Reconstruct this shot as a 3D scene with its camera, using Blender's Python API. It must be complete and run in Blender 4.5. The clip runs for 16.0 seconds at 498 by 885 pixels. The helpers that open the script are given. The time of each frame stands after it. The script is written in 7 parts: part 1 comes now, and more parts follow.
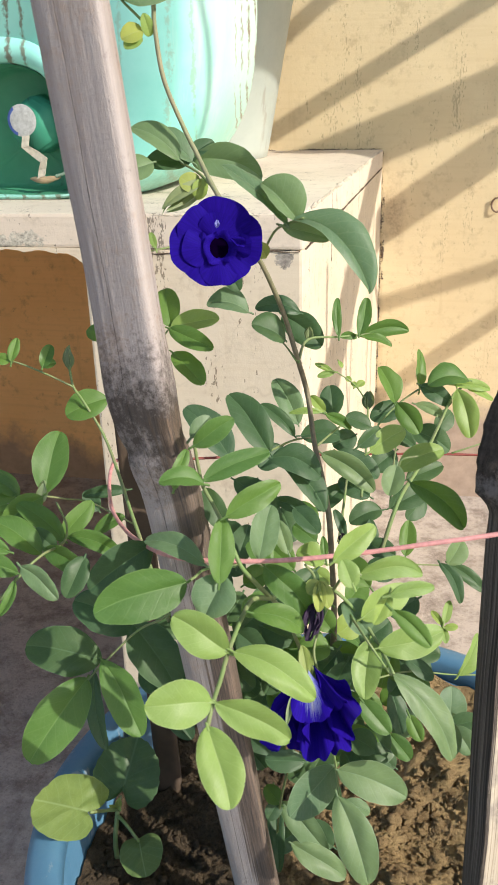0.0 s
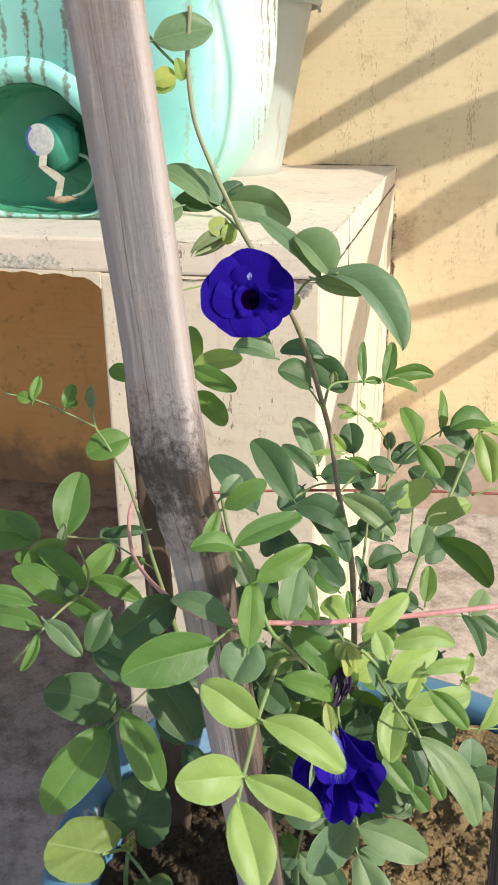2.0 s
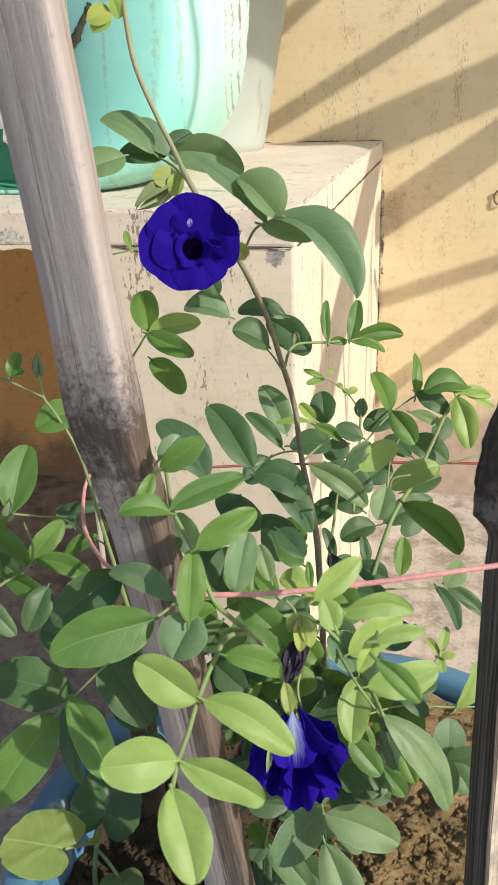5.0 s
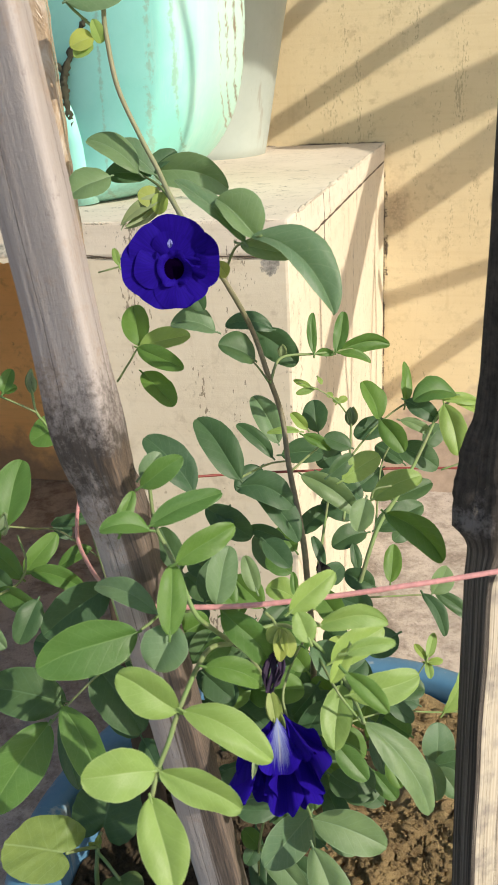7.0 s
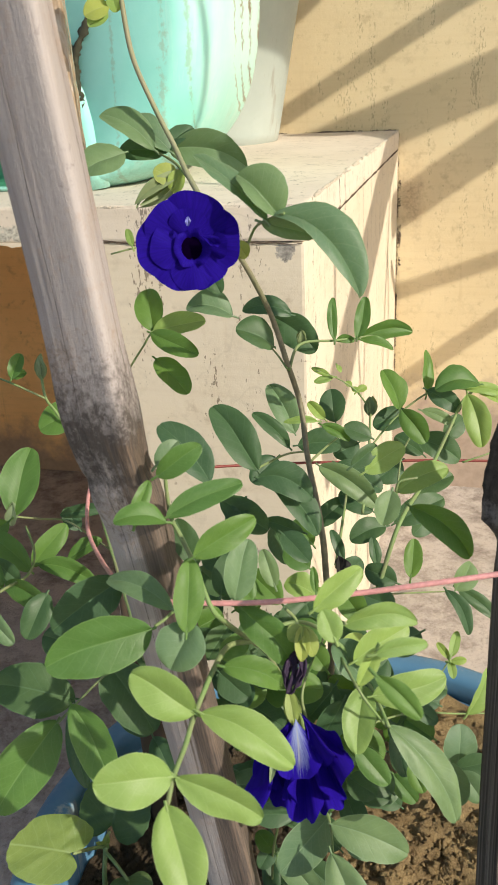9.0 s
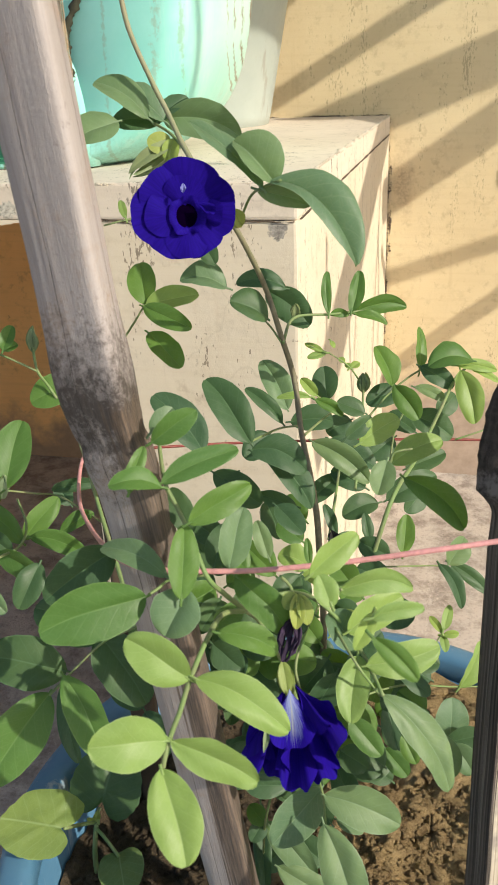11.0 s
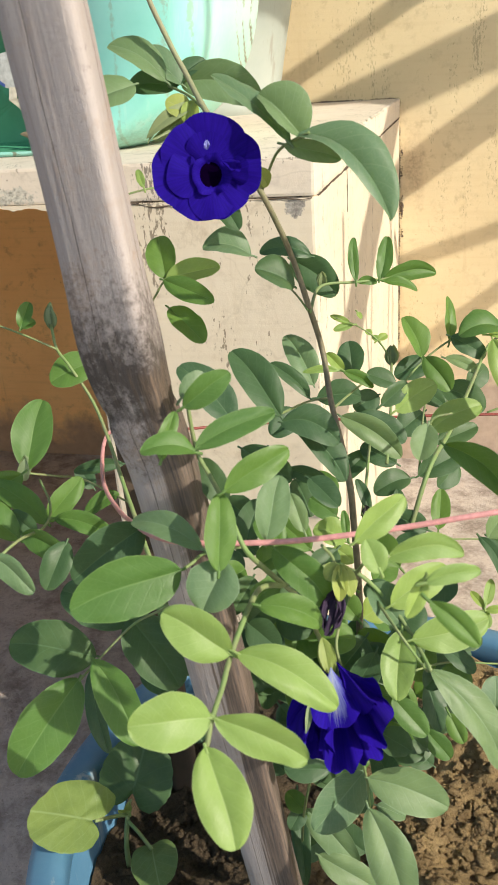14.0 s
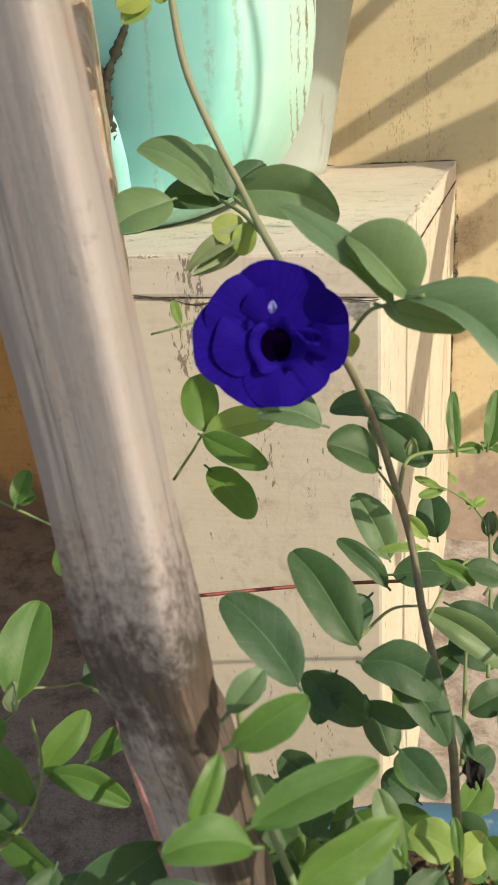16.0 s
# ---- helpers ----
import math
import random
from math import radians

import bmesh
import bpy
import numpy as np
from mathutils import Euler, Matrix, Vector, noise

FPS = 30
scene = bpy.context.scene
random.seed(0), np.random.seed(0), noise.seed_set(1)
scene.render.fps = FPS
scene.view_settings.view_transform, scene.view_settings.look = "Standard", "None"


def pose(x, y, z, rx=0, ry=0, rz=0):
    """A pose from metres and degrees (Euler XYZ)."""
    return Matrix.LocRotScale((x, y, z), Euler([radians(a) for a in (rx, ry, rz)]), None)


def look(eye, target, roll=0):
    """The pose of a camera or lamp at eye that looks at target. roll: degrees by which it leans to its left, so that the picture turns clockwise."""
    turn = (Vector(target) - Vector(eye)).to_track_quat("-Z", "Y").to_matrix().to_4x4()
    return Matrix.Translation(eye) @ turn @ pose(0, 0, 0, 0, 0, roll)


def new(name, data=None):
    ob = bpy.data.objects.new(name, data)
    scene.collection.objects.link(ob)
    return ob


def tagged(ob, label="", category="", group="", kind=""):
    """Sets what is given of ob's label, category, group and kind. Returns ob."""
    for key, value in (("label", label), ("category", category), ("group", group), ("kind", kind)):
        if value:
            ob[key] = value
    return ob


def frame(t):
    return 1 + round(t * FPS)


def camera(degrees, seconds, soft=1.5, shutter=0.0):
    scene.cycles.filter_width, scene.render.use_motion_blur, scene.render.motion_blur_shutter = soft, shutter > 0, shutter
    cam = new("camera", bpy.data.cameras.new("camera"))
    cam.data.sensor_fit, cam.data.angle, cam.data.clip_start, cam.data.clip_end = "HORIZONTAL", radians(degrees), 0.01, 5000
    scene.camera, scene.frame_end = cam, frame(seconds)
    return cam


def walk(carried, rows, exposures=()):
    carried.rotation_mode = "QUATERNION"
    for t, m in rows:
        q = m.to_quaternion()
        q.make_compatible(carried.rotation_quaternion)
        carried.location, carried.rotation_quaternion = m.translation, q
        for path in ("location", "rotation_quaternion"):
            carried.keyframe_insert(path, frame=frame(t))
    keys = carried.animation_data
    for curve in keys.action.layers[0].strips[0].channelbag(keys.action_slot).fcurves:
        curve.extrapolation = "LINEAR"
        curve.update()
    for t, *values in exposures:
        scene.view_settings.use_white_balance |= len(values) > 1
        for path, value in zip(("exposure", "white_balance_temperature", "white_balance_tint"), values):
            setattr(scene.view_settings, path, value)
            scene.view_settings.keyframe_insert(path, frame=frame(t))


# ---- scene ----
cam = camera(32.20, 16.0, 1.1)
cam.data.dof.use_dof, cam.data.dof.focus_distance, cam.data.dof.aperture_fstop = True, 0.62, 54.0
PATH = [
    (0, (0.00487, -0.00034, 0.80689), (-0.41068, 1.80052, 0.04254), -1.657),
    (0.5, (-0.02734, 0.00570, 0.80400), (-0.44491, 1.79734, 0.01937), -1.334),
    (1, (-0.01714, -0.00406, 0.80814), (-0.42731, 1.78929, 0.02348), -1.031),
    (1.5, (-0.01037, -0.00080, 0.81110), (-0.41736, 1.79810, 0.03761), -0.710),
    (2, (-0.01178, 0.01067, 0.82991), (-0.42593, 1.81227, 0.06654), -0.475),
    (2.5, (-0.01342, 0.01977, 0.81561), (-0.44023, 1.81555, 0.04553), -0.663),
    (3, (-0.00336, 0.01483, 0.80610), (-0.43150, 1.80431, 0.02222), -0.900),
    (3.5, (0.01016, 0.02597, 0.80401), (-0.41281, 1.81620, 0.01903), -1.214),
    (4, (0.00835, 0.03279, 0.80317), (-0.41711, 1.82822, 0.03153), -1.534),
    (6.5, (0.01442, 0.04234, 0.81017), (-0.41214, 1.82871, 0.01837), -2.522),
    (7, (0.02513, 0.03684, 0.81318), (-0.43211, 1.82109, 0.03382), -3.252),
    (7.5, (0.02034, 0.04075, 0.80592), (-0.45914, 1.82216, 0.03348), -3.758),
    (8, (0.01774, 0.05086, 0.80073), (-0.46709, 1.82844, 0.02283), -3.827),
    (8.5, (0.01636, 0.05107, 0.80579), (-0.46586, 1.82558, 0.01928), -3.304),
    (11, (0.01204, 0.04858, 0.79564), (-0.42906, 1.82024, -0.02085), -2.364),
    (11.5, (0.01598, 0.04646, 0.80082), (-0.41802, 1.82213, -0.01076), -2.382),
    (12, (0.00963, 0.04501, 0.79810), (-0.43180, 1.82192, -0.00673), -2.733),
    (12.5, (0.00885, 0.05223, 0.78635), (-0.44903, 1.82660, -0.01487), -3.460),
    (13, (0.00005, 0.04949, 0.78131), (-0.47256, 1.82121, -0.01721), -4.059),
    (13.5, (0.00739, 0.05193, 0.77866), (-0.46536, 1.82039, -0.02698), -4.237),
    (14, (-0.00023, 0.05602, 0.77758), (-0.46581, 1.82049, -0.04088), -4.136),
    (14.5, (0.00098, 0.06393, 0.76894), (-0.45365, 1.83098, -0.05011), -3.779),
    (15, (-0.00750, 0.12511, 0.80759), (-0.46560, 1.90332, 0.01506), -3.253),
    (15.5, (-0.02563, 0.18238, 0.80169), (-0.52090, 1.96241, 0.03605), -3.181),
    (16, (-0.04236, 0.18119, 0.79949), (-0.58203, 1.96256, 0.06773), -3.693),
]
# seconds, stops, kelvin, tint
EXPOSURES = [(0, .36, 6850, 9), (1, .53, 6850, 9), (2.5, .36, 6850, 9), (4, .32, 6850, 9), (7, .20, 7100, 6.5), (12, .26, 7150, 6.5), (14.5, .38, 7150, 7), (15.2, .02, 7450, 6), (16, 0, 7600, 6)]
walk(cam, [(t, look(eye, target, roll)) for t, eye, target, roll in PATH], EXPOSURES)

# world, sun and exposure
SUN = Vector((0.75, -0.36, 0.52)).normalized()
world = bpy.data.worlds.new("sky")
scene.world = world
world.use_nodes = True
sky = world.node_tree.nodes.new("ShaderNodeTexSky")
sky.sky_type = "NISHITA"
sky.sun_disc = False
sky.sun_elevation = math.asin(SUN.z)
sky.sun_rotation = math.atan2(SUN.x, SUN.y)
world.node_tree.nodes["Background"].inputs["Strength"].default_value = 0.138
world.node_tree.links.new(sky.outputs[0], world.node_tree.nodes["Background"].inputs["Color"])
lamp = bpy.data.lights.new("sun", "SUN")
lamp.energy, lamp.angle, lamp.color = 3.9, radians(0.53), (1.0, 0.945, 0.86)
sun = new("sun", lamp)
sun.matrix_world = look(SUN * 20, (0, 0, 0))


# ---- materials ----
class Nodes:
    """A small wrapper round a material's node tree."""

    def __init__(self, name, roughness=0.7):
        self.mat = bpy.data.materials.new(name)
        self.mat.use_nodes = True
        self.tree = self.mat.node_tree
        self.bsdf = self.tree.nodes["Principled BSDF"]
        self.out = self.tree.nodes["Material Output"]
        self.bsdf.inputs["Roughness"].default_value = roughness

    def add(self, kind, **values):
        node = self.tree.nodes.new(kind)
        for key, value in values.items():
            node.inputs[key].default_value = value
        return node

    def link(self, a, b):
        self.tree.links.new(a, b)

    def coords(self, kind="Object", scale=(1, 1, 1)):
        tex = self.add("ShaderNodeTexCoord")
        mapping = self.add("ShaderNodeMapping", Scale=scale)
        self.link(tex.outputs[kind], mapping.inputs["Vector"])
        return mapping.outputs["Vector"]

    def noise(self, vector, scale, detail=6.0, rough=0.6, distortion=0.0):
        node = self.add("ShaderNodeTexNoise", Scale=scale, Detail=detail, Roughness=rough, Distortion=distortion)
        self.link(vector, node.inputs["Vector"])
        return node.outputs["Fac"]

    def ramp(self, fac, *stops):
        node = self.add("ShaderNodeValToRGB")
        ramp = node.color_ramp
        while len(ramp.elements) < len(stops):
            ramp.elements.new(0.5)
        for element, (at, colour) in zip(ramp.elements, stops):
            element.position = at
            element.color = (*colour, 1) if len(colour) == 3 else colour
        self.link(fac, node.inputs["Fac"])
        return node.outputs["Color"]

    def mix(self, fac, a, b, blend="MIX"):
        node = self.tree.nodes.new("ShaderNodeMix")
        node.data_type, node.blend_type = "RGBA", blend
        for value, at in ((fac, 0), (a, 6), (b, 7)):
            if isinstance(value, (int, float)):
                node.inputs[at].default_value = value
            elif isinstance(value, tuple):
                node.inputs[at].default_value = (*value, 1)
            else:
                self.link(value, node.inputs[at])
        return node.outputs[2]

    def calc(self, operation, a, b=0.0, clamp=False):
        node = self.tree.nodes.new("ShaderNodeMath")
        node.operation, node.use_clamp = operation, clamp
        for value, at in ((a, 0), (b, 1)):
            if isinstance(value, (int, float)):
                node.inputs[at].default_value = value
            else:
                self.link(value, node.inputs[at])
        return node.outputs[0]

    def colour(self, socket):
        self.link(socket, self.bsdf.inputs["Base Color"])

    def rough(self, socket):
        self.link(socket, self.bsdf.inputs["Roughness"])

    def bump(self, height, strength=0.4, distance=0.002):
        node = self.add("ShaderNodeBump", Strength=strength, Distance=distance)
        self.link(height, node.inputs["Height"])
        self.link(node.outputs["Normal"], self.bsdf.inputs["Normal"])


def grey(v):
    return (v, v, v)


def leaf_material(name, blade, vein, under):
    m = Nodes(name, 0.48)
    m.bsdf.inputs["Specular IOR Level"].default_value = 0.42
    uv = m.add("ShaderNodeTexCoord").outputs["UV"]
    part_uv = m.add("ShaderNodeSeparateXYZ")
    m.link(uv, part_uv.inputs[0])
    along, across = part_uv.outputs[0], part_uv.outputs[1]
    place = m.coords("Object")
    patch = m.noise(place, 70, 4)
    fine = m.noise(place, 480, 5, 0.7)
    side = m.calc("ABSOLUTE", m.calc("SUBTRACT", across, 0.5))
    rib = m.ramp(side, (0.006, grey(0.6)), (0.022, grey(0)))
    # lateral veins run forward from the midrib and branch out towards the margin
    bend = m.calc("MULTIPLY", m.calc("SUBTRACT", patch, 0.5), 0.06)
    slant = m.calc("ADD", m.calc("SUBTRACT", along, m.calc("MULTIPLY", m.calc("POWER", side, 0.8), 0.50)), bend)
    wave = m.calc("SINE", m.calc("MULTIPLY", slant, 40.0))
    lateral = m.calc("MULTIPLY", m.calc("POWER", m.calc("MAXIMUM", wave, 0.0), 22.0), 0.24)
    net = m.add("ShaderNodeTexVoronoi", Scale=320.0)
    net.feature = "DISTANCE_TO_EDGE"
    m.link(place, net.inputs["Vector"])
    mesh = m.ramp(net.outputs["Distance"], (0.02, grey(0.10)), (0.10, grey(0)))
    veins = m.calc("MAXIMUM", m.calc("MAXIMUM", rib, lateral), mesh)
    info = m.add("ShaderNodeObjectInfo")
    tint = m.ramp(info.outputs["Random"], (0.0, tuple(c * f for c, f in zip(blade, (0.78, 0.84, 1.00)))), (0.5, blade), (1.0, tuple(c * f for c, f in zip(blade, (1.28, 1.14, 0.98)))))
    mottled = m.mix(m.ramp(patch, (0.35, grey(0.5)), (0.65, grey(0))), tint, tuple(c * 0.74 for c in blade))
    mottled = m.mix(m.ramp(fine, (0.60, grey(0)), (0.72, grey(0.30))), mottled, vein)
    rim = m.ramp(side, (0.470, grey(0)), (0.492, grey(0.6)))
    surface = m.mix(veins, mottled, vein)
    surface = m.mix(rim, surface, vein)
    m.colour(surface)
    m.rough(m.ramp(patch, (0.3, grey(0.40)), (0.7, grey(0.58))))
    pillow = m.calc("MULTIPLY", m.noise(place, 190, 3, 0.5), 0.9)
    m.bump(m.calc("ADD", m.calc("ADD", m.calc("MULTIPLY", veins, -0.7), pillow), m.calc("MULTIPLY", fine, 0.25)), 0.28, 0.0007)
    glow = m.add("ShaderNodeBsdfTranslucent")
    m.link(m.mix(0.5, surface, under), glow.inputs["Color"])
    both = m.add("ShaderNodeMixShader", Fac=0.29)
    m.link(m.bsdf.outputs[0], both.inputs[1])
    m.link(glow.outputs[0], both.inputs[2])
    m.link(both.outputs[0], m.out.inputs["Surface"])
    return m.mat


def petal_material():
    m = Nodes("blue_petal", 0.75)
    m.bsdf.inputs["Sheen Weight"].default_value = 0.04
    m.bsdf.inputs["Specular IOR Level"].default_value = 0.12
    m.bsdf.inputs["Sheen Tint"].default_value = (0.25, 0.15, 1.0, 1)
    uv = m.add("ShaderNodeTexCoord").outputs["UV"]
    split = m.add("ShaderNodeSeparateXYZ")
    m.link(uv, split.inputs[0])
    streak = m.add("ShaderNodeMapping", Scale=(1.5, 26, 1))
    m.link(uv, streak.inputs["Vector"])
    lines = m.noise(streak.outputs["Vector"], 1.0, 4)
    base = m.ramp(lines, (0.3, (0.0095, 0.0012, 0.195)), (0.7, (0.0170, 0.0022, 0.30)))
    m.colour(base)
    glow = m.add("ShaderNodeBsdfTranslucent")
    m.link(base, glow.inputs["Color"])
    both = m.add("ShaderNodeMixShader", Fac=0.22)
    m.link(m.bsdf.outputs[0], both.inputs[1])
    m.link(glow.outputs[0], both.inputs[2])
    m.link(both.outputs[0], m.out.inputs["Surface"])
    m.bump(lines, 0.3, 0.0005)
    return m.mat


def banner_material():
    m = Nodes("white_streaked_petal", 0.75)
    uv = m.add("ShaderNodeTexCoord").outputs["UV"]
    split = m.add("ShaderNodeSeparateXYZ")
    m.link(uv, split.inputs[0])
    streak = m.add("ShaderNodeMapping", Scale=(2, 40, 1))
    m.link(uv, streak.inputs["Vector"])
    lines = m.noise(streak.outputs["Vector"], 1.0, 4)
    side = m.calc("ABSOLUTE", m.calc("SUBTRACT", split.outputs[1], 0.5))
    reach = m.calc("ADD", m.calc("ADD", m.calc("MULTIPLY", split.outputs[0], 0.60), m.calc("MULTIPLY", side, 0.85)), m.calc("MULTIPLY", lines, 0.75))
    white = m.ramp(reach, (0.62, grey(0.80)), (0.95, grey(0)))
    spine = m.ramp(side, (0.015, grey(0.5)), (0.05, grey(0)))
    pale = m.mix(spine, (0.36, 0.42, 0.66), (0.58, 0.58, 0.30))
    m.colour(m.mix(white, m.ramp(lines, (0.3, (0.0095, 0.0012, 0.19)), (0.7, (0.0170, 0.0024, 0.30))), pale))
    m.bsdf.inputs["Specular IOR Level"].default_value = 0.12
    return m.mat


def stem_material(name, green, brown, old=None):
    m = Nodes(name, 0.6)
    place = m.coords()
    base = m.ramp(m.noise(place, 60, 5), (0.35, green), (0.68, brown))
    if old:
        # browner low down, with some of the stem's shade put into the colour
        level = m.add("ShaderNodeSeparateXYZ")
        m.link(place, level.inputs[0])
        low_brown = m.ramp(m.calc("ADD", m.calc("MULTIPLY", m.calc("SUBTRACT", 0.735, level.outputs[2]), 16.0), m.calc("SUBTRACT", m.noise(place, 90, 5, 0.7), 0.5)), (0.0, grey(0)), (0.9, grey(0.9)))
        base = m.mix(low_brown, base, m.ramp(m.noise(place, 240, 5, 0.7), (0.35, tuple(c * 0.6 for c in old)), (0.65, old)))
    m.colour(base)
    m.bump(m.noise(place, 600, 3), 0.4, 0.0004)
    return m.mat


def bamboo_material(name, pale, mid, dark, node_at, black, bark=None):
    """Old split timber: fibres along it, drying cracks, and a dirty mottled stain round its joint."""
    m = Nodes(name, 0.72)
    uv = m.add("ShaderNodeTexCoord").outputs["UV"]
    split = m.add("ShaderNodeSeparateXYZ")
    m.link(uv, split.inputs[0])

    def stretched(x, y):
        node = m.add("ShaderNodeMapping", Scale=(x, y, 1))
        m.link(uv, node.inputs["Vector"])
        return node.outputs["Vector"]

    fine = m.noise(stretched(120, 26), 1.0, 7, 0.7)
    fibre = m.noise(stretched(44, 7), 1.0, 6, 0.65, 0.3)
    wide = m.noise(stretched(9, 4.0), 1.0, 5, 0.6, 0.6)
    place = m.coords("Object")
    blotch = m.noise(place, 85, 9, 0.8)
    speck = m.noise(place, 330, 6, 0.8)
    base = m.ramp(wide, (0.32, mid), (0.62, pale))
    base = m.mix(m.ramp(fibre, (0.30, grey(0.22)), (0.50, grey(0))), base, tuple(c * 1.4 for c in dark))
    base = m.mix(m.ramp(fine, (0.36, grey(0.22)), (0.52, grey(0))), base, dark)
    rusty = m.calc("ADD", m.noise(place, 26, 5, 0.6), m.calc("MULTIPLY", m.calc("SUBTRACT", speck, 0.5), 0.9))
    base = m.mix(m.ramp(rusty, (0.52, grey(0)), (0.74, grey(0.55))), base, (0.36, 0.245, 0.17))
    base = m.mix(m.ramp(speck, (0.60, grey(0)), (0.72, grey(0.45))), base, tuple(min(1, c * 1.25) for c in pale))
    base = m.mix(m.ramp(m.calc("ADD", speck, m.calc("MULTIPLY", blotch, 0.5)), (0.55, grey(0.55)), (0.66, grey(0))), base, dark)
    off = m.calc("SUBTRACT", split.outputs[1], node_at)
    near = m.calc("ABSOLUTE", m.calc("ADD", off, 0.005))
    reach = m.calc("ADD", m.calc("MULTIPLY", blotch, 1.1), m.calc("MULTIPLY", m.calc("SUBTRACT", 0.040, near), 8.5))
    stain = m.ramp(m.calc("ADD", reach, m.calc("MULTIPLY", m.calc("SUBTRACT", speck, 0.5), 1.0)), (0.46, grey(0)), (0.84, grey(0.93)))
    base = m.mix(stain, base, tuple(c * 1.1 for c in black))
    if bark:
        # browner and darker on one side below the joint
        foot, lean = bark
        spot = m.add("ShaderNodeSeparateXYZ")
        m.link(place, spot.inputs[0])
        aside = m.calc("SUBTRACT", m.calc("SUBTRACT", spot.outputs[0], foot), m.calc("MULTIPLY", spot.outputs[2], lean))
        dark_side = m.calc("MULTIPLY", m.ramp(m.calc("ADD", m.calc("MULTIPLY", aside, 110.0), m.calc("MULTIPLY", m.calc("SUBTRACT", fibre, 0.5), 3.0)), (0.02, grey(0)), (0.42, grey(0.88))), m.ramp(m.calc("ADD", m.calc("MULTIPLY", off, -30.0), m.calc("MULTIPLY", blotch, 1.5)), (0.70, grey(0)), (1.0, grey(1))))
        base = m.mix(dark_side, base, m.ramp(fine, (0.40, black), (0.62, (0.17, 0.115, 0.08))))
    bend = m.calc("MULTIPLY", m.calc("SUBTRACT", wide, 0.5), 0.05)
    crack = None
    for at, width in ((0.07, 0.0025), (0.36, 0.0030), (0.585, 0.0038), (0.86, 0.0030)):
        away = m.calc("ABSOLUTE", m.calc("ADD", m.calc("SUBTRACT", split.outputs[0], at), bend))
        line = m.calc("LESS_THAN", away, m.calc("MULTIPLY", m.calc("SUBTRACT", fibre, 0.34), width * 4))
        crack = line if crack is None else m.calc("MAXIMUM", crack, line)
    base = m.mix(m.calc("MULTIPLY", crack, 0.65), base, tuple(c * 0.6 for c in black))
    ringed = m.calc("LESS_THAN", m.calc("ABSOLUTE", m.calc("ADD", m.calc("ADD", off, 0.026), m.calc("MULTIPLY", m.calc("SUBTRACT", fibre, 0.5), 0.012))), 0.0024)
    base = m.mix(m.calc("MULTIPLY", ringed, 0.40), base, tuple(c * 0.7 for c in black))
    m.colour(base)
    m.rough(m.ramp(fine, (0.3, grey(0.85)), (0.7, grey(0.62))))
    m.bump(m.calc("ADD", m.calc("SUBTRACT", m.calc("ADD", fine, fibre), m.calc("MULTIPLY", crack, 1.0)), m.calc("MULTIPLY", speck, 0.9)), 0.5, 0.0012)
    return m.mat


def along(m, x, y):
    """UV coordinates stretched along a stake."""
    node = m.add("ShaderNodeMapping", Scale=(x, y, 1))
    m.link(m.add("ShaderNodeTexCoord").outputs["UV"], node.inputs["Vector"])
    return node.outputs["Vector"]


def bark_material():
    m = Nodes("charred_bark", 0.9)
    place = m.coords("Object")
    fibre = m.noise(along(m, 46, 5), 1.0, 6, 0.65)
    thread = m.noise(along(m, 150, 12), 1.0, 5, 0.7)
    crust = m.noise(place, 190, 8, 0.75)
    bloom = m.noise(place, 60, 7, 0.7)
    base = m.ramp(fibre, (0.34, (0.030, 0.024, 0.021)), (0.48, (0.135, 0.112, 0.098)), (0.64, (0.27, 0.23, 0.205)))
    base = m.mix(m.ramp(thread, (0.36, grey(0.75)), (0.52, grey(0))), base, (0.025, 0.019, 0.017))
    level = m.add("ShaderNodeSeparateXYZ")
    m.link(place, level.inputs[0])
    high = m.ramp(m.calc("ADD", m.calc("MULTIPLY", m.calc("SUBTRACT", level.outputs[2], 0.609), 90.0), m.calc("MULTIPLY", m.calc("SUBTRACT", fibre, 0.5), 1.5)), (0.0, grey(0)), (1.0, grey(1)))
    base = m.mix(m.calc("MULTIPLY", high, 0.85), base, m.ramp(crust, (0.36, (0.014, 0.011, 0.010)), (0.66, (0.085, 0.068, 0.060))))
    near = m.calc("ABSOLUTE", m.calc("SUBTRACT", level.outputs[2], 0.624))
    lichen = m.calc("ADD", m.calc("MULTIPLY", bloom, 1.6), m.calc("MULTIPLY", near, -26.0))
    base = m.mix(m.ramp(m.calc("ADD", lichen, m.calc("MULTIPLY", m.calc("SUBTRACT", crust, 0.5), 1.2)), (0.70, grey(0)), (1.0, grey(0.6))), base, (0.30, 0.27, 0.27))
    m.colour(base)
    m.bump(m.calc("ADD", m.calc("ADD", fibre, thread), m.calc("MULTIPLY", crust, high)), 0.9, 0.0016)
    return m.mat


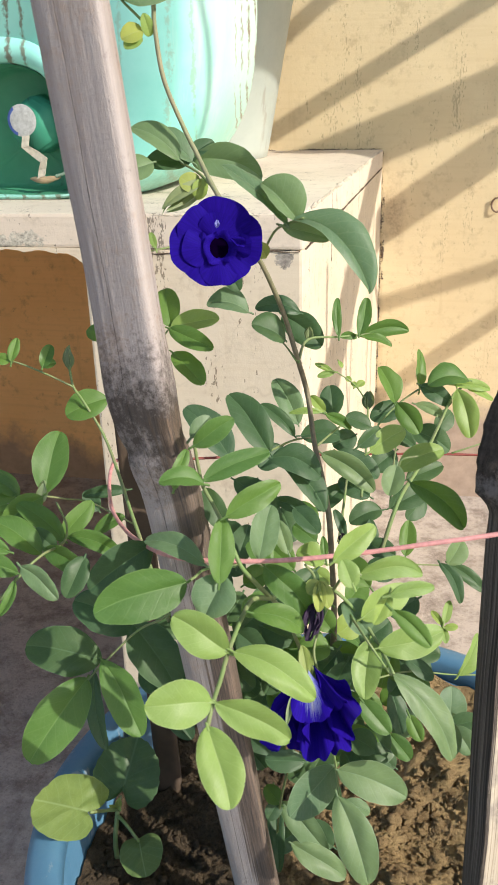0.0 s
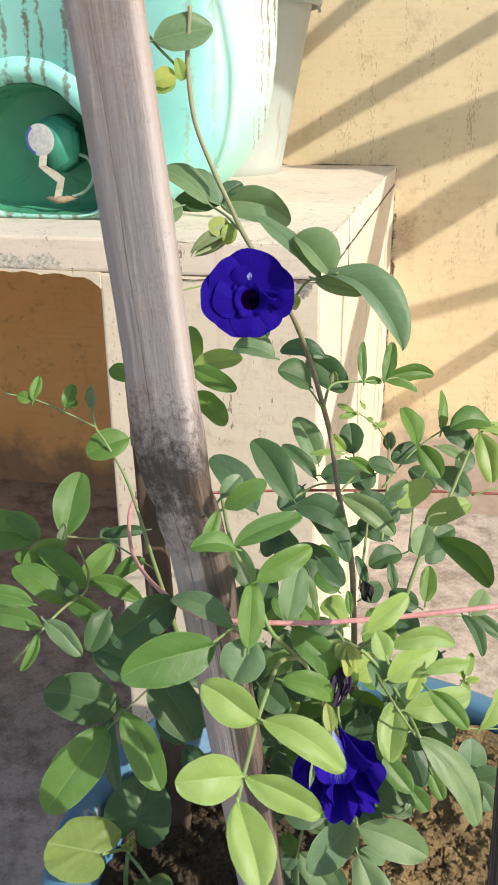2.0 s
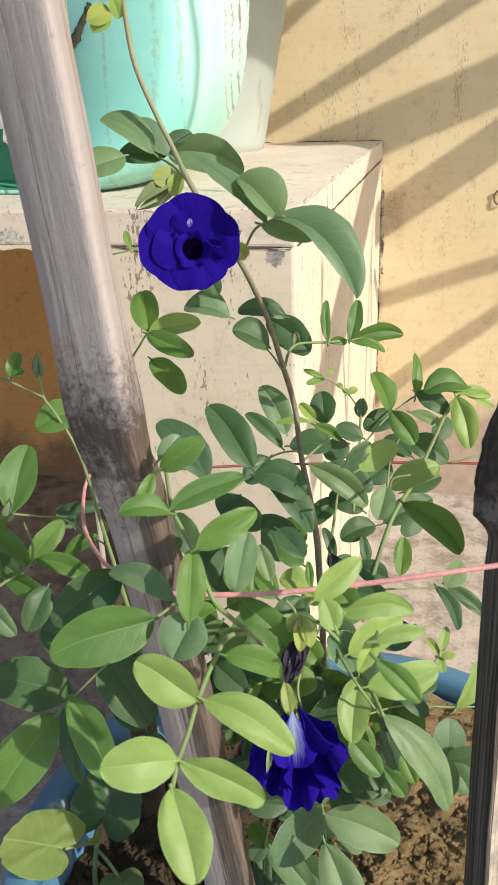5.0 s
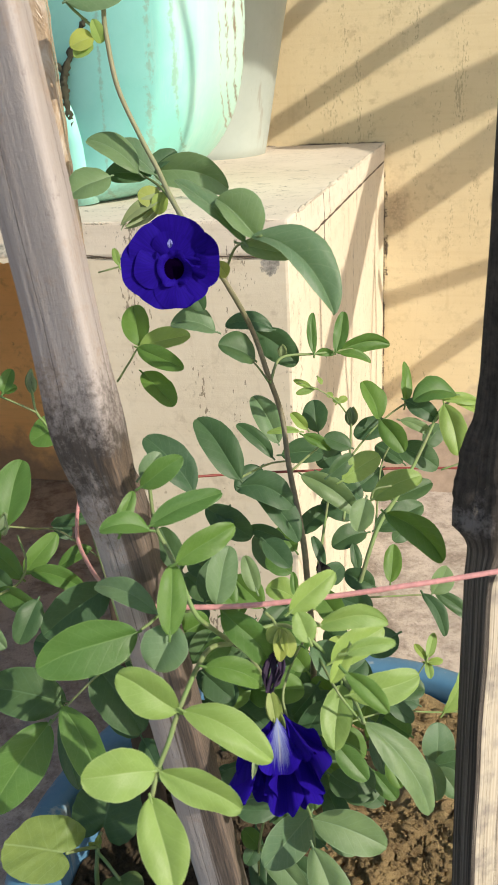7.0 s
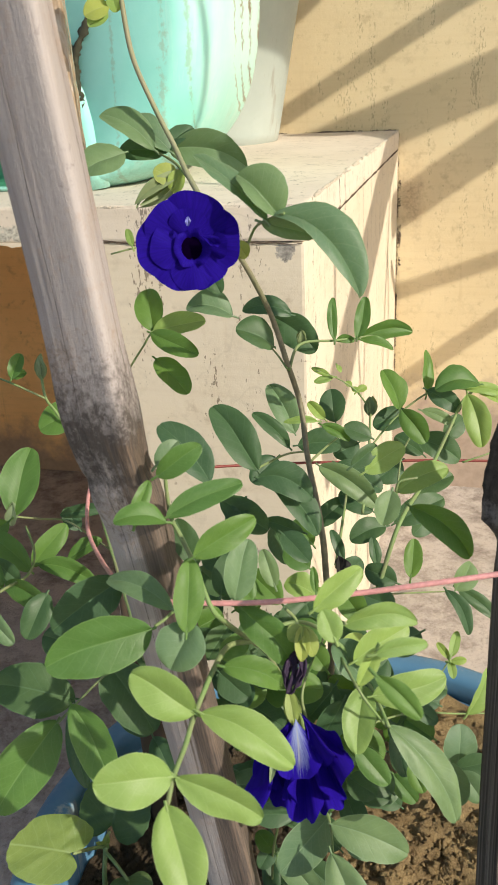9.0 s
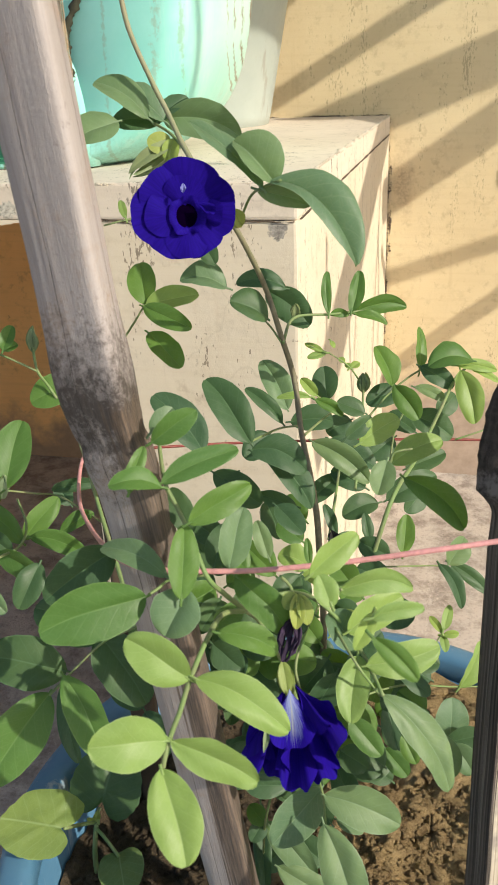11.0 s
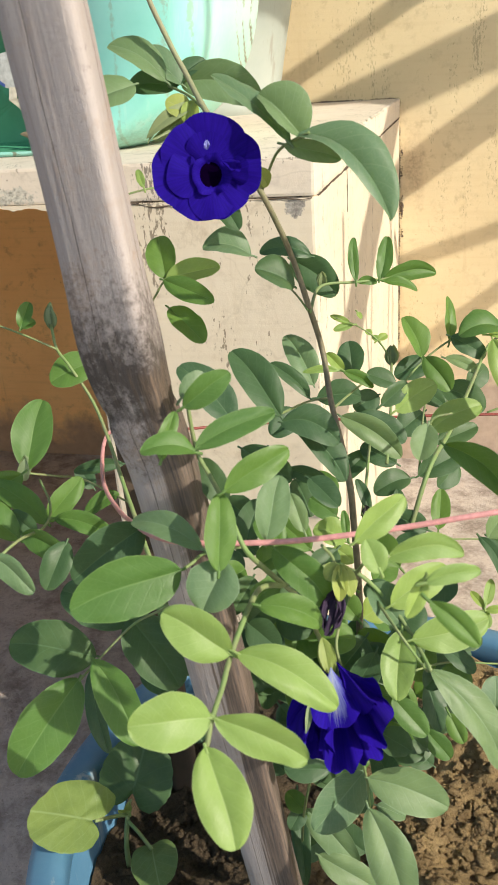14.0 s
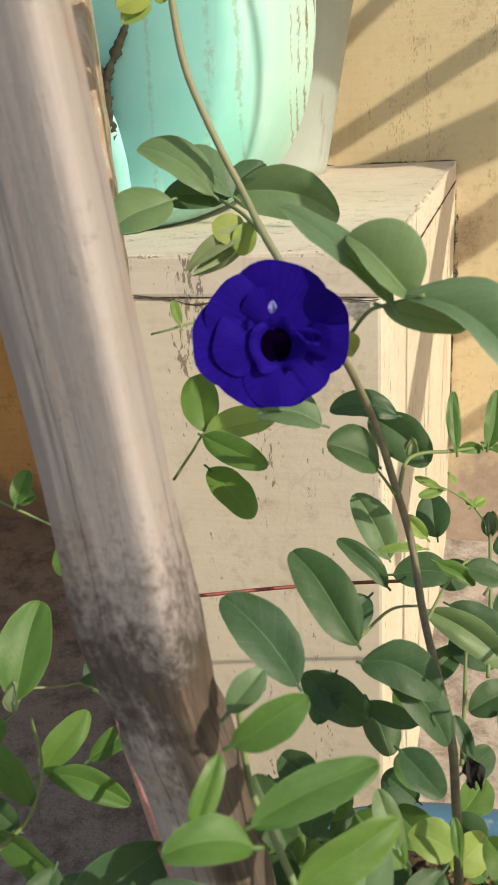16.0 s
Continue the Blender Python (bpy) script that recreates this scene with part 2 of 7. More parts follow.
def sapwood_material():
    m = Nodes("bleached_sapwood", 0.8)
    place = m.coords("Object")
    fibre = m.noise(along(m, 60, 6), 1.0, 6, 0.6)
    stain = m.noise(place, 48, 8, 0.7)
    split = m.noise(along(m, 24, 1.6), 1.0, 4, 0.5)
    base = m.ramp(fibre, (0.34, (0.36, 0.30, 0.23)), (0.62, (0.54, 0.475, 0.385)))
    base = m.mix(m.ramp(stain, (0.46, grey(0)), (0.60, grey(0.75))), base, (0.20, 0.175, 0.165))
    base = m.mix(m.ramp(m.calc("ABSOLUTE", m.calc("SUBTRACT", split, 0.5)), (0.006, grey(0.8)), (0.016, grey(0))), base, (0.07, 0.045, 0.03))
    m.colour(base)
    m.bump(m.calc("ADD", fibre, m.calc("MULTIPLY", stain, 0.4)), 0.5, 0.001)
    return m.mat


def paint_material(name, pale, mid, stain, size=1.0, bare=None, pitted=0.85, damp=None):
    """Old lime paint on rough plaster."""
    m = Nodes(name, 0.85)
    place = m.coords()
    big = m.noise(place, 4 * size, 6, 0.6)
    small = m.noise(place, 38 * size, 7, 0.7)
    grit = m.noise(place, 260, 5, 0.7)
    drip = m.noise(m.coords("Object", (38, 38, 2.2)), 1.0, 6, 0.65)
    brush = m.noise(m.coords("Object", (6, 6, 150)), 1.0, 4, 0.6)
    base = m.ramp(big, (0.32, mid), (0.66, pale))
    base = m.mix(m.ramp(small, (0.30, grey(0.55)), (0.46, grey(0))), base, tuple(c * 0.80 for c in mid))
    base = m.mix(m.ramp(brush, (0.30, grey(0.16)), (0.50, grey(0))), base, stain)
    base = m.mix(m.ramp(drip, (0.24, grey(0.6)), (0.40, grey(0))), base, stain)
    pock = m.noise(m.coords("Object", (330, 330, 120)), 1.0, 4, 0.65)
    column = m.noise(m.coords("Object", (42, 42, 5)), 1.0, 4, 0.6)
    holes = m.calc("ADD", pock, m.calc("MULTIPLY", m.calc("SUBTRACT", column, 0.5), 0.78))
    pits = m.ramp(holes, (0.30, grey(pitted)), (0.35, grey(0)))
    base = m.mix(pits, base, tuple(c * 0.38 for c in stain))
    smudge = m.calc("MULTIPLY", m.noise(place, 17, 6, 0.75, 0.8), m.noise(place, 52, 5, 0.7))
    base = m.mix(m.ramp(smudge, (0.30, grey(0)), (0.40, grey(0.45))), base, tuple(c * 0.75 for c in stain))
    # hairline cracks and flyspecks
    tilted = m.add("ShaderNodeTexVoronoi", Scale=6.5)
    tilted.feature = "DISTANCE_TO_EDGE"
    warp = m.add("ShaderNodeVectorMath")
    warp.operation = "ADD"
    m.link(place, warp.inputs[0])
    m.link(m.mix(1.0, (0, 0, 0), m.ramp(m.noise(place, 14, 3, 0.5), (0.2, (0, 0, 0)), (0.8, (0.05, 0.05, 0.05)))), warp.inputs[1])
    m.link(warp.outputs["Vector"], tilted.inputs["Vector"])
    hair = m.calc("MULTIPLY", m.ramp(tilted.outputs["Distance"], (0.002, grey(0.14)), (0.008, grey(0))), m.ramp(big, (0.52, grey(0)), (0.60, grey(1))))
    base = m.mix(hair, base, tuple(c * 0.5 for c in stain))
    base = m.mix(m.ramp(m.noise(place, 75, 3, 0.5), (0.72, grey(0)), (0.76, grey(0.55))), base, tuple(c * 0.55 for c in stain))
    if bare:
        # paint lost from the cement round one spot
        spot, reach, cement, soft = bare
        tex = m.add("ShaderNodeTexCoord")
        away = m.add("ShaderNodeMapping", Scale=(1 / reach[0], 1 / reach[1], 1 / reach[2]))
        away.inputs["Location"].default_value = tuple(-s / r for s, r in zip(spot, reach))
        m.link(tex.outputs["Object"], away.inputs["Vector"])
        size_of = m.add("ShaderNodeVectorMath")
        size_of.operation = "LENGTH"
        m.link(away.outputs["Vector"], size_of.inputs[0])
        lost = m.calc("ADD", size_of.outputs["Value"], m.calc("MULTIPLY", m.calc("SUBTRACT", small, 0.5), 2.4))
        gone = m.ramp(lost, (0.62 - soft, grey(1 - soft)), (0.72 + soft, grey(0)))
        base = m.mix(gone, base, m.ramp(grit, (0.35, tuple(c * 0.4 for c in cement)), (0.6, cement)))
    if damp:
        # moisture risen from the floor has taken the paint
        height, tone = damp
        level = m.add("ShaderNodeSeparateXYZ")
        m.link(place, level.inputs[0])
        edge = m.calc("ADD", m.calc("DIVIDE", m.calc("SUBTRACT", level.outputs[2], height), 0.10), m.calc("MULTIPLY", m.calc("SUBTRACT", m.noise(place, 12, 6, 0.65), 0.5), 2.2))
        base = m.mix(m.ramp(edge, (0.15, grey(0.92)), (0.85, grey(0))), base, m.ramp(small, (0.35, tuple(c * 0.75 for c in tone)), (0.65, tone)))
    m.colour(base)
    m.bump(m.calc("ADD", m.calc("ADD", m.calc("MULTIPLY", small, 0.7), m.calc("MULTIPLY", grit, 0.18)), m.calc("MULTIPLY", brush, 0.22)), 0.30, 0.003)
    return m.mat


def plastic_material(name, colour, faded, dirt, roughness=0.45):
    m = Nodes(name, roughness)
    place = m.coords()
    soft = m.noise(place, 7, 5)
    streak = m.noise(m.coords("Object", (42, 42, 2.0)), 1.0, 7, 0.65)
    thin = m.noise(m.coords("Object", (130, 130, 5)), 1.0, 5, 0.7)
    speck = m.noise(place, 130, 6, 0.7)
    base = m.ramp(soft, (0.35, colour), (0.68, faded))
    base = m.mix(m.ramp(streak, (0.60, grey(0)), (0.66, grey(0.75))), base, dirt)
    base = m.mix(m.ramp(thin, (0.66, grey(0)), (0.74, grey(0.55))), base, dirt)
    base = m.mix(m.ramp(speck, (0.68, grey(0)), (0.74, grey(0.6))), base, tuple(c * 0.5 for c in dirt))
    m.colour(base)
    m.rough(m.ramp(speck, (0.3, grey(roughness * 0.8)), (0.7, grey(min(1, roughness * 1.4)))))
    m.bump(m.calc("ADD", speck, streak), 0.15, 0.001)
    return m.mat


def drum_material():
    """Faded sea-green plastic with run-down dirt, bleached and mossy trails."""
    m = Nodes("sea_green_plastic", 0.42)
    place = m.coords()
    split = m.add("ShaderNodeSeparateXYZ")
    m.link(place, split.inputs[0])
    soft = m.noise(place, 7, 6)
    speck = m.noise(place, 170, 7, 0.75)
    smear = m.noise(m.coords("Object", (34, 34, 3)), 1.0, 6, 0.65)
    base = m.ramp(soft, (0.35, (0.25, 0.67, 0.585)), (0.68, (0.37, 0.775, 0.70)))
    # roughly the bearing from the camera, so the trails fit its view
    bearing = m.calc("ADD", split.outputs[0], m.calc("MULTIPLY", m.calc("SUBTRACT", split.outputs[1], 0.92), 0.22))
    # paler to the right: fading, with the sun's glare put into the colour
    bleached = m.calc("ADD", m.calc("MULTIPLY", m.calc("ADD", bearing, 0.265), 14.0), m.calc("SUBTRACT", soft, 0.5), True)
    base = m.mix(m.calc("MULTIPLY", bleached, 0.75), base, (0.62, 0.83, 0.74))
    base = m.mix(m.ramp(smear, (0.56, grey(0)), (0.72, grey(0.45))), base, (0.62, 0.80, 0.72))
    base = m.mix(m.ramp(smear, (0.26, grey(0.35)), (0.38, grey(0))), base, (0.42, 0.50, 0.36))
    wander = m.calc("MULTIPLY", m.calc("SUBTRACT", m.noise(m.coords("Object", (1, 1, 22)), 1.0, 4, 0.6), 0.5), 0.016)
    x = m.calc("ADD", bearing, wander)
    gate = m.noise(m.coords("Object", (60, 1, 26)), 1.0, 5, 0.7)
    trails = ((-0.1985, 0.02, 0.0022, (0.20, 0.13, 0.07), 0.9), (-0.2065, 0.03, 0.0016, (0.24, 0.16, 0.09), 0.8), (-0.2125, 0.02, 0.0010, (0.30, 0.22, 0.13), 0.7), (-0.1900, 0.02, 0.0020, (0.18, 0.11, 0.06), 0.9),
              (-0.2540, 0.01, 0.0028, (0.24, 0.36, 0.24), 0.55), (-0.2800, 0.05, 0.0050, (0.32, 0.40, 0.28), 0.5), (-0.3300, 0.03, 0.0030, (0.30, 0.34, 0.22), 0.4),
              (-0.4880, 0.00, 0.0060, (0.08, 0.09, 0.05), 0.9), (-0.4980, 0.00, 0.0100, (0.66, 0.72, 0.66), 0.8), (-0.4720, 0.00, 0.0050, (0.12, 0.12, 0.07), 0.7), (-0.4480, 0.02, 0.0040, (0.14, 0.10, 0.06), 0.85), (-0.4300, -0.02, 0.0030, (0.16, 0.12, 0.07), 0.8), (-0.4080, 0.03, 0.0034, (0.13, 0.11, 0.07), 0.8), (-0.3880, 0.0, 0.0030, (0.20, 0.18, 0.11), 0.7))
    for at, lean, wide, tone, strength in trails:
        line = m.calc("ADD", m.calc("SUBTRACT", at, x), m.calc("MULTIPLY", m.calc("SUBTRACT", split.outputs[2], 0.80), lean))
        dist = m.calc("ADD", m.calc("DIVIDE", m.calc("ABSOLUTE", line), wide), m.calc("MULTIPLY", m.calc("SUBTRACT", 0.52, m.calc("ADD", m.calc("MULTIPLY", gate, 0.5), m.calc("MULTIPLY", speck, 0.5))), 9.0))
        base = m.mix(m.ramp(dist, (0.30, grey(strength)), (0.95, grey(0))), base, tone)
    base = m.mix(m.ramp(speck, (0.70, grey(0)), (0.76, grey(0.5))), base, (0.12, 0.11, 0.06))
    foot = m.calc("ADD", m.calc("MULTIPLY", m.calc("SUBTRACT", 0.735, split.outputs[2]), 9.0), m.calc("MULTIPLY", speck, 0.9))
    base = m.mix(m.ramp(foot, (0.55, grey(0)), (0.85, grey(0.45))), base, (0.22, 0.30, 0.20))
    m.colour(base)
    m.rough(m.ramp(speck, (0.3, grey(0.36)), (0.7, grey(0.62))))
    m.bump(m.calc("ADD", speck, smear), 0.18, 0.001)
    return m.mat


def floor_material():
    m = Nodes("cement_floor", 0.9)
    place = m.coords()
    big = m.noise(place, 2.2, 6, 0.6)
    small = m.noise(place, 24, 7, 0.7)
    grit = m.noise(place, 190, 5, 0.7)
    base = m.ramp(big, (0.3, (0.42, 0.375, 0.35)), (0.7, (0.55, 0.49, 0.455)))
    base = m.mix(m.ramp(small, (0.36, grey(0.8)), (0.56, grey(0))), base, (0.19, 0.155, 0.135))
    base = m.mix(m.ramp(grit, (0.30, grey(0.6)), (0.44, grey(0))), base, (0.15, 0.12, 0.105))
    base = m.mix(m.ramp(grit, (0.58, grey(0)), (0.70, grey(0.7))), base, (0.60, 0.52, 0.46))
    m.colour(base)
    m.bump(m.calc("ADD", small, m.calc("MULTIPLY", grit, 0.8)), 0.8, 0.005)
    return m.mat


def soil_material():
    m = Nodes("dry_soil", 0.95)
    place = m.coords()
    clump = m.noise(place, 60, 8, 0.75)
    grit = m.noise(place, 420, 6, 0.8)
    geometry = m.add("ShaderNodeNewGeometry")
    base = m.ramp(clump, (0.34, (0.23, 0.148, 0.066)), (0.66, (0.60, 0.425, 0.205)))
    base = m.mix(m.calc("MULTIPLY", geometry.outputs["Random Per Island"], 0.40), base, (0.42, 0.285, 0.15))
    base = m.mix(m.ramp(grit, (0.34, grey(0.6)), (0.48, grey(0))), base, (0.085, 0.052, 0.028))
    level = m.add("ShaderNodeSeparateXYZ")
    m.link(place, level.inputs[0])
    # the left side is coloured dark for humus and the shade cast there
    left_shade = m.calc("ADD", m.calc("MULTIPLY", m.calc("ADD", level.outputs[0], 0.055), -16.0), m.calc("MULTIPLY", m.calc("SUBTRACT", m.noise(place, 26, 5, 0.6), 0.5), 3.0))
    base = m.mix(m.ramp(left_shade, (0.0, grey(0)), (0.6, grey(0.88))), base, m.ramp(grit, (0.4, (0.030, 0.021, 0.014)), (0.62, (0.105, 0.072, 0.046))))
    m.colour(base)
    m.bump(m.calc("ADD", m.calc("MULTIPLY", clump, 0.7), grit), 1.0, 0.005)
    return m.mat


def film_material():
    """Crumpled clear film with the brown wood showing through."""
    m = Nodes("film_over_wood", 0.22)
    place = m.coords()
    crease = m.noise(m.coords("Object", (60, 60, 22)), 1.0, 5, 0.65, 1.2)
    wood = m.ramp(m.noise(m.coords("Object", (160, 160, 9)), 1.0, 6, 0.65), (0.35, (0.22, 0.145, 0.09)), (0.65, (0.46, 0.34, 0.24)))
    m.colour(m.mix(m.ramp(crease, (0.50, grey(0)), (0.68, grey(0.75))), wood, (0.62, 0.57, 0.52)))
    m.bump(m.calc("ADD", crease, m.calc("MULTIPLY", m.noise(place, 210, 4), 0.3)), 0.8, 0.004)
    return m.mat


def plain_material(name, colour, roughness=0.5, bump=300):
    m = Nodes(name, roughness)
    place = m.coords()
    grain = m.noise(place, bump, 4)
    m.colour(m.ramp(grain, (0.3, tuple(c * 0.75 for c in colour)), (0.7, tuple(min(1, c * 1.12) for c in colour))))
    m.bump(grain, 0.2, 0.0005)
    return m.mat


# leaf tones: darker ones partly stand for shade, paler ones for sun and sheen
LEAF = [
    leaf_material("dark_leaf", (0.062, 0.128, 0.056), (0.12, 0.21, 0.11), (0.10, 0.25, 0.03)),
    leaf_material("green_leaf", (0.098, 0.205, 0.046), (0.17, 0.29, 0.10), (0.24, 0.47, 0.02)),
    leaf_material("pale_leaf", (0.270, 0.400, 0.105), (0.35, 0.47, 0.19), (0.42, 0.62, 0.05)),
    leaf_material("greyish_leaf", (0.150, 0.248, 0.122), (0.25, 0.35, 0.21), (0.24, 0.43, 0.06)),
]
PETAL, BANNER = petal_material(), banner_material()
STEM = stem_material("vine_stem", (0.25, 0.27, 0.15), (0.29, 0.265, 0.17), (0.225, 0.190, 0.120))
TWIG = stem_material("green_twig", (0.17, 0.27, 0.09), (0.22, 0.24, 0.12))
WITHERED = plain_material("withered_petal", (0.030, 0.014, 0.045), 0.8)
BLACK_POD = plain_material("dry_black_pod", (0.012, 0.010, 0.010), 0.8)
CALYX = leaf_material("calyx_green", (0.30, 0.38, 0.10), (0.42, 0.46, 0.20), (0.4, 0.5, 0.08))
SEEDLING = leaf_material("seedling_leaf", (0.15, 0.235, 0.080), (0.30, 0.40, 0.19), (0.30, 0.46, 0.05))
BUD = leaf_material("bud_grey_green", (0.27, 0.35, 0.18), (0.30, 0.36, 0.22), (0.2, 0.3, 0.08))
BAMBOO = bamboo_material("weathered_bamboo", (0.445, 0.395, 0.385), (0.345, 0.300, 0.295), (0.180, 0.145, 0.135), 0.512, (0.045, 0.034, 0.029), (-0.0345, -0.1214))
BARK, SAPWOOD = bark_material(), sapwood_material()
WALL = paint_material("ochre_wall", (0.715, 0.590, 0.385), (0.640, 0.512, 0.318), (0.52, 0.39, 0.23), 1.0, ((-0.093, 1.745, 0.565), (0.030, 0.08, 0.080), (0.50, 0.36, 0.235), 0.45), 0.45, (0.115, (0.40, 0.31, 0.265)))
RECESS = paint_material("shaded_ochre_paint", (0.90, 0.52, 0.22), (0.80, 0.435, 0.17), (0.40, 0.21, 0.09), 1.0, None, 0.0, (0.0, (0.36, 0.235, 0.155)))
LEDGE = paint_material("cream_paint", (0.70, 0.612, 0.490), (0.635, 0.540, 0.420), (0.52, 0.40, 0.28), 1.0, ((-0.1360, 0.777, 0.659), (0.015, 0.05, 0.013), (0.40, 0.365, 0.33), 0.0))
TOP = paint_material("cream_slab", (0.72, 0.63, 0.53), (0.64, 0.55, 0.46), (0.45, 0.37, 0.29), 1.0, ((-0.46, 0.777, 0.672), (0.11, 0.02, 0.020), (0.60, 0.56, 0.48), 0.0))
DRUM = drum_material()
LINING = plastic_material("shaded_sea_green", (0.045, 0.245, 0.140), (0.085, 0.335, 0.205), (0.04, 0.05, 0.03), 0.5)
CAP = plastic_material("dark_green_plastic", (0.028, 0.235, 0.150), (0.055, 0.34, 0.23), (0.022, 0.030, 0.020), 0.55)
WHITE = plastic_material("white_plastic", (0.38, 0.43, 0.41), (0.46, 0.51, 0.48), (0.34, 0.33, 0.29))
BLUE = plastic_material("blue_plastic", (0.042, 0.140, 0.265), (0.090, 0.215, 0.335), (0.30, 0.34, 0.36), 0.5)
FLOOR = floor_material()
SOIL = soil_material()
PINK = plain_material("pink_insulation", (0.64, 0.30, 0.30), 0.4)
RED = plain_material("dull_red_insulation", (0.26, 0.055, 0.045), 0.5)
PAPER = plain_material("paper_label", (0.46, 0.47, 0.47), 0.7)
LABEL_BLUE = plain_material("label_blue", (0.05, 0.10, 0.34), 0.6)
RUST = plain_material("muddy_rag", (0.36, 0.27, 0.17), 0.9, 90)
CAP_CORD = plain_material("pale_green_cord", (0.30, 0.42, 0.32), 0.7)
STRAP = plain_material("pale_torn_strap", (0.50, 0.46, 0.38), 0.8, 200)
MOSS = plain_material("black_moss", (0.045, 0.045, 0.028), 0.95, 400)
# one even brown, darkened for the shade the stick stands in
DARK_WOOD = plain_material("dark_brown_wood", (0.085, 0.058, 0.040), 0.85, 60)
FILM = film_material()
WOOD = plain_material("grey_timber", (0.30, 0.25, 0.20), 0.8, 60)


# ---- builders ----
def mesh_of(bm, material, smooth=True):
    me = bpy.data.meshes.new("mesh")
    bm.normal_update()
    bm.to_mesh(me)
    bm.free()
    for item in material if isinstance(material, (list, tuple)) else [material]:
        me.materials.append(item)
    if smooth:
        me.polygons.foreach_set("use_smooth", [True] * len(me.polygons))
    return me


def part(name, bm, material, parent, label="", smooth=True):
    ob = new(name, mesh_of(bm, material, smooth))
    if parent:
        ob.parent = parent
        ob.matrix_parent_inverse = parent.matrix_world.inverted()
    return tagged(ob, label)


def thing(name, at, label, category, group="", kind=""):
    ob = new(name)
    ob.empty_display_size = 0.02
    ob.location = at
    bpy.context.view_layer.update()
    return tagged(ob, label, category, group, kind)


def smooth_line(points, steps):
    """Points along a Catmull-Rom curve through the given ones."""
    pts = [Vector(p) for p in points]
    pts = [pts[0] * 2 - pts[1], *pts, pts[-1] * 2 - pts[-2]]
    out = []
    for a, b, c, d in zip(pts, pts[1:], pts[2:], pts[3:]):
        for n in range(steps):
            t = n / steps
            out.append(0.5 * (2 * b + (c - a) * t + (2 * a - 5 * b + 4 * c - d) * t * t + (3 * b - a - 3 * c + d) * t**3))
    return [*out, pts[-2]]


def tube(points, radius, sides=8, dent=None):
    """A closed tube along points; radius(s) and dent(s, angle) take the share of the length."""
    bm = bmesh.new()
    uv = bm.loops.layers.uv.new("UVMap")
    lengths = [0.0]
    for a, b in zip(points, points[1:]):
        lengths.append(lengths[-1] + (b - a).length)
    rings, axis_side = [], None
    for n, p in enumerate(points):
        ahead = (points[min(n + 1, len(points) - 1)] - points[max(n - 1, 0)]).normalized()
        if axis_side is None:
            axis_side = ahead.orthogonal()
        axis_side = (axis_side - ahead * axis_side.dot(ahead)).normalized()
        other = ahead.cross(axis_side)
        s = lengths[n] / lengths[-1]
        ring = []
        for k in range(sides):
            a = 2 * math.pi * k / sides
            r = radius(s) * (1 + (dent(s, a) if dent else 0))
            ring.append(bm.verts.new(p + (axis_side * math.cos(a) + other * math.sin(a)) * r))
        rings.append((s, ring))
    for (s0, low), (s1, high) in zip(rings, rings[1:]):
        for k in range(sides):
            j = (k + 1) % sides
            face = bm.faces.new((low[k], low[j], high[j], high[k]))
            for loop, at in zip(face.loops, ((k / sides, s0), ((k + 1) / sides, s0), ((k + 1) / sides, s1), (k / sides, s1))):
                loop[uv].uv = at
    bm.faces.new(list(reversed(rings[0][1])))
    bm.faces.new(rings[-1][1])
    return bm


def lathe(profile, segments=64, wobble=0.0, hollow=False):
    """A closed body of revolution round z from (radius, height) pairs; hollow: its last ring meets its first."""
    bm = bmesh.new()
    rings = []
    for r, z in profile:
        ring = []
        for k in range(segments):
            a = 2 * math.pi * k / segments
            q = r * (1 + wobble * noise.noise((math.cos(a) * 2, math.sin(a) * 2, z * 8)))
            ring.append(bm.verts.new((q * math.cos(a), q * math.sin(a), z)))
        rings.append(ring)
    for low, high in zip(rings, rings[1:]):
        for k in range(segments):
            j = (k + 1) % segments
            bm.faces.new((low[k], low[j], high[j], high[k]))
    if hollow:
        for k in range(segments):
            j = (k + 1) % segments
            bm.faces.new((rings[-1][k], rings[-1][j], rings[0][j], rings[0][k]))
    else:
        bm.faces.new(list(reversed(rings[0])))
        bm.faces.new(rings[-1])
    return bm


def box(x0, x1, y0, y1, z0, z1, bevel=0.0, cuts=0, rough=0.0):
    bm = bmesh.new()
    bmesh.ops.create_cube(bm, size=1)
    for v in bm.verts:
        v.co = ((x0 + x1) / 2 + v.co.x * (x1 - x0), (y0 + y1) / 2 + v.co.y * (y1 - y0), (z0 + z1) / 2 + v.co.z * (z1 - z0))
    if bevel:
        bmesh.ops.bevel(bm, geom=bm.edges[:], offset=bevel, segments=2, affect="EDGES", profile=0.6)
    if cuts:
        bmesh.ops.subdivide_edges(bm, edges=[e for e in bm.edges if e.calc_length() > 0.05], cuts=cuts, use_grid_fill=True)
        for v in bm.verts:
            p = v.co * 30
            v.co += Vector((noise.noise(p), noise.noise(p + Vector((9, 0, 0))), noise.noise(p + Vector((0, 9, 0))))) * rough
    return bm


FACE = Vector((0.28, -0.78, 0.56)).normalized()  # the side that the leaves turn to: near the camera's direction, to fit its view


